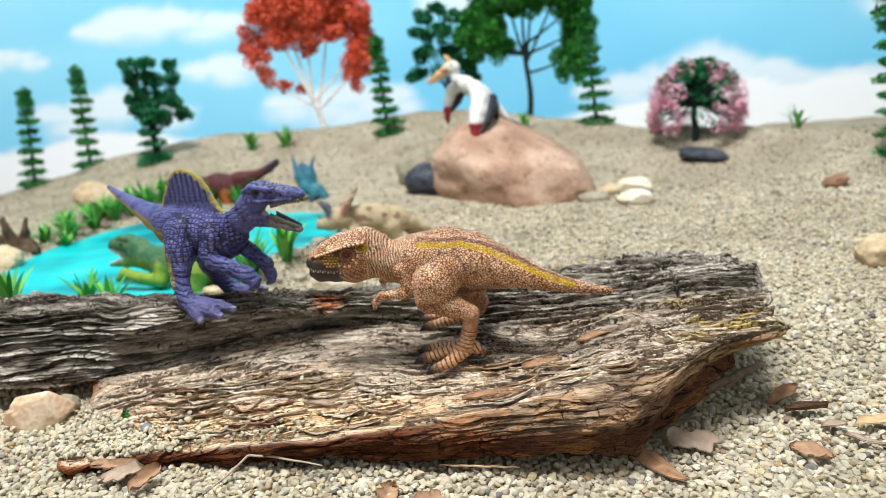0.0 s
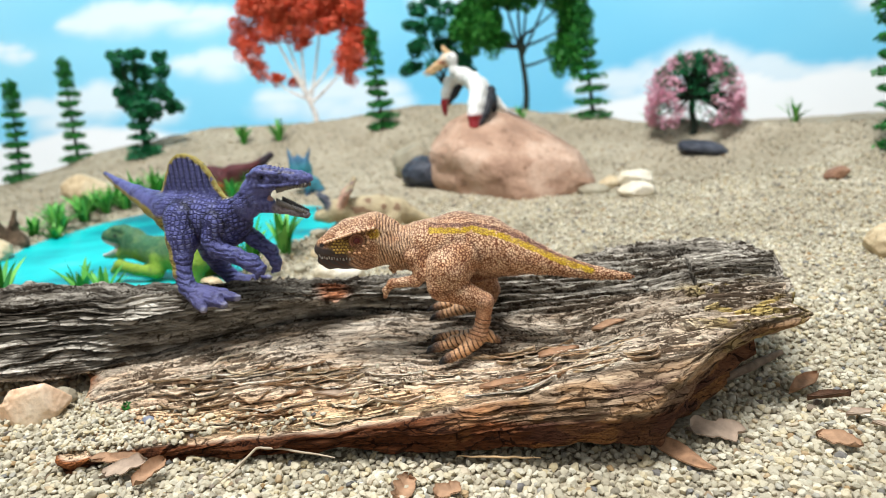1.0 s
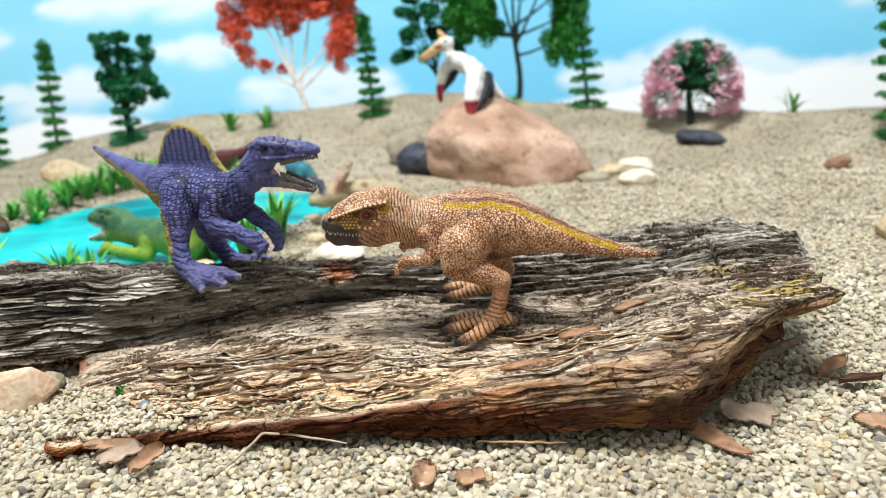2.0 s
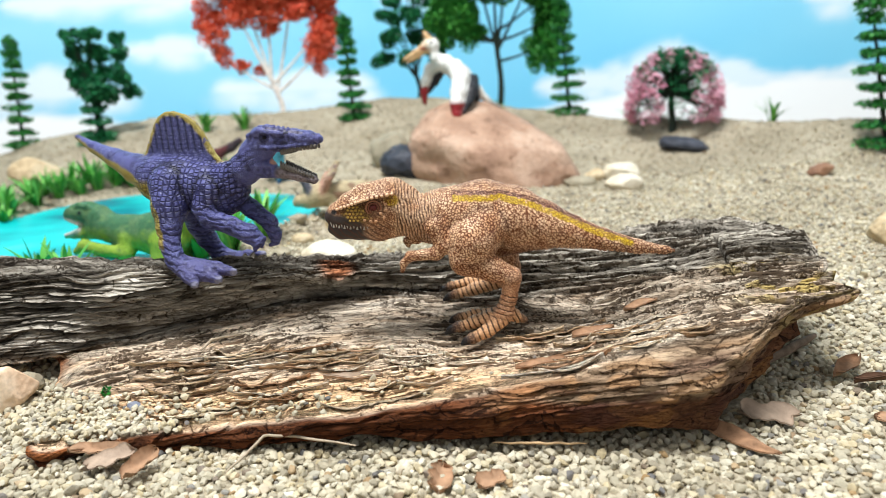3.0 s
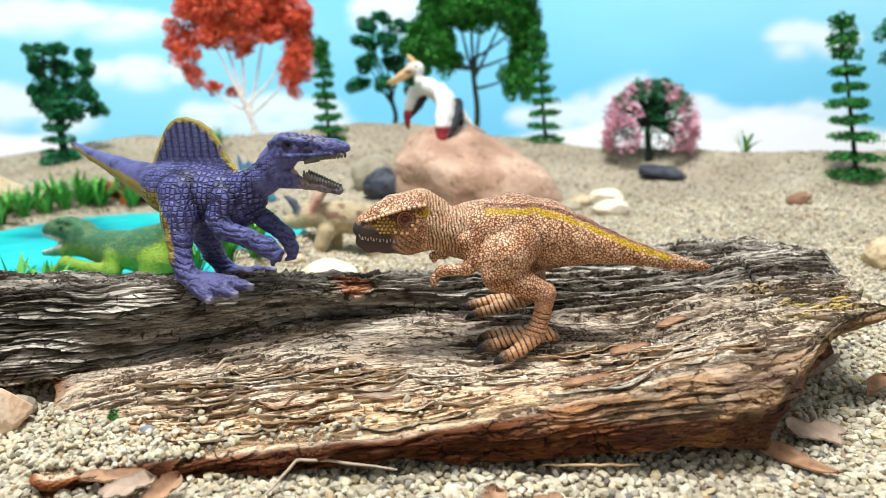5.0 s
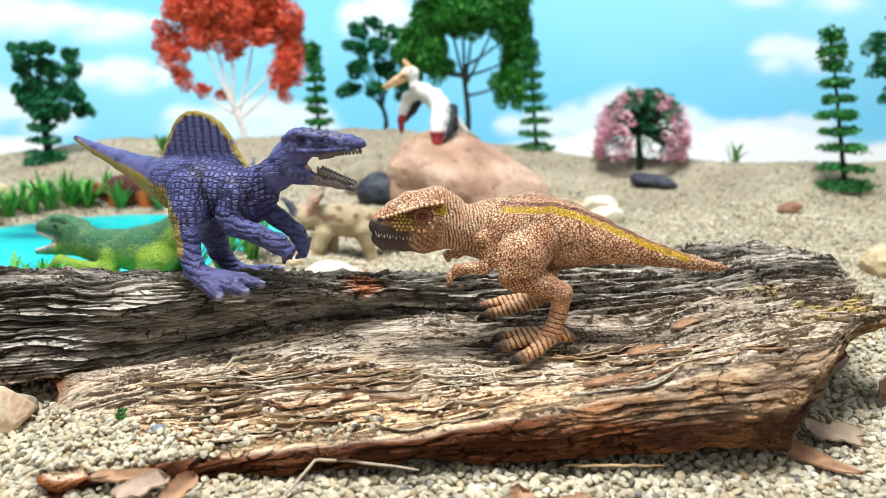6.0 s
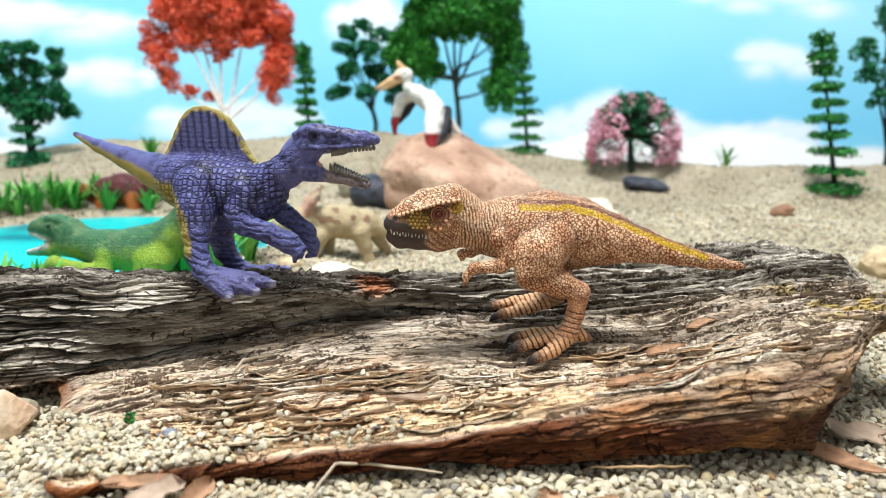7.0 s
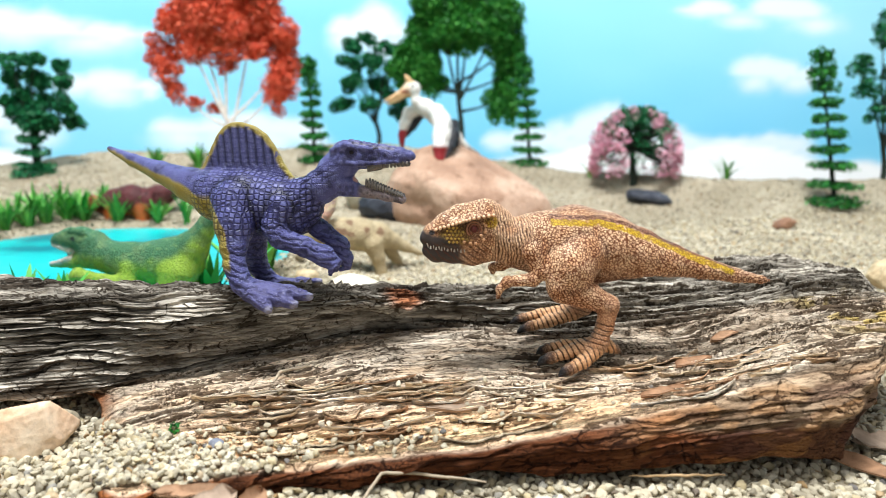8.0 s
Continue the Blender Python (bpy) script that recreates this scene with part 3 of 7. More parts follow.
        i = np.clip(np.arange(cu - long_, cu + long_), 2, nu - 8)
        e = np.linspace(-1, 1, len(i))
        t = np.linspace(0, 1, 8)
        reach = wide * np.clip(1 - np.abs(e) ** 2.5, 0.02, 1) * (0.55 + 0.9 * fbm(i * 0.09, n * 7.0, 0, 3, 301))
        bend = 15 * (fbm(i * 0.03, n * 5.0, 0, 2, 303) - 0.5)
        j = np.clip(row + bend[:, None] + reach[:, None] * t[None], 0, nv - 2)
        j0, w = np.floor(j).astype(int), j - np.floor(j)
        ii = i[:, None]
        base = P[ii, j0] * (1 - w[..., None]) + P[ii, j0 + 1] * w[..., None]
        rise = rng.uniform(0.0001, 0.0009) * t[None] ** 2 * (0.6 + 0.8 * vnoise(i * 0.06, n * 3.0, 0, 305))[:, None]
        top = base + N[ii, j0] * (0.0010 + rise - 0.0022 * (1 - t[None]) ** 2)[..., None]
        low = top - N[ii, j0] * 0.0004
        tone = np.array(tones[rng.integers(0, 6)]) * (0.7 + 0.45 * t[None, :, None]) * (0.75 + 0.5 * fbm(i[:, None] * 0.2, t[None] * 4 + n, 0, 3, 307))[..., None]
        nn, m = len(i) * 8, len(i)
        F = grid_faces(m, 8)
        ring = [a * 8 for a in range(m)] + [(m - 1) * 8 + b for b in range(1, 8)] + [a * 8 + 7 for a in range(m - 2, -1, -1)] + [b for b in range(6, 0, -1)]
        side = np.array([[a, b, b + nn, a + nn] for a, b in zip(ring, ring[1:] + ring[:1])])
        part("flake", array_mesh("flake", np.concatenate([top.reshape(-1, 3), low.reshape(-1, 3)]), np.concatenate([F, F[:, ::-1] + nn, side]), BARK,
                                 np.clip(np.concatenate([tone.reshape(-1, 3), tone.reshape(-1, 3)]), 0, 1)), ob)
    return V


BARK_TOP = bark_slab()


BARK_GRID = np.full((400, 130), -1.0)
np.maximum.at(BARK_GRID, (np.clip(((BARK_TOP[..., 0] + 0.27) * 1000).astype(int), 0, 399), np.clip(((BARK_TOP[..., 1] - 0.17) * 1000).astype(int), 0, 129)), BARK_TOP[..., 2])


def bark_height(x, y):
    """The slab's upper surface at a place, or the ground."""
    z = BARK_GRID[int(np.clip((x + 0.27) * 1000, 0, 399)), int(np.clip((y - 0.17) * 1000, 0, 129))]
    return max(float(z), float(ground_height(x, y)))


# ---- gravel grains ----
def ico(level):
    bm = bmesh.new()
    bmesh.ops.create_icosphere(bm, subdivisions=level, radius=1.0)
    v = np.array([p.co[:] for p in bm.verts])
    f = np.array([[p.index for p in q.verts] for q in bm.faces])
    bm.free()
    return v, f


def grain_field(name, x, y, z, size, level, seed, flat=0.72, material=None):
    rng = np.random.default_rng(seed)
    bv, bf = ico(level)
    n = len(x)
    shapes = []
    for s in range(12):
        w = 1 + 0.8 * (vnoise(bv[:, 0] * 1.3 + 9 * s, bv[:, 1] * 1.3, bv[:, 2] * 1.3, 7) - 0.5)
        p = bv * w[:, None]
        for _ in range(15):
            d = rng.normal(size=3)
            d /= np.linalg.norm(d)
            p = p - np.outer(np.maximum(p @ d - rng.uniform(0.5, 0.74), 0) * 0.95, d)
        shapes.append(p)
    shapes = np.array(shapes)[rng.integers(0, 12, n)]
    q = rng.normal(size=(n, 4))
    q /= np.linalg.norm(q, axis=1, keepdims=True)
    w_, a, b, c = q.T
    R = np.stack([np.stack([1 - 2 * (b * b + c * c), 2 * (a * b - c * w_), 2 * (a * c + b * w_)], -1),
                  np.stack([2 * (a * b + c * w_), 1 - 2 * (a * a + c * c), 2 * (b * c - a * w_)], -1),
                  np.stack([2 * (a * c - b * w_), 2 * (b * c + a * w_), 1 - 2 * (a * a + b * b)], -1)], 1)
    ext = rng.uniform(0.82, 1.25, (n, 1, 3)) * np.array([1.12, 1.0, 0.9])
    V = np.einsum("nij,nkj->nki", R, shapes * ext) * (size / 2)[:, None, None]
    V[..., 2] *= flat + 0.15
    V += np.stack([x, y, z], -1)[:, None, :]
    F = bf[None] + (np.arange(n) * len(bv))[:, None, None]
    ob = part(name, array_mesh(name, V.reshape(-1, 3), F.reshape(-1, 3), material or GRAVEL, smooth_faces=False))
    return ob


def scattered(x0, x1, y0, y1, gap, seed):
    rng = np.random.default_rng(seed)
    x, y = np.meshgrid(np.arange(x0, x1, gap), np.arange(y0, y1, gap * 0.9), indexing="ij")
    x = x + (np.arange(x.shape[1]) % 2)[None] * gap / 2
    x, y = x.ravel() + rng.uniform(-0.42, 0.42, x.size) * gap, y.ravel() + rng.uniform(-0.42, 0.42, x.size) * gap
    return x, y, rng


def under_slab(x, y):
    lip = np.interp(x, STATION_X, BARK_ROWS[10][1])
    end = np.interp(y, [0.19, 0.21, 0.25, 0.29], [0.045, 0.07, 0.098, 0.105])
    return (y > lip + 0.012) & (y < 0.287) & (x < end)


def near_gravel():
    x, y, rng = scattered(-0.24, 0.26, 0.115, 0.30, 0.00205, 1)
    keep = ~under_slab(x, y) & (x > -0.05 - 0.8 * (y - 0.02)) & (x < 0.03 + 0.75 * y)
    x, y = x[keep], y[keep]
    size = rng.uniform(0.0019, 0.0036, len(x))
    heap = 0.0035 * np.exp(-(((x + 0.128) / 0.016) ** 2 + ((y - 0.222) / 0.014) ** 2))
    z = ground_height(x, y) + heap + rng.uniform(-0.0006, 0.0007, len(x)) + 0.0006 * (vnoise(x * 120, y * 120, 0, 3) - 0.3)
    ob = grain_field("gravel", x, y, z, size, 2, 2)
    tagged(ob, "loose beige, white and grey gravel grains", "gravel", kind="stuff")
    x, y, rng = scattered(-0.33, 0.42, 0.285, 0.52, 0.0025, 3)
    keep = (pond_depth(x, y) < -0.01) & (x < 0.05 + 0.75 * y) & (x > -0.12 - 0.6 * y)
    x, y = x[keep], y[keep]
    ob = grain_field("gravel", x, y, ground_height(x, y) + rng.uniform(-0.0005, 0.0007, len(x)), rng.uniform(0.0018, 0.0032, len(x)), 1, 4)
    tagged(ob, "loose beige gravel on the flat behind the bark", "gravel", kind="stuff")
    x, y, rng = scattered(-0.62, 0.60, 0.50, 0.82, 0.0029, 5)
    keep = (pond_depth(x, y) < -0.01) & (y < ridge_place(x) + 0.01) & (np.abs(x) < 0.04 + 0.68 * y)
    x, y = x[keep], y[keep]
    ob = grain_field("gravel", x, y, ground_height(x, y) - 0.0006 + rng.uniform(-0.0008, 0.0007, len(x)), rng.uniform(0.0018, 0.0036, len(x)), 1, 6, material=HILL_GRAVEL_DIM)
    tagged(ob, "coarse beige sand and gravel on the hill", "gravel", kind="stuff")
    # grains that lie on the slab
    rng = np.random.default_rng(8)
    pts = []
    for cx, cy, sx, sy, n in ((-0.098, 0.214, 0.006, 0.004, 40), (-0.088, 0.211, 0.006, 0.003, 26), (-0.066, 0.206, 0.006, 0.0025, 26), (-0.05, 0.206, 0.008, 0.003, 16), (-0.07, 0.225, 0.03, 0.008, 14), (-0.02, 0.212, 0.02, 0.008, 14), (-0.10, 0.225, 0.012, 0.008, 10), (-0.012, 0.222, 0.01, 0.004, 8)):
        for _ in range(n):
            a, b = rng.normal(cx, sx), rng.normal(cy, sy)
            pts.append((a, b, bark_height(a, b) + 0.0003))
    for _ in range(2000):
        a, b = rng.uniform(-0.140, -0.090), rng.uniform(0.203, 0.238)
        if b < 0.2275 - 0.62 * (a + 0.128) + 0.005 * (rng.random() - 0.5):
            pts.append((a, b, bark_height(a, b) + rng.uniform(0.0002, 0.0012)))
    pts = np.array(pts)
    ob = grain_field("gravel", pts[:, 0], pts[:, 1], pts[:, 2], rng.uniform(0.0014, 0.0026, len(pts)), 2, 9)
    tagged(ob, "stray gravel grains strewn on the bark", "gravel", kind="stuff")


near_gravel()


# ---- moulded animal figures: limbs are chains of (along, across, up, radius) in millimetres ----
def surface_net(field, origin, h):
    """The zero surface of a field on a grid, as quads."""
    inside = field < 0
    nx, ny, nz = field.shape
    corners = [(a, b, c) for a in (0, 1) for b in (0, 1) for c in (0, 1)]
    count = np.zeros((nx - 1, ny - 1, nz - 1), np.int8)
    for a, b, c in corners:
        count += inside[a:nx - 1 + a, b:ny - 1 + b, c:nz - 1 + c]
    cell = np.argwhere((count > 0) & (count < 8))
    index = np.full((nx, ny, nz), -1, np.int64)
    index[cell[:, 0], cell[:, 1], cell[:, 2]] = np.arange(len(cell))
    total, n = np.zeros((len(cell), 3)), np.zeros(len(cell))
    for a in corners:
        for axis in range(3):
            if a[axis]:
                continue
            b = list(a)
            b[axis] = 1
            pa, pb = cell + np.array(a), cell + np.array(b)
            fa, fb = field[pa[:, 0], pa[:, 1], pa[:, 2]], field[pb[:, 0], pb[:, 1], pb[:, 2]]
            cross = (fa < 0) != (fb < 0)
            t = np.where(cross, fa / np.where(cross, fa - fb, 1), 0)
            p = pa.astype(float)
            p[:, axis] += t
            total[cross] += p[cross]
            n[cross] += 1
    verts = total / n[:, None] * h + np.array(origin)
    quads = []
    for axis in range(3):
        e = np.zeros(3, int)
        e[axis] = 1
        lo, hi = inside[:nx - e[0], :ny - e[1], :nz - e[2]], inside[e[0]:, e[1]:, e[2]:]
        b, c = np.eye(3, dtype=int)[(axis + 1) % 3], np.eye(3, dtype=int)[(axis + 2) % 3]
        for flip in (False, True):
            p = np.argwhere((lo & ~hi) if not flip else (~lo & hi))
            p = p[(p[:, (axis + 1) % 3] > 0) & (p[:, (axis + 2) % 3] > 0)]
            q = np.stack([index[tuple((p - s).T)] for s in (b + c, c, 0 * b, b)], 1)
            quads.append(q[:, ::-1] if flip else q)
    quads = np.concatenate(quads)
    return verts, quads[(quads >= 0).all(1)]


def limb_distance(P, a, b):
    pa, ba = P - a[:3], b[:3] - a[:3]
    t = np.clip((pa @ ba) / max(ba @ ba, 1e-9), 0, 1)
    return np.linalg.norm(pa - t[..., None] * ba, axis=-1) - (a[3] + t * (b[3] - a[3]))


def plate_distance(P, centre, semi):
    q = (P - centre) / semi
    k = np.linalg.norm(q, axis=-1)
    return (k - 1) * k / (np.linalg.norm(q / semi, axis=-1) + 1e-9)


def outline_distance(x, z, outline):
    """How far a place of the side view lies outside an outline (under 0 inside)."""
    pts = np.array(outline, float)
    best, inside = np.full(np.shape(x), 1e9), np.zeros(np.shape(x), bool)
    for (ax, az), (bx, bz) in zip(pts, np.roll(pts, -1, axis=0)):
        dx, dz = bx - ax, bz - az
        t = np.clip(((x - ax) * dx + (z - az) * dz) / (dx * dx + dz * dz), 0, 1)
        best = np.minimum(best, np.hypot(x - ax - t * dx, z - az - t * dz))
        if dz:
            inside ^= ((az > z) != (bz > z)) & (x < ax + (z - az) * dx / dz)
    return np.where(inside, -best, best)


def fin_distance(P, outline, half):
    """A thin upright fin: its outline in the side view, rounded at the rim, thicker inward."""
    d = outline_distance(P[..., 0], P[..., 2], outline)
    thick = half * (0.75 + 0.07 * np.clip(-d, 0, 12))
    a, b = d + half * 0.6, np.abs(P[..., 1]) - thick + half * 0.6
    return np.minimum(np.maximum(a, b), 0) + np.hypot(np.maximum(a, 0), np.maximum(b, 0)) - half * 0.6


def sculpt(limbs, h, blend, plates=(), fins=()):
    """Verts in mm, quads, and each vertex's nearest limb name as weights."""
    prims = [(name, np.array(a), np.array(b)) for name, chain in limbs for a, b in zip(chain[:-1], chain[1:])]
    pts = np.array([p for _, chain in limbs for p in chain])
    lo, hi = (pts[:, :3] - pts[:, 3:]).min(0) - 2, (pts[:, :3] + pts[:, 3:]).max(0) + 2
    for _, c, s in plates:
        lo, hi = np.minimum(lo, np.array(c) - s - 1), np.maximum(hi, np.array(c) + s + 1)
    for _, outline, half in fins:
        lo[[0, 2]], hi[[0, 2]] = np.minimum(lo[[0, 2]], np.min(outline, 0) - 2), np.maximum(hi[[0, 2]], np.max(outline, 0) + 2)
    n = np.ceil((hi - lo) / h).astype(int) + 1
    axes = [lo[i] + h * np.arange(n[i]) for i in range(3)]
    field = np.full(n, 9.0, np.float32)

    def blend_in(p0, p1, fn, k):
        i0 = np.maximum(np.floor((p0 - 3 - lo) / h).astype(int), 0)
        i1 = np.minimum(np.ceil((p1 + 3 - lo) / h).astype(int) + 1, n)
        box = tuple(slice(a, b) for a, b in zip(i0, i1))
        P = np.stack(np.meshgrid(*[ax[s] for ax, s in zip(axes, box)], indexing="ij"), -1)
        d, old = fn(P), field[box]
        m = np.clip(0.5 + 0.5 * (old - d) / k, 0, 1)
        field[box] = old * (1 - m) + d * m - k * m * (1 - m)

    for name, a, b in prims:
        k = min(blend, 0.55 * max(a[3], b[3]) + 0.15)
        blend_in(np.minimum(a[:3] - a[3], b[:3] - b[3]), np.maximum(a[:3] + a[3], b[:3] + b[3]), lambda P, a=a, b=b: limb_distance(P, a, b), k)
    for name, c, s in plates:
        c, s = np.array(c, float), np.array(s, float)
        blend_in(c - s, c + s, lambda P, c=c, s=s: plate_distance(P, c, s), 0.9)
    for name, outline, half in fins:
        a, b = np.min(outline, 0), np.max(outline, 0)
        blend_in(np.array([a[0], -3, a[1]]), np.array([b[0], 3, b[1]]), lambda P, o=outline, w=half: fin_distance(P, o, w), 0.9)
    V, Q = surface_net(field, lo, h)
    names = sorted({p[0] for p in prims} | {p[0] for p in plates} | {p[0] for p in fins})
    best = {m: np.full(len(V), 99.0) for m in names}
    for name, a, b in prims:
        best[name] = np.minimum(best[name], limb_distance(V, a, b))
    for name, c, s in plates:
        best[name] = np.minimum(best[name], plate_distance(V, np.array(c, float), np.array(s, float)))
    for name, outline, half in fins:
        best[name] = np.minimum(best[name], fin_distance(V, outline, half))
    w = {m: np.exp(-np.clip(d, -9, 9) / 0.35) for m, d in best.items()}
    total = sum(w.values())
    return V, Q, {m: (x / total)[:, None] for m, x in w.items()}


def cones(items, sides=5):
    """Small pointed pieces: base, tip, radius."""
    V, Q = [], []
    for base, tip, r in items:
        base, tip = np.array(base, float), np.array(tip, float)
        d = (tip - base) / (np.linalg.norm(tip - base) + 1e-9)
        e = np.cross(d, (0.3, 0.5, 0.8))
        e /= np.linalg.norm(e)
        f = np.cross(d, e)
        n = sum(len(x) for x in V)
        ring = [base + r * (math.cos(2 * math.pi * i / sides) * e + math.sin(2 * math.pi * i / sides) * f) for i in range(sides)]
        top = [tip + 0.12 * r * (math.cos(2 * math.pi * i / sides) * e + math.sin(2 * math.pi * i / sides) * f) for i in range(sides)]
        V.append(np.array(ring + top))
        Q += [[n + i, n + (i + 1) % sides, n + sides + (i + 1) % sides, n + sides + i] for i in range(sides)]
    return np.concatenate(V), np.array(Q)


def along(points, n):
    points = np.array(points, float)
    t = np.linspace(0, len(points) - 1, n)
    return np.stack([np.interp(t, np.arange(len(points)), points[:, i]) for i in range(points.shape[1])], 1)


def beads(items, sides=6):
    """Small knobs: centre and the three half-axes."""
    V, Q = [], []
    lat = np.linspace(-1.45, 1.45, 5)
    for k, (c, r) in enumerate(items):
        a = 2 * math.pi * np.arange(sides) / sides
        v = np.array([(math.cos(b) * math.cos(p), math.sin(b), math.cos(b) * math.sin(p)) for b in lat for p in a])
        V.append(v * np.array(r) + np.array(c))
        n = k * 5 * sides
        Q += [[n + i * sides + j, n + (i + 1) * sides + j, n + (i + 1) * sides + (j + 1) % sides, n + i * sides + (j + 1) % sides] for i in range(4) for j in range(sides)]
    return np.concatenate(V), np.array(Q)


def lids(items):
    """Rings round an eye, facing sideways: centre, radius, tube."""
    V, Q = [], []
    for k, (c, r, tube) in enumerate(items):
        a, b = np.meshgrid(2 * math.pi * np.arange(18) / 18, 2 * math.pi * np.arange(6) / 6, indexing="ij")
        ring = np.stack([(r + tube * np.cos(b)) * np.cos(a), tube * np.sin(b), (r + tube * np.cos(b)) * np.sin(a)], -1)
        V.append(ring.reshape(-1, 3) + np.array(c))
        n = k * 108
        Q += [[n + i * 6 + j, n + i * 6 + (j + 1) % 6, n + (i + 1) % 18 * 6 + (j + 1) % 6, n + (i + 1) % 18 * 6 + j] for i in range(18) for j in range(6)]
    return np.concatenate(V), np.array(Q)


def skin_at(V, x, z, s):
    """How far out the skin lies at a place of the side view."""
    d = np.hypot(V[:, 0] - x, V[:, 2] - z) + 99.0 * (V[:, 1] * s < 0)
    return s * float((s * V[np.argsort(d)[:6], 1]).max())


def figure(name, V, Q, C, extra, material, place, yaw, label, bend=None):
    """One closed mesh, set down at place; extra: (cones, colour); bend: places along the body and how far it swings out there."""
    for v, q, color in [(*x[0], x[1]) if isinstance(x[0], tuple) else (*cones(x[0]), x[1]) for x in extra]:
        Q = np.concatenate([Q, q + len(V)])
        V = np.concatenate([V, v])
        C = np.concatenate([C, np.tile([*color, 0.0][:C.shape[1]], (len(v), 1))])
    if bend:
        knots, swing = np.array(bend[0], float), np.array(bend[1], float)
        V = V + np.stack([spline(np.clip(V[:, 0], knots[0], knots[-1]), knots, swing[:, k]) for k in range(3)], 1)
    me = array_mesh(name, V / 1000, Q, material, np.clip(C, 0, 1))
    ob = part(name, me)
    ob.matrix_basis = pose(*place, 0, 0, yaw)
    tagged(ob, label, "toy dinosaur")
    return ob


def normals(V, Q):
    """A unit normal at each vertex."""
    n = np.cross(V[Q[:, 2]] - V[Q[:, 0]], V[Q[:, 3]] - V[Q[:, 1]])
    out = np.zeros_like(V)
    for k in range(4):
        np.add.at(out, Q[:, k], n)
    return out / (np.linalg.norm(out, axis=1, keepdims=True) + 1e-12)


def blob(V, centre, r):
    return np.exp(-(((V - np.array(centre)) / r) ** 2).sum(1))[:, None]


def over(C, color, amount):
    return C * (1 - amount) + np.array(color) * amount


def line_mask(V, line, width):
    """1 near a line in the side view."""
    d = np.full(len(V), 99.0)
    line = np.array(line)
    for a, b in zip(line[:-1], line[1:]):
        pa, ba = V[:, [0, 2]] - a, b - a
        t = np.clip(pa @ ba / (ba @ ba), 0, 1)
        d = np.minimum(d, np.linalg.norm(pa - t[:, None] * ba, axis=1))
    return smooth((width - d) / 0.35)[:, None]


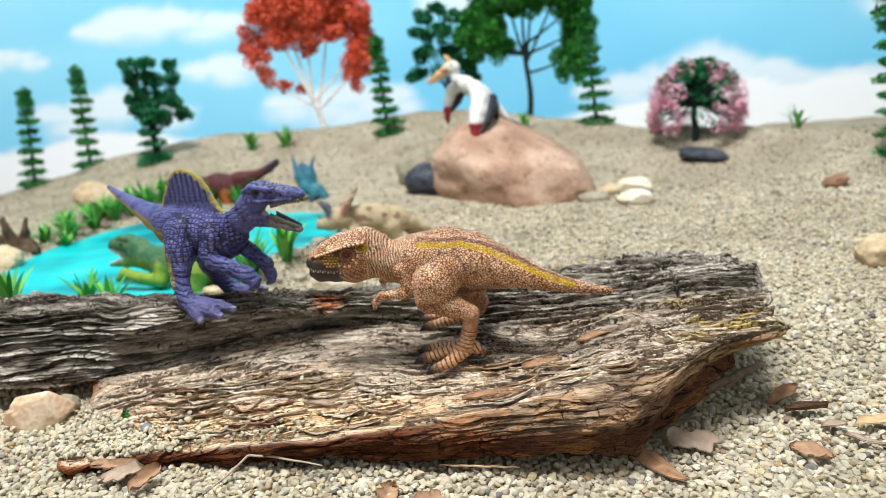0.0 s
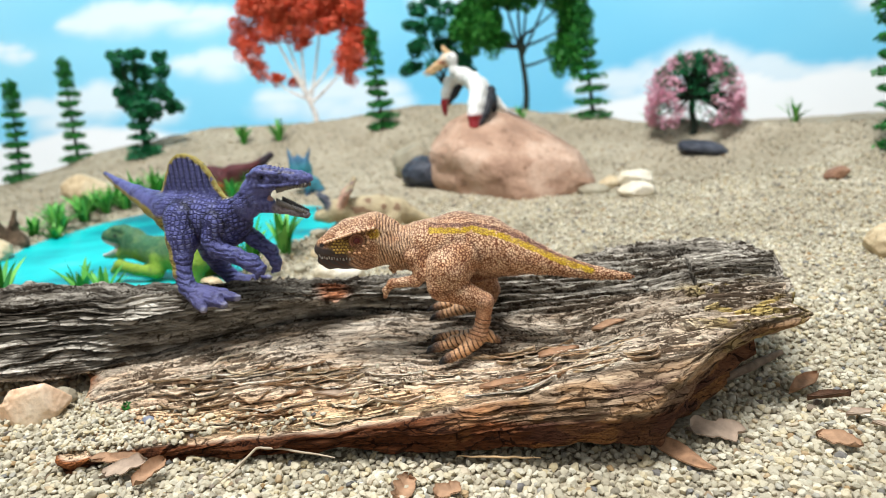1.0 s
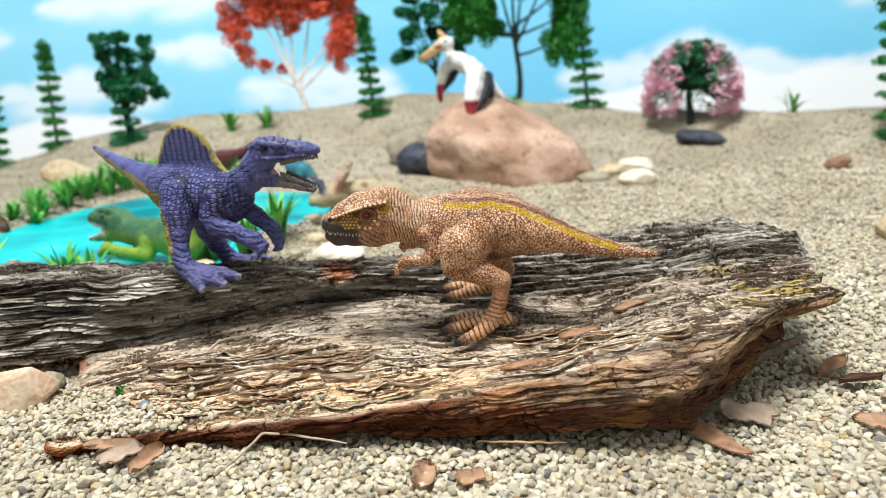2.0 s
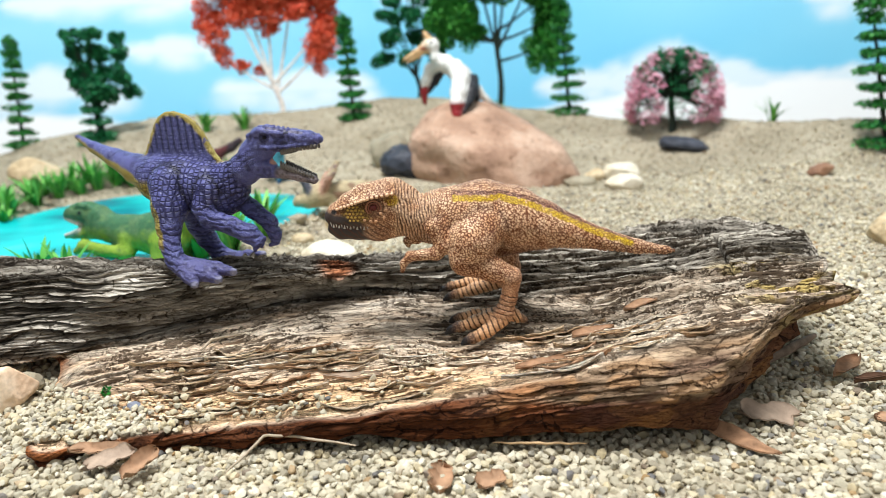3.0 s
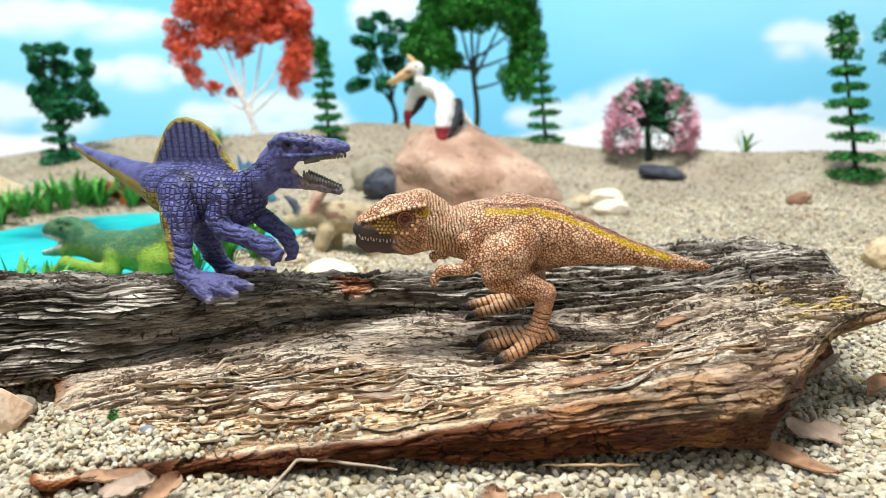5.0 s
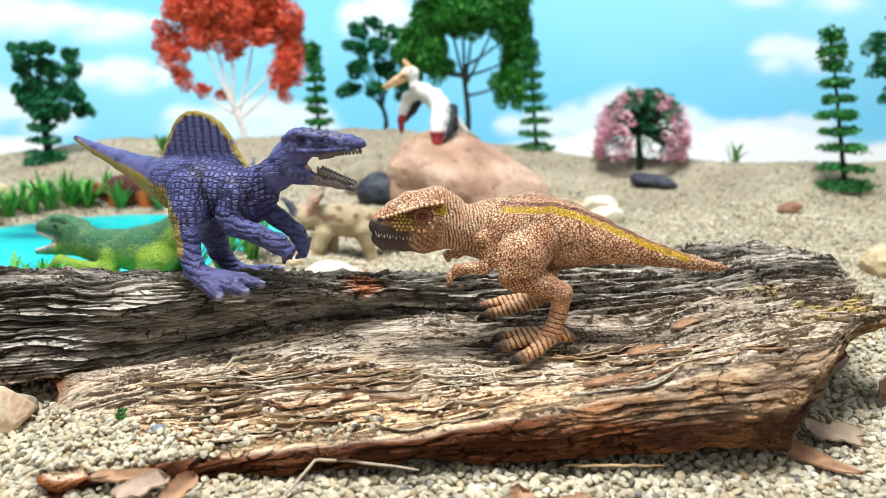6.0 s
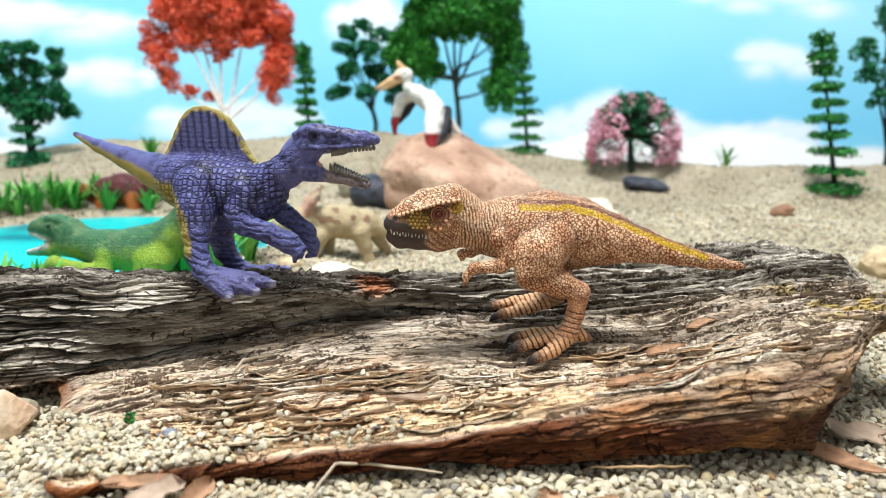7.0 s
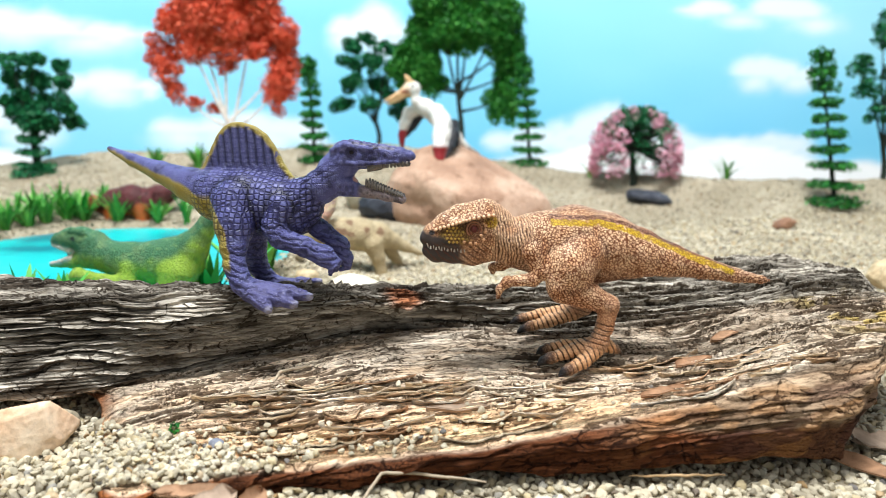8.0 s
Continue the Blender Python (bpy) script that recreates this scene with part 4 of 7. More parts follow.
def tyrannosaur():
    limbs = [
    ("body", [(-24.5, 0.0, 54.0, 5.5), (-15.5, 0.0, 52.7, 8.5), (-3.4, 0.0, 53.3, 10.3), (5.7, 0.0, 51.4, 10.0), (15.8, 0.0, 48.5, 7.6), (25.9, 0.0, 45.8, 5.0), (36.1, 0.0, 43.1, 3.2), (46.4, 0.0, 40.5, 2.1), (54.6, 0.0, 39.0, 1.2), (56.9, 0.0, 38.7, 0.6)]),
    ("neck", [(-18.4, 0.0, 51.8, 7.3), (-23.2, 0.0, 52.6, 6.6), (-27.3, 0.0, 54.1, 6.6)]),
    ("head", [(-27.7, 0.0, 57.3, 5.8), (-31.1, 0.0, 59.1, 5.8), (-35.4, 0.0, 59.2, 4.6), (-38.8, 0.0, 59.3, 3.8), (-43.1, 0.0, 57.2, 3.4), (-47.2, 0.0, 54.6, 2.8), (-48.8, 0.0, 53.4, 2.1)]),
    ("jaw", [(-28.4, 0.0, 51.4, 4.7), (-34.9, 0.0, 49.6, 4.0), (-40.9, 0.0, 49.1, 2.8), (-46.1, 0.0, 49.3, 2.6), (-48.3, 0.0, 49.9, 1.9)]),
    ]
    limbs += [
    ("face", [(-29.5, -2.1, 55.4, 4.5), (-35.5, -2.1, 54.9, 4.3), (-41.5, -1.7, 53.8, 3.3), (-46.7, -1.0, 52.6, 2.4)]),
    ("face", [(-29.5, 2.1, 54.7, 4.5), (-35.6, 2.1, 54.2, 4.3), (-41.7, 1.7, 53.2, 3.3), (-46.9, 1.0, 52.3, 2.4)]),
    ]
    limbs += [
    ("shelf", [(-30.2, -4.2, 60.1, 2.1), (-36.6, -4.2, 59.3, 1.4), (-41.7, -3.6, 57.7, 1.4), (-45.6, -2.2, 56.1, 1.0)]),
    ("shelf", [(-30.2, 4.6, 59.6, 2.2), (-36.9, 4.6, 59.3, 1.5), (-42.1, 3.6, 58.2, 1.4), (-45.9, 2.2, 56.8, 1.0)]),
    ("brow", [(-45.5, -3.1, 56.7, 0.4), (-41.1, -5.0, 58.3, 0.5), (-36.8, -6.2, 59.8, 0.6), (-30.1, -6.7, 61.1, 0.7)]),
    ("brow", [(-44.1, 3.1, 59.0, 0.5), (-40.7, 4.8, 60.4, 0.7), (-37.2, 5.8, 61.8, 0.7)]),
    ]
    limbs += [
    ("thigh", [(-2.8, -5.9, 50.3, 7.3), (-6.9, -8.6, 46.0, 7.3), (-9.0, -9.4, 41.8, 5.1), (-9.3, -9.7, 40.3, 4.3), (-1.8, -10.3, 38.0, 3.9), (4.3, -10.8, 35.3, 3.0)]),
    ("shin", [(4.5, -10.8, 35.1, 3.0), (3.6, -10.7, 28.9, 2.5), (2.0, -10.5, 24.2, 2.7), (-0.8, -10.3, 20.6, 2.7)]),
    ("foot", [(1.6, -10.8, 22.0, 2.3), (-3.4, -13.2, 19.0, 2.0), (-7.6, -14.4, 17.3, 1.7)]),
    ("foot", [(-0.2, -9.3, 22.8, 2.2), (-7.0, -9.0, 20.6, 1.9), (-11.6, -8.8, 19.0, 1.6)]),
    ("foot", [(-0.5, -7.4, 22.6, 2.0), (-7.0, -5.2, 21.6, 1.7), (-11.2, -4.0, 20.6, 1.4)]),
    ("foot", [(3.0, -9.5, 23.9, 2.3), (6.0, -9.0, 22.0, 1.8), (8.1, -8.7, 21.0, 1.1)]),
    ("claw", [(-7.9, -14.6, 17.4, 1.6), (-9.6, -15.2, 16.8, 1.2), (-11.0, -15.5, 16.0, 0.6)]),
    ("claw", [(-12.0, -8.9, 19.2, 1.7), (-14.2, -9.0, 18.4, 1.2), (-15.6, -9.1, 17.4, 0.6)]),
    ("claw", [(-11.6, -3.9, 20.6, 1.4), (-13.2, -3.6, 19.9, 1.1), (-14.5, -3.5, 19.1, 0.5)]),
    ("claw", [(7.9, -8.7, 21.2, 1.3), (9.5, -8.5, 20.0, 0.6)]),
    ]
    limbs += [
    ("thigh", [(-0.1, 6.1, 46.7, 6.7), (0.5, 9.2, 39.5, 5.7), (4.5, 12.3, 36.4, 4.5), (6.8, 14.5, 31.3, 3.1)]),
    ("shin", [(6.8, 14.2, 31.6, 3.1), (5.7, 14.8, 28.4, 2.7), (2.4, 15.8, 26.4, 2.4)]),
    ("foot", [(2.4, 15.2, 26.1, 2.3), (-6.0, 14.6, 24.0, 2.0), (-12.2, 14.2, 22.5, 1.6)]),
    ("foot", [(1.4, 17.2, 27.2, 2.1), (-7.5, 18.6, 25.4, 1.8), (-13.7, 19.1, 24.3, 1.3)]),
    ("claw", [(-12.5, 14.2, 22.6, 1.5), (-14.8, 14.1, 21.8, 1.0), (-16.2, 14.1, 20.8, 0.6)]),
    ("claw", [(-13.8, 19.1, 24.3, 1.3), (-16.1, 19.1, 23.5, 0.9), (-17.5, 19.2, 22.5, 0.5)]),
    ("arm", [(-17.1, -6.1, 50.4, 4.1), (-15.6, -7.6, 45.1, 2.6), (-17.8, -7.8, 42.6, 2.0), (-25.6, -7.6, 42.0, 1.5), (-27.7, -7.2, 39.8, 1.1), (-28.2, -7.2, 37.5, 0.7)]),
    ("arm", [(-19.9, 6.1, 47.4, 3.5), (-24.2, 6.7, 44.2, 1.6), (-27.2, 6.7, 43.7, 1.2), (-26.9, 6.7, 42.1, 0.8)]),
    ("belly", [(-21.7, 0.0, 48.8, 4.1), (-12.7, 0.0, 45.8, 3.7), (1.5, 0.0, 43.8, 4.7), (14.8, 0.0, 44.4, 3.5)]),
    ]
    V, Q, w = sculpt(limbs, 0.32, 1.1)
    N = fbm(V[:, 0] / 3, V[:, 1] / 3, V[:, 2] / 3, 3, 5)[:, None]
    M = fbm(V[:, 0] / 1.2, V[:, 1] / 1.2, V[:, 2] / 1.2, 2, 6)[:, None]
    x, y, z = V[:, [0]], V[:, [1]], V[:, [2]]
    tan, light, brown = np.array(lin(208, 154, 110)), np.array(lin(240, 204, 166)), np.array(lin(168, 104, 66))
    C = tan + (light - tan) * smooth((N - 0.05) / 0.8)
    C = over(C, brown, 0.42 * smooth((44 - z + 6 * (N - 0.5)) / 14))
    C = over(C, lin(222, 172, 124), 0.8 * w["foot"])
    # folds of the neck, behind the arm and at the knee
    wave = np.sin(7.2 * (x + 0.12 * (z - 53)) + 9.0 * (N - 0.5) + 5.0 * (M - 0.5))
    neck = smooth((x + 31) / 2.5) * smooth((-16.5 - x) / 3) * (1 - w["arm"]) * smooth((z - 45) / 2)
    knee = smooth((np.sin(7.0 * (x + 0.55 * z) + 4 * (N - 0.5)) - 0.1) / 0.5) * np.exp(-(((x + 8.5) / 3.0) ** 2 + ((z - 39.5) / 2.0) ** 2)) * w["thigh"]
    groove = smooth((-wave - 0.05) / 0.45) * neck * np.clip(0.8 + 0.9 * (M - 0.3), 0, 1)
    toes = smooth((np.sin(x * 3.6 + z * 1.6 + 3.0 * (N - 0.5) + 1.2 * (M - 0.5)) - 0.5) / 0.3) * w["foot"] + 0.85 * w["shin"] * smooth((np.sin(z * 4.2 + x * 1.0 + 3 * (N - 0.5)) - 0.58) / 0.3) * smooth((31.5 - z) / 2)
    scute = smooth((np.sin(x * 3.6 + 0.6 * z) - 0.2) / 0.4) * np.exp(-((z - np.interp(x, [-5, 15, 26, 36, 46], [42, 40.4, 41.6, 40.4, 38.8])) / 1.5) ** 2) * smooth((x - 8) / 3)
    cut = np.clip(0.42 * groove + 0.28 * toes + 0.2 * scute + 0.25 * knee, 0, 0.45)
    V = V - cut * normals(V, Q)
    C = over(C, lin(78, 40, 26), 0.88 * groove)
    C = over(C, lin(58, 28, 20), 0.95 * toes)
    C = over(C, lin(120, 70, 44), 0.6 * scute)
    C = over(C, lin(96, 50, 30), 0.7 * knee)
    # brown wash in limb creases and belly; it also paints in their shade
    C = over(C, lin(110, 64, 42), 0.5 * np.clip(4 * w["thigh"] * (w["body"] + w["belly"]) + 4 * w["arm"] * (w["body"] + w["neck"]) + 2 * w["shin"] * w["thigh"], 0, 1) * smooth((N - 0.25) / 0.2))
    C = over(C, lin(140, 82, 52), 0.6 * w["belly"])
    stripe = [(-11.9, 59.2), (1.4, 59.3), (9.2, 57.3), (21.1, 51.8), (31.4, 47.0), (43.9, 42.1)]
    side = smooth((np.abs(y) - 0.6) / 0.8)
    C = over(C, lin(112, 62, 56), 0.75 * line_mask(V, [(p, q + 0.9) for p, q in stripe], 1.3) * side * smooth((M - 0.22) / 0.2))
    C = over(C, lin(206, 170, 30), 0.97 * line_mask(V, stripe, 0.55 + 0.95 * M[:, 0]) * side * smooth((M - 0.18) / 0.15))
    back = line_mask(V, [(-10, 63.5), (-3, 64.5), (6, 62.5), (18, 56), (38, 46)], 2.0)
    C = over(C, lin(140, 88, 60), 0.35 * back * smooth((M - 0.3) / 0.2))
    # face
    head = smooth((-30.0 - x) / 2.0)
    C = over(C, lin(150, 96, 62), 0.5 * head * smooth((58.5 - z) / 3))
    for s in (-1, 1):
        C = over(C, lin(140, 112, 52), 0.9 * smooth((blob(V, (-41.2, s * 5.2, 55.0), (5.8, 4.0, 3.7)) - 0.3) / 0.3))
        C = over(C, lin(206, 168, 40), 0.9 * smooth((blob(V, (-30.5, s * 6.2, 59.0), (2.4, 4, 2.2)) - 0.35) / 0.3) * smooth((M - 0.3) / 0.15))
    C = over(C, lin(108, 72, 46), 0.6 * smooth((blob(V, (-35.6, 0, 56.8), (3.8, 99, 3.4)) - 0.4) / 0.2) * head)
    muzzle = smooth(((54.6 - z) - 0.70 * (x + 46.4)) / 2.2) * smooth((-35.0 - x) / 4) * smooth((np.interp(x, [-52, -47, -40, -34], [58.0, 56.2, 52.0, 50.2]) + 1.0 * (N - 0.5) - z + 0.8) / 1.6)
    muzzle = np.maximum(np.clip(muzzle, 0, 1), smooth((-37.5 - x) / 2.5) * smooth((52.6 - 0.30 * (x + 37.5) + 1.4 * (M - 0.5) - z) / 1.4))
    C = over(C, lin(36, 35, 40), 0.95 * muzzle)
    C = over(C, lin(170, 118, 88), 0.4 * w["brow"])
    # dark line painted below the brow as the overhang's shade
    C = over(C, lin(70, 40, 28), 0.6 * line_mask(V, [(-46, 55.6), (-41.1, 57.2), (-36.8, 58.6), (-30.5, 59.9)], 0.75) * smooth((M - 0.15) / 0.2))
    C = over(C, lin(84, 46, 32), 0.7 * head * smooth((np.sin(2.6 * x + 3.4 * z + 5 * N) - 0.55) / 0.3) * smooth((53.5 - z) / 2))
    C = over(C, lin(22, 20, 22), w["claw"])
    C = over(C, lin(30, 22, 22), smooth((blob(V, (-47.6, 0, 55.4), (1.1, 99, 0.8)) - 0.4) / 0.2) * head)
    teeth, ridge, gold, eyes, rings, rim, warts = [], [], [], [], [], [], []
    for s in (-1, 1):
        for k, (a, c) in enumerate(along([(-48.8, 51.6), (-44, 51.0), (-38.0, 50.4)], 13)):
            b = skin_at(V, a, c, s)
            teeth.append(((a, b - s * 0.2, c + 0.7 - 1.4 * (k % 2)), (a + 0.15, b + s * 0.02, c - 0.6 + 1.2 * (k % 2)), 0.36))
        for k, (a, c) in enumerate(along([(-46.5, 56.3), (-41.1, 58.3), (-36.8, 59.8), (-30.1, 61.1)], 15)):
            ridge.append(((a, skin_at(V, a, c, s) + s * 0.1, c), (0.56, 0.6, 0.5 + 0.15 * (k % 2))))
        for a, c in [(-41.6 + 1.15 * i + 0.57 * (j % 2), 55.0 + 1.0 * j) for i in range(-3, 3) for j in (-2, -1, 0, 1, 2) if (i / 2.7) ** 2 + (j / 2.2) ** 2 < 1.05]:
            gold.append(((a, skin_at(V, a, c, s) - s * 0.05, c), (0.44, 0.24, 0.38)))
        b = skin_at(V, -35.6, 56.8, s)
        eyes.append(((-35.6, b - s * 0.15, 56.8), (1.15, 0.9, 1.1)))
        rings += [((-35.6, b + s * 0.05, 56.8), 1.45, 0.26)]
        rim += [((-35.6, b - s * 0.1, 56.8), 2.15, 0.26)]
        for a, c in ((-32.2, 57.9), (-32.1, 56.2), (-32.7, 54.0), (-36.6, 52.9), (-35.1, 52.9), (-33.6, 55.2), (-38.4, 53.2)):
            warts.append(((a, skin_at(V, a, c, s), c), (0.55, 0.6, 0.5)))
    plain_skin = np.clip(0.5 * neck + 0.7 * w["foot"] + 0.5 * w["shin"] + 0.75 * muzzle + 0.2 * head * smooth((58 - z) / 2) + 0.3 * line_mask(V, stripe, 1.2), 0, 1)
    C = np.concatenate([C, 1 - plain_skin], 1)
    skin = painted("tan_vinyl", 0.46, 1150.0, 0.00032, 1.0, (0.23, 0.105, 0.062), worm=1.5, thin=0.165, spec=0.3, fade=True)
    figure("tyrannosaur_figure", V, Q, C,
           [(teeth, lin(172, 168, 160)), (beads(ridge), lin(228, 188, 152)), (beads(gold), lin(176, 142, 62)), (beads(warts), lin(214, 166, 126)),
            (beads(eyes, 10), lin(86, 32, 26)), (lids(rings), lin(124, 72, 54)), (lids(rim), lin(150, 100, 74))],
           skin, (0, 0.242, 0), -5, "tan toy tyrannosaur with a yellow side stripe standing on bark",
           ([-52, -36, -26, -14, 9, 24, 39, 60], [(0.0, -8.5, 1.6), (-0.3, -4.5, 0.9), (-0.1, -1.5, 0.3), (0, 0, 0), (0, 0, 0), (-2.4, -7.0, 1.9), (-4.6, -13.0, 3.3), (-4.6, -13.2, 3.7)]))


def spinosaur():
    limbs = [
    ("tail", [(-64.0, 10.5, 77.9, 0.9), (-53.0, 6.8, 74.4, 2.0), (-41.0, 3.3, 71.1, 3.3), (-29.5, 0.8, 67.5, 5.2), (-19.5, 0.0, 64.9, 7.9)]),
    ("body", [(-19.5, 0.0, 64.5, 8.1), (-10.5, 0.0, 63.5, 9.2), (-1.7, 0.0, 62.5, 8.4), (6.0, 0.0, 63.9, 6.2), (12.9, 0.0, 68.0, 4.7), (17.9, 0.0, 72.0, 4.4), (21.5, 0.0, 75.2, 4.2)]),
    ("head", [(17.2, 0.0, 73.2, 4.3), (21.6, 0.0, 77.5, 4.2), (26.6, 0.0, 77.4, 3.6), (33.0, 0.0, 77.8, 2.7), (38.0, 0.0, 77.7, 2.2), (41.0, 0.0, 77.5, 1.5)]),
    ("body", [(-2.0, 0.0, 59.5, 7.4), (4.0, 0.0, 59.0, 6.6), (9.0, 0.0, 62.0, 5.4)]),
    ("throat", [(14.5, 0.0, 68.2, 5.1), (19.0, 0.0, 70.0, 4.0), (22.9, 0.0, 69.0, 2.5)]),
    ("jaw", [(20.8, 0.0, 67.6, 2.3), (28.5, 0.0, 66.9, 1.7), (34.2, 0.0, 66.0, 1.6), (38.5, 0.0, 65.0, 1.4)]),
    ]
    limbs += [
    ("crest", [(20.5, -1.6, 80.6, 0.7), (23.6, -1.5, 81.3, 0.8), (30.2, -1.2, 80.2, 0.6), (38.4, -0.9, 79.5, 0.5)]),
    ("crest", [(19.4, 1.6, 80.4, 0.7), (22.6, 1.5, 81.2, 0.8), (28.9, 1.2, 80.2, 0.6), (37.5, 0.9, 79.5, 0.5)]),
    ("crest", [(18.6, -3.4, 78.8, 0.9), (22.6, -4.0, 80.4, 1.0), (27.4, -3.2, 79.6, 0.7), (33.0, -2.3, 79.2, 0.4)]),
    ("crest", [(20.5, -3.8, 75.6, 0.8), (25.0, -3.6, 75.0, 0.8), (31.0, -2.6, 75.4, 0.6), (38.0, -2.0, 76.0, 0.5)]),
    ]
    limbs += [
    ("thigh", [(-11.6, -4.8, 62.6, 7.6), (-10.1, -8.7, 56.6, 5.8), (-9.3, -11.4, 50.6, 3.9), (-8.2, -13.2, 45.1, 3.0)]),
    ("shin", [(-8.2, -13.2, 45.1, 3.3), (-5.6, -14.3, 40.5, 3.1), (-2.6, -14.7, 38.3, 2.9)]),
    ("foot", [(-2.6, -14.9, 38.3, 3.0), (1.9, -17.9, 36.4, 2.2), (4.8, -19.4, 34.6, 1.4)]),
    ("foot", [(-2.1, -14.7, 38.3, 2.8), (5.7, -15.6, 36.9, 2.3), (11.0, -16.0, 35.6, 1.5)]),
    ("foot", [(-2.0, -13.0, 39.0, 2.6), (8.4, -12.7, 38.2, 2.1), (14.2, -12.4, 37.3, 1.4)]),
    ]
    limbs += [
    ("thigh", [(-11.1, 4.3, 57.7, 6.4), (-13.0, 8.6, 47.5, 4.3), (-14.0, 12.9, 41.3, 3.6)]),
    ("shin", [(-14.0, 12.9, 41.3, 3.4), (-11.8, 16.0, 35.3, 3.0), (-7.6, 17.0, 33.6, 2.5)]),
    ("foot", [(-7.6, 17.0, 33.6, 2.3), (-0.4, 17.2, 34.7, 1.8), (6.1, 17.3, 35.5, 1.0)]),
    ("foot", [(-7.0, 15.9, 33.3, 2.3), (-0.4, 14.7, 32.8, 1.8), (3.9, 14.4, 32.5, 1.0)]),
    ("arm", [(2.6, -4.8, 62.0, 4.6), (1.4, -6.5, 56.3, 3.6), (3.4, -7.0, 53.1, 3.2), (10.6, -5.8, 50.6, 2.9), (16.3, -4.7, 47.7, 3.0)]),
    ("hand", [(16.1, -4.3, 47.7, 3.1), (19.0, -5.1, 45.0, 1.4), (18.3, -5.3, 42.8, 0.8)]),
    ("hand", [(15.8, -3.7, 48.1, 2.7), (19.7, -3.1, 46.1, 1.2), (19.4, -3.1, 43.6, 0.7)]),
    ("arm", [(6.4, 3.1, 58.4, 3.7), (12.4, 4.1, 54.2, 2.9), (18.1, 4.5, 49.9, 2.6), (19.8, 4.5, 45.9, 2.2)]),
    ("hand", [(19.8, 4.5, 45.9, 2.0), (20.3, 4.1, 43.6, 1.2), (18.1, 3.9, 42.3, 0.7)]),
    ]
    sail = [(-27, 64), (-25.2, 72), (-22.2, 77.6), (-19.8, 82.2), (-17.4, 85.3), (-14.5, 86.7), (-11.4, 86.9), (-6.9, 85.7), (-3.2, 83.3), (-0.2, 79.2), (2.1, 74.8), (4.6, 71.2), (8.0, 69.2), (8.0, 64)]
    V, Q, w = sculpt(limbs, 0.34, 1.1, fins=[("sail", sail, 1.25)])
    N = fbm(V[:, 0] / 3, V[:, 1] / 3, V[:, 2] / 3, 3, 15)[:, None]
    M = fbm(V[:, 0] / 1.2, V[:, 1] / 1.2, V[:, 2] / 1.2, 2, 16)[:, None]
    x, y, z = V[:, [0]], V[:, [1]], V[:, [2]]
    rib = np.sin((x + 0.10 * (z - 70)) * 2.5)
    high = smooth((z - 72.5) / 2) * w["sail"]
    rim = smooth((outline_distance(x[:, 0], z[:, 0], sail) + 1.9 + 1.2 * (N[:, 0] - 0.5))[:, None] / 1.1) * w["sail"] * smooth((z - 68.5) / 2.5)
    V[:, [1]] += np.sign(y) * 0.14 * np.sin(1.9 * np.arctan2(z - 68, x + 9.6) * 14 + 3 * N) * rim
    V[:, [1]] += np.sign(y) * (0.42 * np.clip(rib, -0.9, 0.4) + 0.05 * np.sin(z * 4.4 + 6 * N)) * high * (1 - rim)
    high = high * (1 - 0.8 * rim)
    purple, deep, pale = np.array(lin(86, 88, 142)), np.array(lin(56, 56, 102)), np.array(lin(132, 138, 178))
    C = deep + (purple - deep) * smooth((N - 0.2) / 0.3)
    C = over(C, pale, 0.22 * smooth((M - 0.55) / 0.15))
    limb = np.clip(w["thigh"] * smooth((54 - z) / 5) + w["shin"] + w["arm"] * smooth((60 - z) / 4) + w["foot"] * 0.8 + w["hand"] * 0.6, 0, 1)
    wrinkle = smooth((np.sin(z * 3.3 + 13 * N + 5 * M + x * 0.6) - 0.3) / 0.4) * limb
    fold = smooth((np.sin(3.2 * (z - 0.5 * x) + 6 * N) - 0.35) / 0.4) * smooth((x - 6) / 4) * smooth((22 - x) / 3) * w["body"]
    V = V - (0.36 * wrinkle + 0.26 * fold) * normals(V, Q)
    # wrinkles, folds and limb joints darkened, with their shade in the colour
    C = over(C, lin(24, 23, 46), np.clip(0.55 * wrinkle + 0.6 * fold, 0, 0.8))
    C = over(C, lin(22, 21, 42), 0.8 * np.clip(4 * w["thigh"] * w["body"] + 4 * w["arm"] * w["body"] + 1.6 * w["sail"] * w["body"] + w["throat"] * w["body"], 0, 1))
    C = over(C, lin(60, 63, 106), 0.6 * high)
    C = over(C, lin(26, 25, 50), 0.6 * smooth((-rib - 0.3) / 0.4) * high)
    C = over(C, lin(112, 108, 156), 0.3 * smooth((rib - 0.3) / 0.3) * high * smooth((np.sin(z * 4.4 + 6 * N) - 0.2) / 0.6))
    gold, straw = lin(164, 146, 58), lin(186, 172, 92)
    C = over(C, gold, 0.9 * rim * smooth((M - 0.2) / 0.15))
    low = np.interp(x, [-64, -56, -42, -29, -21], [77.2, 74.8, 70.6, 67.0, 63.0])
    C = over(C, gold, 0.95 * smooth((low + 1.5 + 1.2 * (N - 0.5) - z) / 1.2) * smooth((-18 - x) / 3) * smooth((z - 58) / 3))
    hind = smooth((np.interp(z, [42, 46, 50, 56, 63, 66], [-7.4, -7.4, -8.2, -9.8, -15.8, -18.4]) + 1.2 * (N - 0.5) - x) / 0.9) * smooth((66 - z) / 3) * smooth((z - 43) / 3) * (y < -1)
    C = over(C, gold, 0.9 * hind)
    C = over(C, straw, 0.6 * line_mask(V, [(4, 72.5), (8, 70.5), (13, 73)], 1.1) * smooth((2.2 - np.abs(y)) / 1))
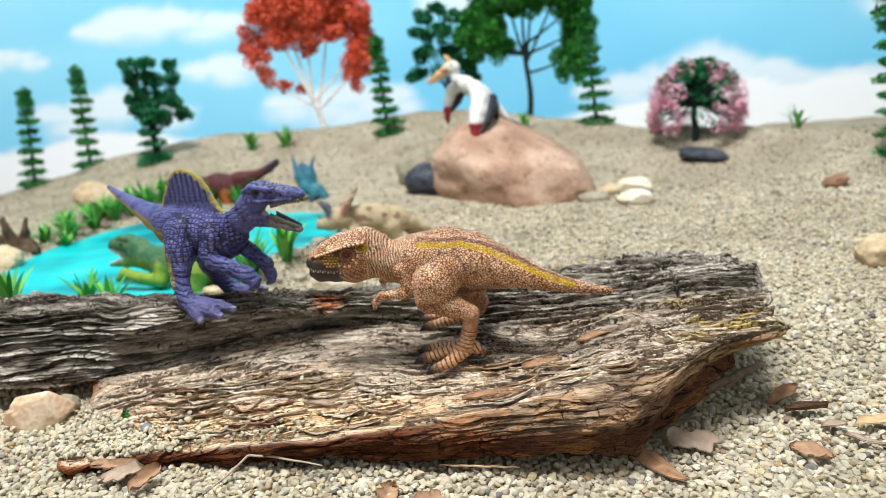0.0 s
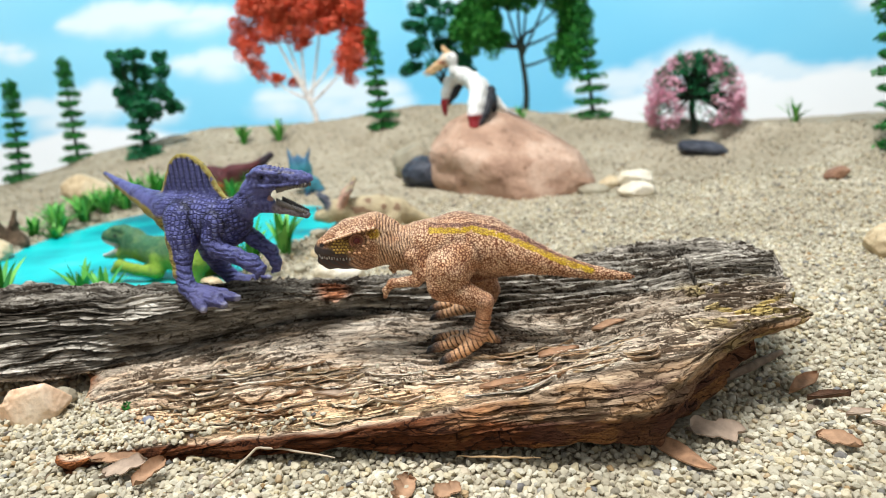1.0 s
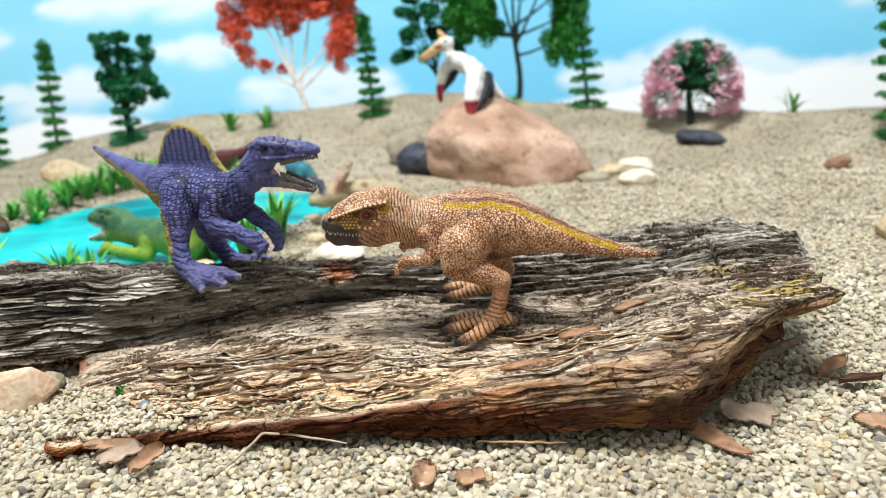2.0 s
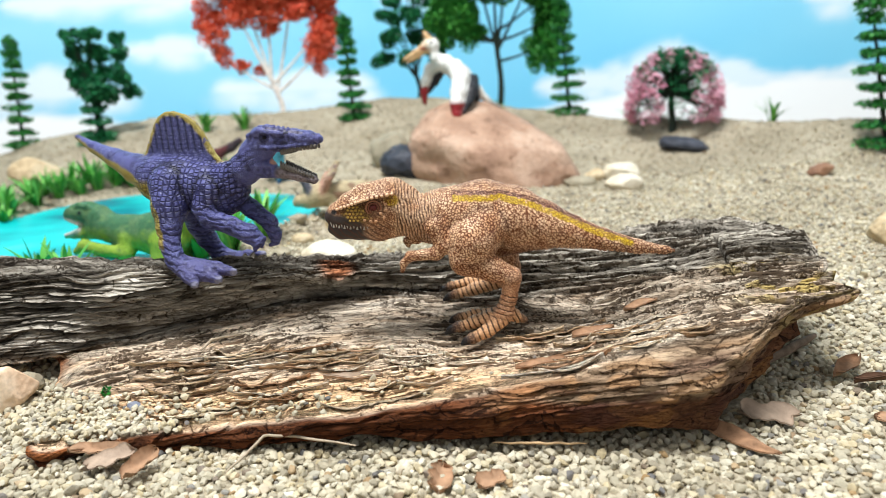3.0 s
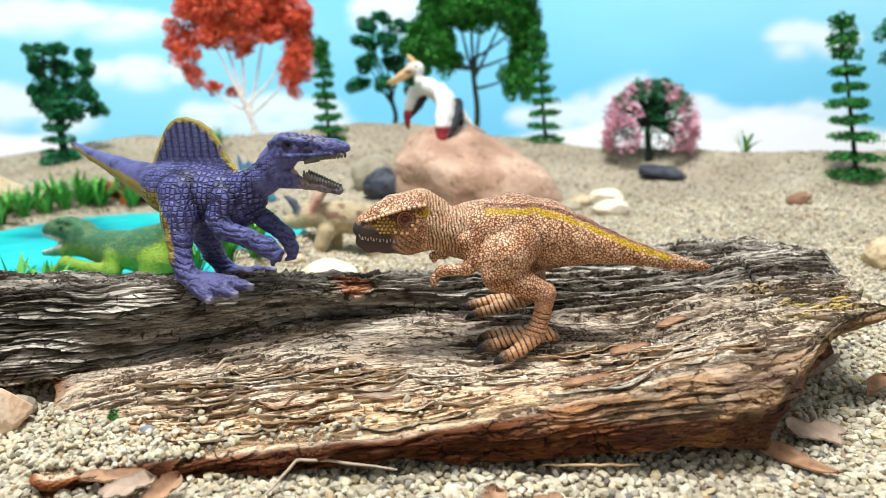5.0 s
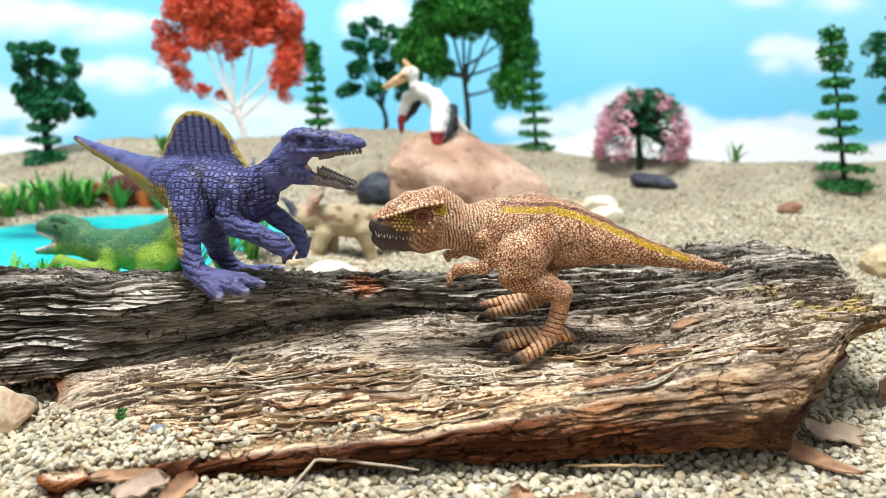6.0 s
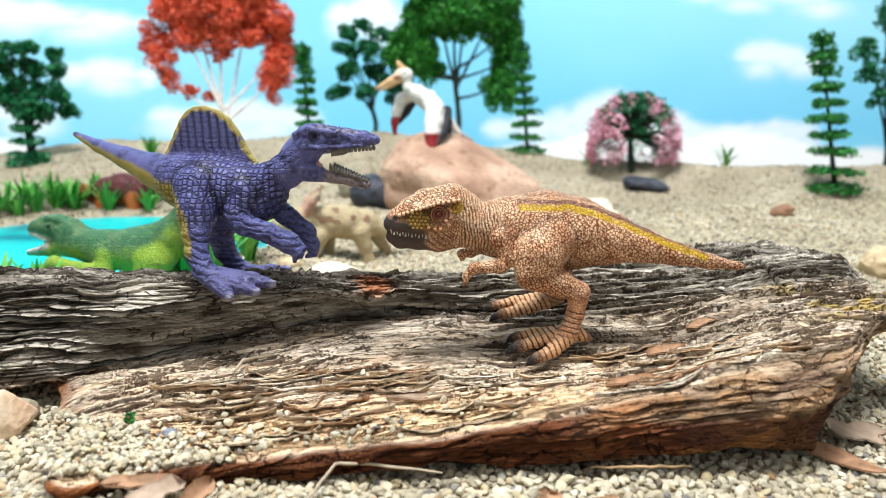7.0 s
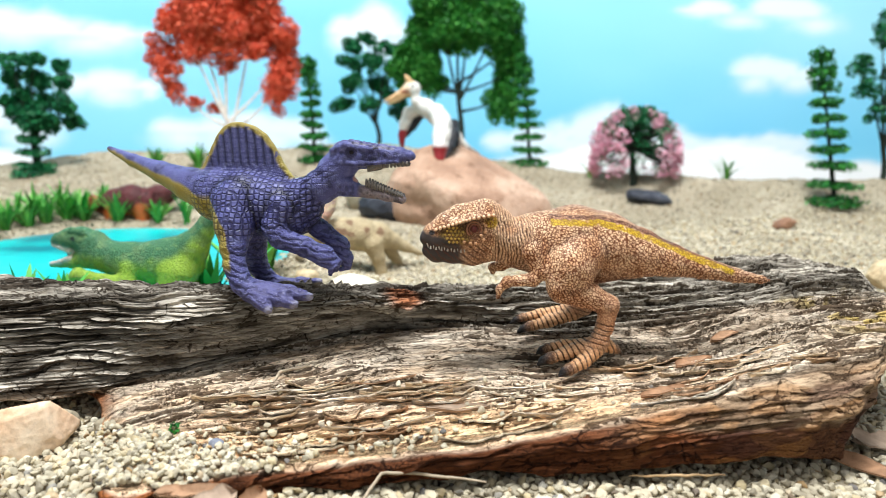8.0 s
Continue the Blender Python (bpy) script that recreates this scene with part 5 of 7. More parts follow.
    C = over(C, straw, 0.22 * line_mask(V, [(24.5, 81.2), (28, 80.6), (34, 79.9), (37, 79.4)], 0.55) * smooth((M - 0.25) / 0.15))
    C = over(C, lin(92, 86, 118), 0.35 * w["foot"])
    tip = smooth((1.8 - np.minimum.reduce([np.linalg.norm(V - np.array(p), axis=1) for p in ((5.2, -19.8, 34.3), (11.4, -16.1, 35.4), (14.6, -12.3, 37.2), (6.3, 17.3, 35.5), (4.2, 14.3, 32.4))])[:, None]) / 0.8)
    C = over(C, lin(150, 148, 168), 0.85 * tip)
    jaw = w["jaw"] * smooth((x - 25) / 2)
    face = np.clip(w["head"] + w["throat"] + w["crest"] + 0.7 * w["jaw"], 0, 1) * smooth((x - 17) / 4)
    lump = vnoise(V[:, 0] / 0.9, V[:, 1] / 0.9, V[:, 2] / 0.9, 19)[:, None] - 0.5
    V = V + 0.45 * lump * face * normals(V, Q)
    # relief of the head painted in: darker hollows, paler bumps
    C = over(C, lin(26, 25, 48), 0.6 * face * smooth((-lump - 0.05) / 0.2))
    C = over(C, lin(132, 134, 178), 0.25 * face * smooth((lump - 0.15) / 0.15))
    C = over(C, np.array(lin(142, 128, 124)), 0.85 * jaw)
    C = over(C, lin(60, 52, 56), 0.7 * jaw * smooth((M - 0.52) / 0.1))
    C = over(C, lin(40, 34, 38), 0.8 * jaw * smooth((z - np.interp(x, [26, 39], [69.4, 66.0])) / 0.6))
    C = over(C, lin(214, 160, 138), smooth((blob(V, (26.0, 0, 71.0), (2.3, 99, 1.7)) - 0.42) / 0.15) * smooth((x - 23.4) / 0.6))
    C = over(C, lin(20, 18, 34), smooth((blob(V, (31.5, 0, 79.6), (1.0, 99, 0.5)) - 0.4) / 0.2) * (np.abs(y) > 1))
    C = over(C, lin(34, 32, 60), 0.8 * smooth((blob(V, (24.5, 0, 78.4), (2.2, 99, 1.8)) - 0.4) / 0.2) * (np.abs(y) > 2))
    teeth, eyes, rings, bumps = [], [], [], []
    for s in (-1, 1):
        for k, (a, b, c) in enumerate(along([(29.2, 2.3, 73.9), (33.1, 2.1, 74.7), (40.4, 1.3, 75.4)], 14)):
            long_ = 1.35 if a < 32 else 1.1
            teeth.append(((a, s * b, c + 0.35 - 0.35 * long_), (0.52, 0.5, 0.85 * long_)))
        for k, (a, b, c) in enumerate(along([(28.4, 1.8, 70.4), (33.4, 1.6, 68.7), (38.8, 1.0, 66.9)], 13)):
            long_ = float(np.interp(a, [28, 39], [1.5, 0.8]))
            teeth.append(((a, s * b, c - 0.8), (0.52, 0.5, long_)))
        b = skin_at(V, 24.5, 78.4, s)
        eyes.append(((24.5, b - s * 0.1, 78.4), (0.72, 0.45, 0.65)))
        rings.append(((24.5, b - s * 0.1, 78.4), 1.2, 0.26))
        for a, b, c in along([(21.5, 1.6, 81.5), (25, 1.5, 81.5), (33.4, 1.1, 80.3), (41, 0.6, 78.8)], 16):
            bumps.append(((a, s * b, c), (0.5, 0.45, 0.5)))
    skin = painted("purple_vinyl", 0.5, 600.0, 0.0006, 1.0, (0.27, 0.26, 0.35), 0.32, 0.3, 0.17, 1400.0, 0.3)
    coarse = np.clip(w["body"] + 0.9 * w["thigh"] * smooth((z - 50) / 5) + w["arm"] * smooth((z - 55) / 4) + 0.5 * w["sail"] * smooth((72 - z) / 2), 0, 1) * smooth((20 - x) / 4)
    C = np.concatenate([C, coarse], 1)
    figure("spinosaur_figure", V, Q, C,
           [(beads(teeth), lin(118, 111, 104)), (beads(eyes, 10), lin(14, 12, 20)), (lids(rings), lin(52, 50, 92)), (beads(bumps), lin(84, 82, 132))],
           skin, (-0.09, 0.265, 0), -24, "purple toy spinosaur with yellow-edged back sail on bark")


def pond_sauropsid():
    limbs = [
    ("body", [(-18.0, 0.0, 33.3, 5.7), (-12.0, 0.0, 31.3, 6.5), (-1.8, 0.0, 29.5, 7.8), (11.8, 0.0, 29.2, 9.5), (20.9, 0.0, 30.2, 9.3)]),
    ("head", [(-17.6, 0.0, 36.7, 5.6), (-23.3, 0.0, 38.6, 4.6), (-28.7, 0.0, 38.5, 4.1), (-33.6, 0.0, 37.8, 2.8), (-35.6, 0.0, 37.0, 1.7)]),
    ("jaw", [(-19.6, 0.0, 30.8, 5.2), (-26.7, 0.0, 28.9, 3.2), (-33.1, 0.0, 27.5, 1.7), (-37.9, 0.0, 26.7, 1.0)]),
    ("brow", [(-29.5, -2.2, 41.4, 0.9), (-25.3, -3.2, 42.3, 1.4), (-21.0, -3.6, 42.0, 1.4), (-18.4, -3.4, 40.6, 1.0)]),
    ("brow", [(-30.7, 2.5, 41.6, 1.0), (-26.8, 3.2, 41.8, 1.2)]),
    ("lip", [(-35.6, -1.2, 35.6, 0.9), (-31.4, -2.4, 34.8, 1.0), (-27.3, -2.8, 33.3, 1.0)]),
    ("lip", [(-37.5, -0.8, 27.6, 0.8), (-32.5, -1.9, 28.8, 0.9), (-27.6, -2.5, 30.9, 1.0)]),
    ("mouth", [(-27.3, 0.0, 32.4, 1.5), (-29.5, 0.0, 32.3, 0.9)]),
    ("tail", [(18.5, 0.0, 32.1, 8.7), (25.9, 0.0, 36.7, 6.4), (30.6, 0.0, 42.9, 4.1), (33.0, 0.0, 47.2, 3.4), (35.5, 0.0, 53.2, 2.5), (36.6, 0.0, 58.3, 1.4), (36.7, 0.0, 61.7, 0.7)]),
    ]
    limbs += [
    ("arm", [(1.3, -5.4, 27.8, 4.2), (1.0, -8.2, 21.6, 3.2), (-9.1, -10.3, 23.0, 2.6), (-19.3, -10.4, 25.0, 2.8), (-24.0, -10.5, 22.2, 1.6)]),
    ("arm", [(-12.2, 5.7, 23.0, 4.1), (-17.4, 5.7, 17.2, 2.9), (-26.3, 5.8, 15.8, 2.4), (-29.8, 5.9, 12.7, 1.6)]),
    ("leg", [(20.7, -5.2, 25.6, 7.6), (19.4, -7.4, 17.4, 5.6), (21.4, -8.0, 11.4, 4.3)]),
    ("leg", [(18.5, 6.0, 22.5, 7.5), (18.5, 7.6, 11.9, 5.1), (17.5, 7.6, 7.4, 4.0)]),
    ]
    V, Q, w = sculpt(limbs, 0.5, 2.6)
    N = fbm(V[:, 0] / 4, V[:, 1] / 4, V[:, 2] / 4, 3, 25)[:, None]
    lime, moss = np.array(lin(140, 170, 54)), np.array(lin(62, 112, 76))
    C0 = w["arm"] + w["leg"]
    top = smooth((V[:, [2]] - np.interp(V[:, 0], [-40, -20, 0, 20, 34], [36, 33, 30, 33, 46])[:, None] + 5 + 5 * (N - 0.5)) / 7) * (1 - 0.9 * C0)
    C = over(np.tile(lime, (len(V), 1)), moss, top)
    C = over(C, lin(118, 140, 92), 0.4 * smooth((N - 0.5) / 0.2))
    C = over(C, lin(232, 216, 206), 0.95 * w["lip"])
    C = over(C, lin(206, 140, 130), w["mouth"])
    front = smooth((-25.5 - V[:, [0]]) / 1.5)
    for gum in ([(-36.2, 35.0), (-31.0, 34.2), (-26.8, 32.6)], [(-38.2, 27.9), (-32.5, 29.4), (-26.8, 31.2)]):
        C = over(C, lin(232, 218, 208), 0.95 * front * line_mask(V, gum, 1.0))
    fleck = vnoise(V[:, 0] / 1.3, V[:, 1] / 1.3, V[:, 2] / 1.3, 29)[:, None]
    C = over(C, lin(36, 70, 44), 0.22 * smooth((fleck - 0.6) / 0.15) * (1 - w["lip"]))
    C = over(C, lin(170, 196, 110), 0.15 * smooth((0.32 - fleck) / 0.12) * (1 - w["mouth"]))
    for s in (-1, 1):
        C = over(C, lin(30, 44, 36), smooth((blob(V, (-24.3, s * 4.6, 39.2), (1.3, 2, 1.2)) - 0.4) / 0.2))
    skin = painted("green_vinyl", 0.58, 900.0, 0.0003, 0.35, (0.6, 0.62, 0.5))
    figure("theropod_figure", V, Q, C, [], skin, (-0.15, 0.362, 0), -19, "lime and dark green toy dinosaur with open mouth by the pond")


def ceratops():
    limbs = [
    ("body", [(-24.4, 0.0, 29.6, 7.1), (-16.9, 0.0, 28.0, 9.1), (-5.9, 0.0, 27.3, 9.5), (5.2, 0.0, 25.8, 7.9), (13.1, 0.0, 22.9, 4.8), (21.2, 0.0, 19.0, 3.1), (29.4, 0.0, 15.1, 1.6), (35.3, 0.0, 13.3, 0.7)]),
    ("leg", [(0.3, -5.5, 21.8, 6.3), (2.8, -6.6, 14.8, 3.9), (5.0, -6.6, 6.5, 3.1), (5.0, -6.6, 2.7, 3.1)]),
    ("leg", [(12.5, 5.5, 18.6, 4.4), (18.6, 6.6, 9.1, 2.9), (19.8, 6.7, 3.3, 2.2)]),
    ("leg", [(-22.4, -5.4, 20.7, 5.4), (-25.9, -6.5, 13.6, 3.7), (-29.2, -6.5, 6.3, 2.8)]),
    ("leg", [(-15.7, 5.4, 18.7, 4.3), (-14.5, 6.5, 7.5, 2.8), (-14.5, 6.5, 3.0, 2.4)]),
    ]
    limbs += [
    ("head", [(-25.2, 0.0, 29.5, 6.6), (-33.0, 0.0, 29.6, 6.8), (-38.4, 0.0, 27.5, 5.0), (-43.6, 0.0, 27.1, 3.2), (-45.7, 0.0, 25.6, 1.6)]),
    ("frill", [(-31.6, 0.0, 30.8, 2.6), (-26.9, 0.0, 39.0, 2.6), (-20.1, 0.0, 48.2, 1.6)]),
    ("horn", [(-36.6, -2.6, 31.8, 2.6), (-40.4, -2.9, 38.1, 1.6), (-44.5, -3.1, 41.8, 0.7)]),
    ("horn", [(-36.2, 3.3, 30.6, 2.6), (-38.7, 3.7, 37.5, 1.6), (-42.8, 3.9, 41.1, 0.7)]),
    ]
    for lat in (-8, -5, -2.5, 2.5, 5, 8):
        limbs.append(("frill", [(-31, lat * 0.5, 31, 2.2), (-26, lat, 40, 2.0), (-20.5 - abs(lat) * 0.3, lat * 1.15, 48 - abs(lat) * 0.6, 1.4)]))
    V, Q, w = sculpt(limbs, 0.75, 2.0)
    N = fbm(V[:, 0] / 4, V[:, 1] / 4, V[:, 2] / 4, 3, 35)[:, None]
    sand = np.array(lin(190, 172, 136))
    C = sand * (0.75 + 0.45 * N)
    spots = smooth((vnoise(V[:, 0] / 4.2, V[:, 1] / 6, V[:, 2] / 2.6, 45)[:, None] - 0.62) / 0.08) * smooth((V[:, [2]] - 26) / 3)
    C = over(C, lin(112, 66, 46), 0.75 * spots * w["body"])
    C = over(C, lin(196, 138, 124), 0.75 * w["frill"] * smooth((N - 0.3) / 0.2))
    rim = smooth((V[:, [2]] - 45.5 + 0.5 * np.abs(V[:, [1]])) / 1.5) * w["frill"]
    C = over(C, lin(88, 86, 84), 0.7 * rim * smooth((N - 0.3) / 0.2))
    C = over(C, lin(62, 72, 96), 0.9 * w["horn"])
    skin = painted("sand_vinyl", 0.6, 500.0, 0.0004, 0.35, (0.6, 0.5, 0.42))
    figure("ceratopsian_figure", V, Q, C, [([((-43, 0, 29.5), (-45.5, 0, 33.5), 1.2)], lin(120, 116, 108))], skin, (-0.04, 0.45, 0), 8,
           "sandy toy horned dinosaur with a spotted back on gravel")


def pterosaur():
    limbs = [
    ("body", [(-21.3, 0.0, 114.6, 3.3), (-20.4, 0.0, 108.5, 3.4), (-13.0, 0.0, 104.2, 6.2), (-1.5, 0.0, 95.6, 7.0), (10.0, 0.0, 83.2, 4.4), (19.6, 0.0, 75.0, 2.0), (29.0, 0.0, 70.6, 0.9)]),
    ("head", [(-21.4, 0.0, 118.0, 4.5), (-26.4, 0.0, 117.6, 3.8)]),
    ("beak", [(-26.0, 0.0, 117.6, 3.4), (-34.1, 0.0, 113.0, 2.1), (-43.0, 0.0, 108.2, 1.1)]),
    ("beak", [(-25.5, 0.0, 115.0, 2.6), (-33.0, 0.0, 110.0, 1.5), (-41.5, 0.0, 105.8, 0.8)]),
    ("crest", [(-23.0, 0.0, 120.4, 2.6), (-26.6, 0.0, 124.6, 1.9), (-28.2, 0.0, 127.0, 1.0)]),
    ("wing", [(-5.9, -6.6, 101.0, 6.0), (-3.6, -14.9, 92.4, 6.2), (-6.3, -23.2, 83.0, 5.8), (-8.4, -29.0, 75.5, 4.6)]),
    ("membrane", [(6.5, -10.0, 92.0, 4.0), (4.4, -19.0, 84.0, 4.0), (0.2, -27.0, 75.5, 2.8), (-4.0, -31.0, 69.0, 1.4)]),
    ("membrane", [(7.0, -4.0, 87.0, 4.2), (9.0, -8.0, 79.0, 2.2), (8.0, -10.0, 74.0, 1.0)]),
    ]
    limbs += [
    ("foot", [(-8.4, -29.0, 74.6, 4.6), (-9.0, -31.5, 67.6, 3.2), (-9.4, -33.0, 61.0, 1.2)]),
    ("toe", [(-9.6, -33.0, 60.8, 1.3), (-17.5, -36.5, 58.6, 0.9)]),
    ("wing", [(-15.5, 6.6, 104.4, 5.0), (-23.6, 9.9, 100.2, 4.4), (-27.2, 10.8, 92.2, 3.6), (-29.0, 10.8, 84.0, 2.6)]),
    ("membrane", [(-16.0, 8.6, 98.0, 3.4), (-20.5, 10.0, 91.0, 3.0), (-25.6, 11.0, 83.5, 1.6)]),
    ("foot", [(-29.0, 10.8, 83.4, 2.7), (-29.0, 10.8, 78.8, 2.1), (-28.5, 10.8, 74.7, 1.3)]),
    ("leg", [(7.5, 0.0, 84.2, 3.8), (9.5, 0.0, 74.4, 2.0), (10.4, 0.0, 67.9, 1.3)]),
    ]
    V, Q, w = sculpt(limbs, 0.8, 2.4)
    x, y, z = V[:, [0]], V[:, [1]], V[:, [2]]
    N = fbm(V[:, 0] / 4, V[:, 1] / 4, V[:, 2] / 4, 3, 55)[:, None]
    C = np.tile(np.array(lin(236, 234, 228)), (len(V), 1)) * (0.85 + 0.2 * N)
    C = over(C, lin(214, 176, 128), w["beak"] + w["crest"])
    C = over(C, lin(214, 176, 128), 0.7 * w["head"] * smooth((-25 - V[:, [0]]) / 2))
    ragged = 0.35 * (vnoise(V[:, 2] / 1.8, V[:, 0] / 5, 0, 3)[:, None] - 0.5)
    C = over(C, lin(30, 30, 36), smooth((w["membrane"] - 0.45 + ragged) / 0.12))
    C = over(C, lin(120, 116, 112), 0.7 * smooth((x - 17) / 4))
    C = over(C, lin(150, 110, 84), 0.8 * w["toe"])
    C = over(C, lin(142, 28, 34), np.clip(w["foot"] + w["wing"] * smooth((np.where(y < 0, 76.0, 88.0) - z) / 0.8), 0, 1))
    C = over(C, lin(196, 168, 140), w["leg"])
    C = over(C, lin(150, 60, 52), smooth((blob(V, (-29.5, -3.0, 115.2), (4.5, 3.5, 1.2)) - 0.4) / 0.3))
    for s in (-1, 1):
        C = over(C, lin(20, 18, 18), smooth((blob(V, (-23.5, s * 4.6, 119.2), (1.2, 2, 1.2)) - 0.35) / 0.2))
    skin = painted("white_vinyl", 0.5, 500.0, 0.0003, 0.15, (0.7, 0.7, 0.7))
    figure("pterosaur_figure", V, Q, C, [([((-43, 0, 108.2), (-44.8, 0, 106.6), 0.9)], lin(200, 160, 110))], skin, (0.03, 0.575, 0), 0,
           "white toy pterosaur with black wing edges, red feet, on boulder")


def ankylosaur():
    limbs = [
    ("body", [(-25.8, 0.0, 31.5, 5.6), (-17.2, 0.0, 33.0, 9.2), (-5.7, 0.0, 34.6, 10.8), (5.8, 0.0, 33.8, 9.1), (15.9, 0.0, 33.1, 5.5)]),
    ("head", [(-27.3, 0.0, 31.5, 5.0), (-34.3, 0.0, 32.6, 5.3), (-40.6, 0.0, 33.8, 3.3)]),
    ("tail", [(13.0, 0.0, 33.8, 5.8), (21.8, 0.0, 36.9, 3.2), (27.8, 0.0, 39.6, 2.6)]),
    ("leg", [(-17.6, -6.6, 26.2, 5.6), (-18.5, -7.4, 18.2, 4.0)]),
    ("leg", [(3.0, -6.5, 27.0, 6.2), (4.2, -7.3, 18.1, 4.2)]),
    ("leg", [(-19.7, 6.6, 25.6, 4.9), (-19.8, 7.4, 16.4, 4.0)]),
    ("leg", [(3.6, 6.5, 25.6, 5.5), (3.6, 7.3, 16.3, 3.9)]),
    ("tail", [(13.3, 0.0, 39.0, 7.2), (29.9, 0.0, 42.4, 3.9), (40.3, 0.0, 47.0, 3.5), (47.1, 0.0, 51.8, 2.8)]),
    ]
    V, Q, w = sculpt(limbs, 1.0, 3.0)
    N = fbm(V[:, 0] / 5, V[:, 1] / 5, V[:, 2] / 5, 3, 65)[:, None]
    C = np.tile(np.array(lin(96, 40, 42)), (len(V), 1)) * (0.6 + 0.7 * N)
    C = over(C, lin(206, 104, 40), smooth((29.0 - V[:, [2]] + 3 * (N - 0.5)) / 3) + 0 * N)
    C = over(C, lin(206, 104, 40), 0.8 * w["leg"])
    C = over(C, lin(190, 90, 50), 0.7 * w["head"])
    C = over(C, lin(50, 42, 50), 0.85 * smooth((V[:, [0]] - 36) / 4))
    spikes = [((x, y, 34 + 9 * math.sqrt(max(0.02, 1 - (x / 24) ** 2)) * math.sqrt(max(0.05, 1 - (y / 10) ** 2)) - 1.5), (x + 0.8, y * 1.15, 37.5 + 9 * math.sqrt(max(0.02, 1 - (x / 24) ** 2)) * math.sqrt(max(0.05, 1 - (y / 10) ** 2)) - 1.5), 1.3)
              for x in range(-18, 16, 5) for y in (-7, -3, 3, 7)]
    skin = painted("red_vinyl", 0.55, 420.0, 0.0006, 0.4, (0.5, 0.45, 0.45))
    figure("armoured_dinosaur_figure", V, Q, C, [(spikes, lin(70, 30, 34))], skin, (-0.19, 0.60, 0), -6, "dark red and orange armoured toy dinosaur behind the pond")


def crested_dragon():
    limbs = [
    ("body", [(-5.6, 0.0, 33.9, 5.0), (3.8, 0.0, 30.0, 5.7), (8.2, 0.0, 24.7, 4.3), (6.0, 0.0, 19.8, 3.3)]),
    ("wing", [(-4.1, 0.0, 32.2, 4.0), (-9.5, 0.0, 42.4, 3.3), (-12.6, 0.0, 57.3, 1.0)]),
    ("wing", [(-2.3, 0.0, 33.7, 3.7), (-1.2, 0.0, 43.5, 3.0), (3.9, 0.0, 56.5, 0.8)]),
    ("wing", [(-1.1, 0.0, 30.3, 3.3), (-6.8, 0.0, 37.3, 2.7), (-5.7, 0.0, 53.6, 0.8)]),
    ("leg", [(0.9, -3.3, 27.4, 2.7), (-1.8, -3.3, 18.5, 1.7)]),
    ("leg", [(7.8, 3.3, 25.8, 2.3), (6.8, 3.3, 16.7, 1.5)]),
    ]
    plates = [("wing", (-5.5, 0, 42), (7.5, 1.4, 11)), ("wing", (0.5, 0, 40), (4.5, 1.4, 10))]
    V, Q, w = sculpt(limbs, 0.9, 2.0, plates)
    N = fbm(V[:, 0] / 4, V[:, 1] / 4, V[:, 2] / 4, 3, 75)[:, None]
    C = np.tile(np.array(lin(64, 132, 146)), (len(V), 1)) * (0.65 + 0.6 * N)
    C = over(C, lin(90, 110, 150), 0.6 * smooth((V[:, [2]] - 44) / 6))
    C = over(C, lin(46, 74, 118), 0.8 * smooth((28 - V[:, [2]]) / 4))
    skin = painted("teal_vinyl", 0.45, 420.0, 0.0005, 0.3, (0.5, 0.55, 0.6))
    figure("winged_reptile_figure", V, Q, C, [([((-12.6, 0, 56), (-13.2, 0, 60), 0.8), ((3.9, 0, 55.5), (4.6, 0, 59), 0.7)], lin(60, 84, 120))], skin,
           (-0.11, 0.565, 0), 0, "teal toy winged reptile with raised spiky wings on gravel")


tyrannosaur()
spinosaur()
pond_sauropsid()
ceratops()
pterosaur()
ankylosaur()
crested_dragon()


# ---- model trees and plants ----
def tube(points, radii, sides=7):
    P, R = np.array(points, float), np.array(radii, float)
    T = np.gradient(P, axis=0)
    T /= np.linalg.norm(T, axis=1, keepdims=True) + 1e-12
    e = np.cross(T, np.array([0.21, 0.95, 0.2]))
    e /= np.linalg.norm(e, axis=1, keepdims=True) + 1e-12
    f = np.cross(T, e)
    a = np.linspace(0, 2 * np.pi, sides, endpoint=False)
    V = P[:, None] + R[:, None, None] * (np.cos(a)[None, :, None] * e[:, None] + np.sin(a)[None, :, None] * f[:, None])
    n = len(P)
    i, j = np.meshgrid(np.arange(n - 1), np.arange(sides), indexing="ij")
    k = (j + 1) % sides
    Q = np.stack([i * sides + j, i * sides + k, (i + 1) * sides + k, (i + 1) * sides + j], -1).reshape(-1, 4)
    return V.reshape(-1, 3), Q


def joined(pieces):
    V, Q, n = [], [], 0
    for v, q in pieces:
        V.append(v)
        Q.append(q + n)
        n += len(v)
    return np.concatenate(V), np.concatenate(Q)


def leaves(centres, size, rng, flat=0.5):
    """Small folded leaves: two quads each, at random turns."""
    n = len(centres)
    a = rng.normal(size=(n, 3)) * np.array([1, 1, flat])
    a /= np.linalg.norm(a, axis=1, keepdims=True)
    b = np.cross(a, rng.normal(size=(n, 3)))
    b /= np.linalg.norm(b, axis=1, keepdims=True)
    c = np.cross(a, b)
    s = size * rng.uniform(0.6, 1.25, (n, 1))
    P = np.stack([centres - a * s * 0.5, centres - b * s * 0.36 + c * s * 0.12, centres + a * s * 0.5, centres + b * s * 0.36 + c * s * 0.12], 1)
    Q = np.arange(4 * n).reshape(n, 4)
    return P.reshape(-1, 3), Q


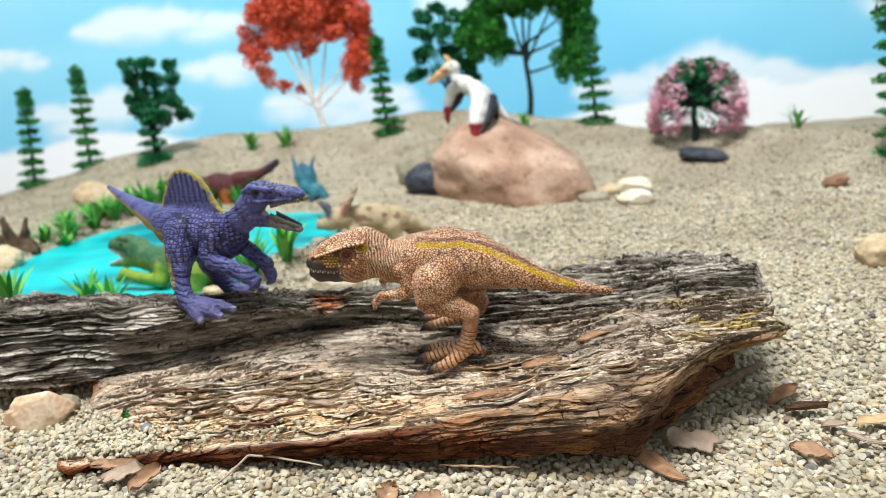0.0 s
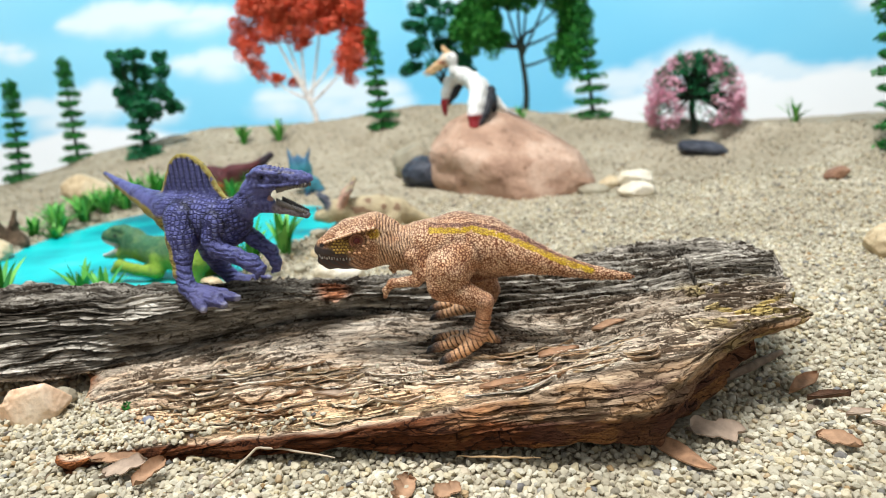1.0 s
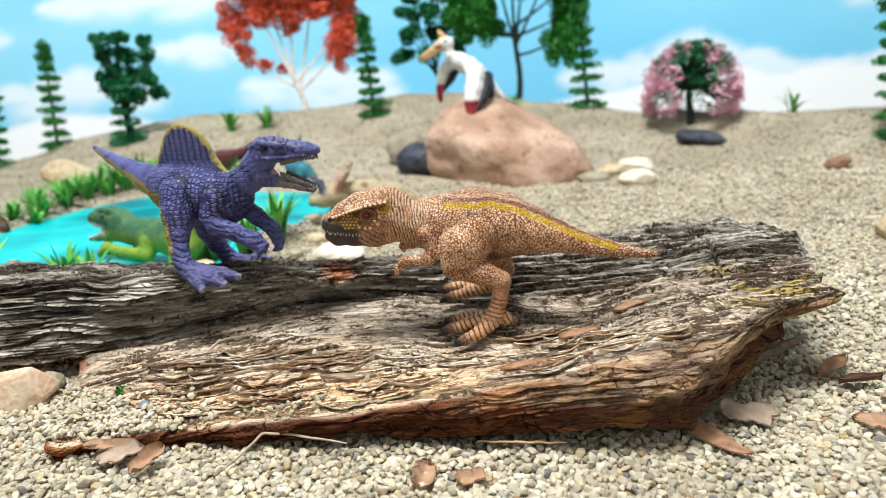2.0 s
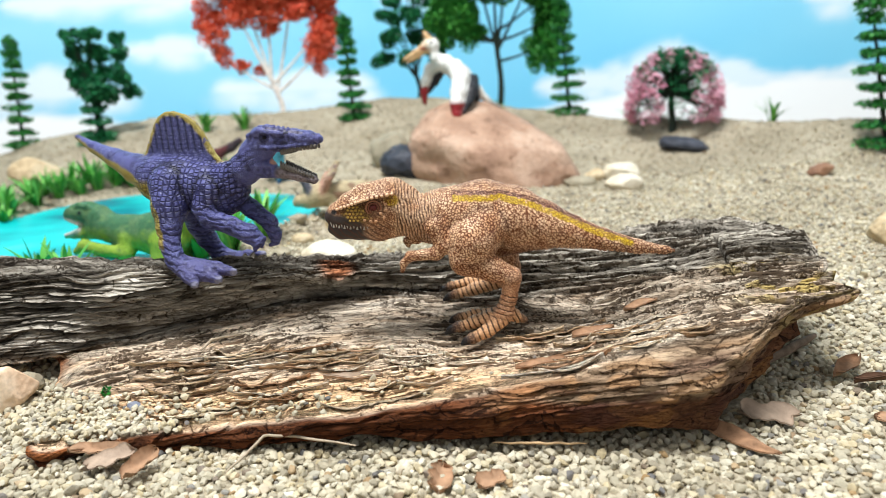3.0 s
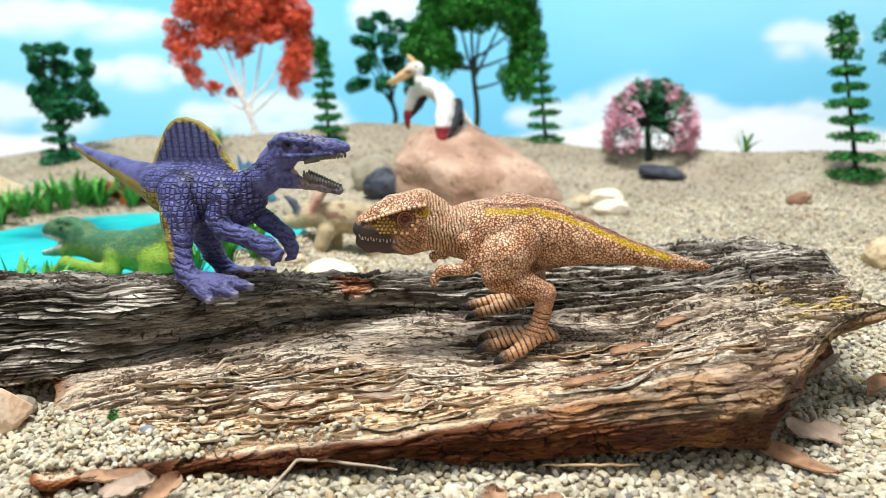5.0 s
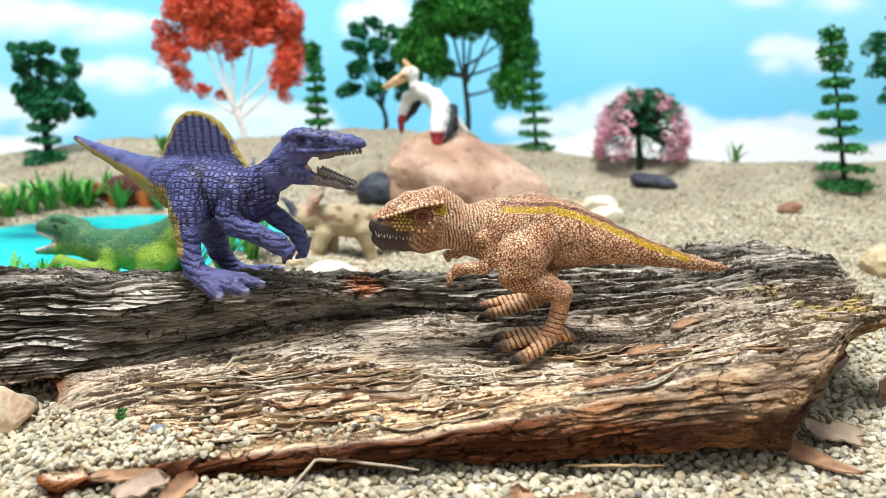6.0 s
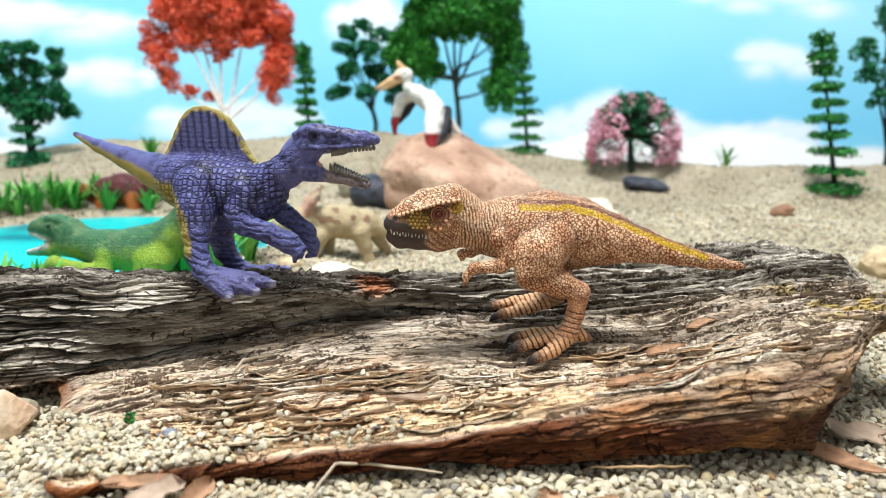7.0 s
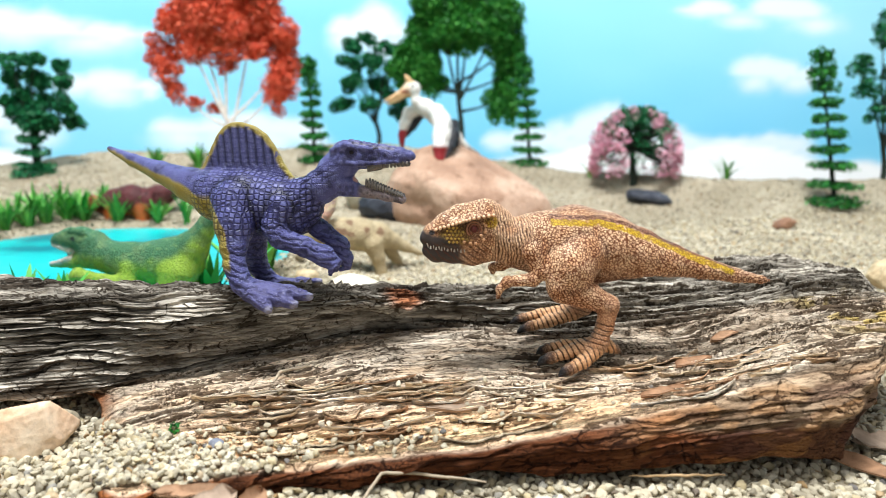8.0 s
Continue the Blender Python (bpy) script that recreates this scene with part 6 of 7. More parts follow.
def clump(centre, radii, n, rng):
    d = rng.normal(size=(n, 3))
    d /= np.linalg.norm(d, axis=1, keepdims=True)
    lump = 0.75 + 0.5 * vnoise(d[:, 0] * 2.2 + centre[0] * 90, d[:, 1] * 2.2, d[:, 2] * 2.2 + centre[2] * 50, 12)
    r = rng.uniform(0.35, 1.0, n) ** 0.5 * lump
    return np.array(centre) + d * r[:, None] * np.array(radii)


def blade_material():
    m = Nodes("near_grass_blade", 0.5, 0.3)
    m.color(m.ramp(m.random(), [(0.0, lin(34, 108, 36)), (0.5, lin(72, 152, 58)), (1.0, lin(126, 190, 88))]))
    return m.mat


WOOD_DARK = plain("dark_green_wire", lin(36, 46, 38), 0.7, 0.2)
WOOD_PALE = plain("pale_bark_wire", lin(214, 206, 198), 0.7, 0.2)
GREEN_BRIGHT = leafy("bright_green_foam", lin(14, 74, 32), lin(30, 114, 46), lin(66, 148, 58))
GREEN_DEEP = leafy("deep_green_foam", lin(8, 66, 42), lin(18, 100, 60), lin(44, 132, 76))
GREEN_MID = leafy("mid_green_foam", lin(18, 84, 28), lin(40, 124, 42), lin(84, 160, 62))
RED_LEAF = leafy("orange_red_foam", lin(190, 66, 40), lin(224, 96, 64), lin(242, 130, 98))
PINK = leafy("pink_blossom", lin(190, 114, 140), lin(218, 154, 174), lin(238, 192, 204))
BLADE = leafy("grass_blade", lin(34, 108, 36), lin(72, 152, 58), lin(126, 190, 88))
BLADE_NEAR = blade_material()


def pine(x, y, top, width, material, lean=0.0, seed=0, base=True, tiers=9):
    """A model conifer: a thin stem with flat tiers of foliage and a round green foot."""
    rng = np.random.default_rng(seed)
    z0 = float(ground_height(x, y, False))
    h = top - z0
    thing = new("model_pine")
    stem_at = lambda t: np.array([x + lean * h * t, y, z0 - 0.004 + (h + 0.002) * t])
    t = np.linspace(0, 1, 12)
    V, Q = tube([stem_at(a) for a in t], 0.0016 * (1.1 - t) + 0.0004)
    part("trunk", array_mesh("trunk", V, Q, WOOD_DARK), thing)
    pts = []
    for k in range(tiers):
        f = 0.17 + 0.80 * (k / (tiers - 1)) ** 0.92
        r = width * (0.98 - 0.55 * f) * rng.uniform(0.85, 1.1)
        n = 7 if f < 0.75 else 4
        for i in range(n):
            a = 2 * math.pi * (i + rng.uniform(-0.25, 0.25)) / n
            reach = r * rng.uniform(0.75, 1.1)
            c = stem_at(f) + np.array([math.cos(a) * reach * 0.55, math.sin(a) * reach * 0.55, rng.uniform(-0.0016, 0.0016)])
            thick = 0.0029 + 0.0014 * (f > 0.7)
            pts.append(clump(c, (reach * 0.55 * (0.55 + 0.45 * abs(math.cos(a))), reach * 0.55 * (0.55 + 0.45 * abs(math.sin(a))), thick), 75, rng))
    pts.append(clump(stem_at(0.99), (width * 0.2, width * 0.2, h * 0.055), 60, rng))
    pts.append(clump(stem_at(0.87), (width * 0.48, width * 0.44, h * 0.10), 260, rng))
    V, Q = leaves(np.concatenate(pts), 0.0031, rng)
    part("crown", array_mesh("crown", V, Q, material), thing)
    if base:
        c = stem_at(0.055)
        V, Q = leaves(clump(c, (width * 1.0, width * 0.8, 0.0055), 700, rng), 0.003, rng)
        part("foot", array_mesh("foot", V, Q, material), thing, "round green moss foot")
    tagged(thing, "slim green model pine with flat branch tiers on gravel", "tree", "model pines")
    return thing


def broadleaf(name, label, x, y, fork, blobs, material, wood, density, leaf, seed, depth=0.8, thick=0.0022, swell=(1.12, 1.35)):
    """A model tree: a stem that forks into limbs, one to each clump (x, z, half width, half height, off)."""
    rng = np.random.default_rng(seed)
    z0 = float(ground_height(x, y, False)) - 0.004
    thing = new(name)
    top = np.array([x + fork[0], y, fork[1]])
    t = np.linspace(0, 1, 9)[:, None]
    stem = np.array([x, y, z0]) * (1 - t) + top * t + np.array([0.002, 0, 0]) * np.sin(t * 5)
    V, Q = tube(stem, thick * (1.25 - 0.45 * t[:, 0]))
    part("trunk", array_mesh("trunk", V, Q, wood), thing)
    pts, limbs = [], []
    for bx, bz, rx, rz in blobs:
        rx, rz = rx * swell[0], rz * swell[1]
        off = rng.uniform(-0.6, 0.6) * 0.025 * depth
        c = np.array([bx, y + off, bz])
        start = stem[rng.integers(5, 9)]
        mid = start * 0.45 + c * 0.55 + np.array([0, 0, -0.006])
        s = np.linspace(0, 1, 8)[:, None]
        path = start * (1 - s) ** 2 + 2 * mid * s * (1 - s) + c * s ** 2
        if rng.random() < 0.3 or len(limbs) < 3:
            limbs.append(tube(path, thick * (0.62 - 0.45 * s[:, 0]), 6))
        n = int(density * rx * (rz + 0.5 * rx) * 1e6 * 0.9)
        for _ in range(max(5, int(rx * rz * 1e6 / 32))):
            d = rng.normal(size=3)
            d /= np.linalg.norm(d)
            cc = c + d * np.array([rx, rx * depth, rz * 1.15]) * rng.uniform(0.35, 0.85)
            k = rng.uniform(0.38, 0.6) * math.sqrt(rx * rz)
            pts.append(clump(cc, (k * 1.1, k * depth, k), max(24, n // 6), rng))
        pts.append(clump(c, (rx * 0.8, rx * depth * 0.8, rz * 0.8), max(20, n // 4), rng))
    for V, Q in limbs:
        part("limb", array_mesh("limb", V, Q, wood), thing)
    V, Q = leaves(np.concatenate(pts), leaf, rng)
    part("crown", array_mesh("crown", V, Q, material), thing)
    tagged(thing, label, "tree")
    return thing


pine(-0.453, 0.777, 0.128, 0.019, GREEN_BRIGHT, 0.09, 1)
pine(-0.394, 0.788, 0.147, 0.018, GREEN_BRIGHT, 0.03, 2)
pine(-0.295, 0.726, 0.100, 0.021, GREEN_DEEP, -0.06, 3, tiers=5)
pine(-0.058, 0.715, 0.152, 0.016, GREEN_BRIGHT, -0.05, 4)
pine(0.145, 0.700, 0.160, 0.019, GREEN_BRIGHT, -0.10, 5)
pine(0.333, 0.520, 0.151, 0.023, GREEN_BRIGHT, -0.22, 6)
broadleaf("model_tree", "dark green model tree with clumped foliage on the hill", -0.298, 0.735, (0.002, 0.085),
          [(-0.292, 0.144, 0.0111, 0.0056), (-0.311, 0.142, 0.0102, 0.0056), (-0.276, 0.139, 0.0083, 0.0065), (-0.315, 0.128, 0.0093, 0.0065), (-0.293, 0.127, 0.0130, 0.0093),
           (-0.273, 0.125, 0.0074, 0.0065), (-0.316, 0.112, 0.0083, 0.0083), (-0.295, 0.109, 0.0139, 0.0093), (-0.270, 0.106, 0.0093, 0.0074), (-0.313, 0.098, 0.0083, 0.0065),
           (-0.266, 0.092, 0.0083, 0.0056), (-0.286, 0.092, 0.0130, 0.0074)], GREEN_DEEP, WOOD_DARK, 4.0, 0.0038, 11)
broadleaf("model_tree", "tall model tree with orange-red foliage and pale trunk", -0.131, 0.77, (-0.006, 0.098),
          [(-0.136, 0.215, 0.032, 0.014), (-0.165, 0.203, 0.022, 0.014), (-0.108, 0.205, 0.022, 0.014), (-0.175, 0.180, 0.024, 0.014), (-0.145, 0.185, 0.026, 0.015),
           (-0.108, 0.182, 0.026, 0.014), (-0.080, 0.178, 0.014, 0.014), (-0.195, 0.158, 0.014, 0.013), (-0.165, 0.160, 0.020, 0.010), (-0.135, 0.160, 0.018, 0.012),
           (-0.082, 0.155, 0.017, 0.016), (-0.086, 0.130, 0.015, 0.018), (-0.190, 0.140, 0.013, 0.009), (-0.184, 0.122, 0.013, 0.009), (-0.168, 0.112, 0.011, 0.005),
           (-0.150, 0.106, 0.008, 0.004), (-0.092, 0.108, 0.006, 0.009), (-0.112, 0.160, 0.012, 0.008)], RED_LEAF, WOOD_PALE, 2.3, 0.0034, 12, 0.6, 0.0026, (1.1, 1.45))
broadleaf("model_tree", "dark green model tree with tiered clumps behind the boulder", 0.007, 0.77, (-0.001, 0.105),
          [(-0.001, 0.178, 0.010, 0.006), (-0.017, 0.170, 0.011, 0.005), (0.017, 0.168, 0.012, 0.006), (-0.020, 0.153, 0.011, 0.006), (0.000, 0.155, 0.012, 0.008),
           (0.022, 0.150, 0.012, 0.007), (-0.018, 0.134, 0.014, 0.006), (0.010, 0.135, 0.012, 0.008), (-0.026, 0.114, 0.013, 0.007), (-0.004, 0.116, 0.010, 0.006), (0.022, 0.120, 0.012, 0.007), (0.030, 0.108, 0.009, 0.006)],
          GREEN_DEEP, WOOD_DARK, 4.0, 0.0038, 13)
broadleaf("model_tree", "tall green model tree with drooping foliage and forked trunk", 0.085, 0.74, (-0.001, 0.135),
          [(0.080, 0.228, 0.034, 0.016), (0.060, 0.205, 0.024, 0.014), (0.095, 0.205, 0.030, 0.016), (0.120, 0.195, 0.020, 0.018), (0.078, 0.182, 0.030, 0.010),
           (0.050, 0.180, 0.018, 0.012), (0.133, 0.172, 0.014, 0.018), (0.137, 0.148, 0.012, 0.016), (0.034, 0.155, 0.018, 0.012), (0.052, 0.152, 0.016, 0.012),
           (0.056, 0.132, 0.012, 0.012), (0.030, 0.138, 0.012, 0.010), (0.130, 0.124, 0.014, 0.014), (0.120, 0.112, 0.011, 0.008), (0.134, 0.106, 0.009, 0.008)],
          GREEN_MID, WOOD_DARK, 4.2, 0.0034, 14, 0.6, 0.0026, (1.2, 1.6))
broadleaf("model_tree", "dark green model tree on the far slope", 0.412, 0.56, (-0.002, 0.09),
          [(0.410, 0.180, 0.014, 0.007), (0.392, 0.165, 0.010, 0.006), (0.420, 0.162, 0.014, 0.008), (0.386, 0.146, 0.012, 0.008), (0.412, 0.142, 0.014, 0.009), (0.388, 0.125, 0.011, 0.007),
           (0.415, 0.120, 0.014, 0.008), (0.394, 0.106, 0.010, 0.006), (0.436, 0.15, 0.012, 0.012), (0.434, 0.115, 0.012, 0.010)], GREEN_DEEP, WOOD_DARK, 3.0, 0.0032, 15)


def blossom_tree(x, y):
    rng = np.random.default_rng(21)
    z0 = float(ground_height(x, y, False)) - 0.003
    thing = new("blossom_tree")
    stem = [np.array([x, y, z0 + 0.034 * t]) + np.array([0.0012 * math.sin(6 * t), 0, 0]) for t in np.linspace(0, 1, 8)]
    V, Q = tube(stem, np.linspace(0.0034, 0.0022, 8))
    part("trunk", array_mesh("trunk", V, Q, WOOD_DARK), thing)
    limbs, green, pink, dark = [], [], [], []
    centre = np.array([x + 0.001, y, 0.069])
    for i in range(420):
        a, b = rng.uniform(0, 2 * math.pi), rng.uniform(-0.45, 1.35)
        d = np.array([math.cos(a) * math.cos(b), math.sin(a) * math.cos(b), math.sin(b)])
        if d[1] < -0.55 and -0.55 < d[0] < 0.12 and d[2] < 0.72:
            continue
        c = centre + d * np.array([0.040, 0.036, 0.041]) * rng.uniform(0.86, 1.0)
        if c[2] < 0.049:
            continue
        side = abs(d[0]) + 0.5 * (0.5 - d[2])
        (pink if rng.random() < 0.18 + 0.75 * side else green).append(clump(c, (0.0045, 0.0045, 0.0045), 30, rng))
        if i % 6 == 0:
            s = np.linspace(0, 1, 7)[:, None]
            limbs.append(tube(stem[-1] * (1 - s) ** 2 + 2 * (stem[-1] * 0.4 + c * 0.6 + np.array([0, 0, 0.006])) * s * (1 - s) + c * s ** 2, 0.0016 - 0.0012 * s[:, 0], 5))
    for _ in range(22):
        d = rng.normal(size=3)
        d /= np.linalg.norm(d)
        dark.append(clump(centre + d * 0.022 + np.array([-0.004, 0.006, 0.008]), (0.008, 0.008, 0.008), 50, rng))
    for V, Q in limbs:
        part("limb", array_mesh("limb", V, Q, WOOD_DARK), thing)
    V, Q = leaves(np.concatenate(dark + green), 0.0024, rng)
    part("crown", array_mesh("crown", V, Q, GREEN_DEEP), thing, "dark green leaves")
    V, Q = leaves(np.concatenate(pink), 0.0024, rng)
    part("blossom", array_mesh("blossom", V, Q, PINK), thing, "pink blossom clusters")
    tagged(thing, "round model tree covered in pink blossom on gravel ridge", "tree")


blossom_tree(0.212, 0.622)


def tuft(x, y, height, spread, n, seed, wide=0.0022, z=None):
    """A grass tuft of bent, channelled blades."""
    rng = np.random.default_rng(seed)
    z0 = float(ground_height(x, y, False)) - 0.002 if z is None else z
    V, Q, m = [], [], 0
    clump_ = new("grass_tuft") if wide > 0.003 else None
    for i in range(n):
        a = rng.uniform(0, 2 * math.pi)
        tilt = rng.uniform(0.08, 1.0) * spread
        L, w = 1.25 * height * rng.uniform(0.65, 1.1), wide * rng.uniform(0.7, 1.2)
        d, e = np.array([math.cos(a), math.sin(a), 0]), np.array([-math.sin(a), math.cos(a), 0])
        base = np.array([x, y, z0]) + d * rng.uniform(0, 0.2) * spread * height
        t = np.linspace(0, 1, 7)
        mid = base + np.outer(t, (0, 0, L)) * (1 - 0.35 * tilt * t[:, None]) + np.outer(t ** 1.7, d) * L * tilt
        half = w * (np.sin(np.clip(t * 0.85 + 0.15, 0, 1) * math.pi) ** 0.7) * 0.5 + 0.0001
        left, right = mid + e * half[:, None], mid - e * half[:, None]
        keel = mid - np.array([0, 0, 0.25]) * half[:, None] - d * half[:, None] * 0.3
        V.append(np.stack([left, keel, right], 1).reshape(-1, 3))
        if clump_:
            part("blade", array_mesh("blade", V[-1], [[3 * k + c, 3 * k + c + 1, 3 * k + c + 4, 3 * k + c + 3] for k in range(6) for c in (0, 1)], BLADE_NEAR), clump_)
            continue
        for k in range(6):
            for c in (0, 1):
                Q.append([m + 3 * k + c, m + 3 * k + c + 1, m + 3 * k + c + 4, m + 3 * k + c + 3])
        m += 21
    ob = clump_ or part("grass_tuft", array_mesh("grass_tuft", np.concatenate(V), np.array(Q), BLADE))
    tagged(ob, "small bright green plastic grass tuft in gravel", "grass tuft", "grass tufts")
    return ob


TUFTS = [(-0.196, 0.72, 0.018, 0.7, 34), (-0.161, 0.72, 0.020, 0.7, 34), (-0.192, 0.60, 0.016, 0.7, 30), (0.289, 0.60, 0.019, 1.0, 16), (0.188, 0.655, 0.016, 0.8, 20), (0.075, 0.70, 0.016, 0.8, 20),
         (0.250, 0.63, 0.010, 0.9, 14), (-0.273, 0.50, 0.015, 0.9, 30), (-0.268, 0.525, 0.018, 0.9, 34), (-0.263, 0.55, 0.018, 0.9, 34), (-0.246, 0.575, 0.019, 0.9, 36), (-0.225, 0.588, 0.020, 0.8, 36), (-0.203, 0.588, 0.020, 0.8, 30),
         (-0.252, 0.56, 0.016, 0.9, 28), (-0.236, 0.585, 0.018, 0.9, 30), (-0.175, 0.585, 0.016, 0.8, 24), (-0.155, 0.575, 0.024, 0.5, 12)]
FAR_BANK = [(-0.282, 0.512, 0.016), (-0.276, 0.538, 0.018), (-0.262, 0.568, 0.019), (-0.242, 0.598, 0.019), (-0.216, 0.604, 0.018), (-0.192, 0.604, 0.018), (-0.285, 0.488, 0.015), (-0.290, 0.530, 0.016),
            (-0.276, 0.560, 0.018), (-0.254, 0.585, 0.020), (-0.229, 0.592, 0.018), (-0.270, 0.485, 0.013), (-0.178, 0.597, 0.015)]
for i, (x, y, h, s, n) in enumerate(TUFTS + [(x, y, h, 1.0, 30) for x, y, h in FAR_BANK]):
    tuft(x, y, h, s, n, 30 + i)
for i, (x, y, h, s, n) in enumerate([(-0.172, 0.337, 0.019, 0.7, 11), (-0.212, 0.322, 0.021, 0.7, 16), (-0.097, 0.398, 0.022, 0.7, 22), (-0.106, 0.358, 0.024, 0.7, 24), (-0.190, 0.352, 0.018, 0.7, 9), (-0.120, 0.360, 0.024, 0.6, 22), (-0.236, 0.335, 0.024, 0.7, 14)]):
    tuft(x, y, h, s, n, 90 + i, 0.0034)


# ---- stones ----
def bedded(x, y, up):
    """A place on the gravel, up above it."""
    return (x, y, float(ground_height(x, y)) + up)


def stone(name, label, centre, semi, material, seed, rough=0.3, tilt=(0, 0, 0), level=5, cuts=5, group=""):
    """A worn stone: a lumpy ball with planed faces, sunk a little into its bed."""
    rng = np.random.default_rng(seed)
    v, f = ico(level)
    r = 1 + rough * (fbm(v[:, 0] * 1.4 + seed, v[:, 1] * 1.4, v[:, 2] * 1.4, 4, seed) - 0.5) * 2
    p = v * r[:, None]
    for _ in range(cuts):
        d = rng.normal(size=3)
        d /= np.linalg.norm(d)
        h = rng.uniform(0.68, 0.92)
        over_by = np.maximum(p @ d - h, 0)
        p = p - np.outer(over_by * 0.85, d)
    p = p * (1 + 0.03 * (fbm(v[:, 0] * 9, v[:, 1] * 9, v[:, 2] * 9, 3, seed + 50)[:, None] - 0.5))
    ob = part(name, array_mesh(name, p * np.array(semi), f, material))
    ob.matrix_basis = pose(*centre, *tilt)
    tagged(ob, label, "stone", group)
    return ob


BOULDER = stone_material("pinkish_sandstone", lin(144, 112, 92), lin(174, 140, 117), lin(198, 166, 143), 34.0, 0.75, 0.0012, lin(224, 206, 188))
DARK_STONE = stone_material("dark_slate", lin(36, 40, 48), lin(58, 62, 72), lin(92, 96, 106), 60.0, 0.5)
BLUE_STONE = stone_material("blue_grey_pebble", lin(98, 102, 114), lin(130, 134, 146), lin(164, 168, 178), 300.0, 0.5, 0.0002)
TAN_STONE = stone_material("tan_pebble", lin(168, 146, 112), lin(200, 178, 142), lin(222, 206, 174), 70.0, 0.6)
WHITE_STONE = stone_material("cream_pebble", lin(206, 190, 160), lin(226, 214, 190), lin(240, 232, 216), 70.0, 0.55)
GREY_STONE = stone_material("grey_pebble", lin(124, 116, 98), lin(158, 148, 126), lin(180, 172, 150), 50.0, 0.7)
RUST_STONE = stone_material("rust_pebble", lin(108, 76, 58), lin(146, 108, 84), lin(176, 138, 110), 80.0, 0.65)
AGATE = stone_material("amber_agate", lin(212, 158, 114), lin(234, 202, 170), lin(246, 230, 206), 45.0, 0.3, 0.0003)


def boulder():
    v, f = ico(6)
    r = 1 + 0.16 * (fbm(v[:, 0] * 1.3 + 4, v[:, 1] * 1.3, v[:, 2] * 1.3, 4, 77) - 0.5) * 2
    p = v * r[:, None]
    for d, h in (((0.40, -0.15, 0.90), 0.80), ((-0.1, -0.55, 0.83), 0.74), ((-0.75, -0.2, 0.6), 0.94), ((0.1, -0.95, 0.25), 0.86), ((0.55, -0.7, -0.3), 0.84), ((-0.5, -0.8, -0.2), 0.88), ((0.9, -0.2, 0.45), 0.86)):
        d = np.array(d) / np.linalg.norm(d)
        p = p - np.outer(np.maximum(p @ d - h, 0) * 0.8, d)
    p = p * (1 + 0.05 * (fbm(v[:, 0] * 6, v[:, 1] * 6, v[:, 2] * 6, 4, 78)[:, None] - 0.5))
    p = p * np.array([0.068, 0.062, 0.050])
    p[:, 2] -= 0.20 * p[:, 0] + 1.6 * np.maximum(p[:, 0], 0) ** 2
    ob = part("boulder", array_mesh("boulder", p, f, BOULDER))
    ob.matrix_basis = pose(0.054, 0.556, 0.0248)
    tagged(ob, "large smooth pinkish-brown boulder half sunk in gravel", "stone")


boulder()
stone("stone", "small dark slate-blue stone against the boulder", bedded(-0.017, 0.553, 0.008), (0.017, 0.013, 0.014), DARK_STONE, 3)
stone("stone", "round dull grey-brown stone beside the boulder", bedded(-0.029, 0.582, 0.009), (0.017, 0.015, 0.018), GREY_STONE, 4, 0.12)
stone("stone", "cream pebble on the gravel slope", bedded(0.132, 0.512, 0.004), (0.013, 0.009, 0.008), WHITE_STONE, 5, 0.2, group="pebbles")
stone("stone", "tan pebble on the gravel slope", bedded(0.115, 0.516, 0.003), (0.008, 0.006, 0.005), TAN_STONE, 6, 0.2, group="pebbles")
stone("stone", "flat cream pebble on the gravel slope", bedded(0.126, 0.487, 0.003), (0.0125, 0.008, 0.006), WHITE_STONE, 7, 0.2, group="pebbles")
stone("stone", "grey pebble at the boulder's foot", bedded(0.100, 0.505, 0.002), (0.011, 0.007, 0.005), GREY_STONE, 8, 0.2, group="pebbles")
stone("stone", "flat black slate lying on the slope", bedded(0.204, 0.576, 0.004), (0.020, 0.011, 0.0065), DARK_STONE, 9, 0.2, (0, 8, -6))
stone("stone", "rust-brown pebble on the slope", bedded(0.263, 0.488, 0.003), (0.010, 0.006, 0.0048), RUST_STONE, 10, 0.3, (0, -14, 10))
stone("stone", "tan block of stone on the gravel", (0.205, 0.335, 0.015), (0.013, 0.011, 0.011), TAN_STONE, 12, 0.35)
stone("stone", "tan rock on the far bank", bedded(-0.298, 0.60, 0.006), (0.020, 0.013, 0.014), TAN_STONE, 13, 0.3)
stone("stone", "smooth white stone behind the bark", bedded(-0.060, 0.345, 0.004), (0.013, 0.009, 0.008), WHITE_STONE, 14, 0.15)
stone("stone", "translucent amber and cream stone beside the bark", (-0.1560, 0.239, 0.0060), (0.0130, 0.0070, 0.0078), AGATE, 15, 0.34, (8, -22, 10), cuts=11)
stone("stone", "small dull cream stone beside the amber one", (-0.1505, 0.2480, 0.0045), (0.006, 0.0035, 0.0035), GREY_STONE, 16, 0.25)
stone("stone", "grey pebble under the bark's end", (-0.134, 0.240, 0.004), (0.006, 0.004, 0.004), GREY_STONE, 17, 0.3)
stone("stone", "small grey-blue pebble on the bark", (-0.106, 0.216, 0.0082), (0.0020, 0.0016, 0.0015), BLUE_STONE, 18, 0.2, level=3)
stone("stone", "pale brown rock at the pond's end", (-0.284, 0.430, 0.021), (0.015, 0.011, 0.009), TAN_STONE, 19, 0.3)
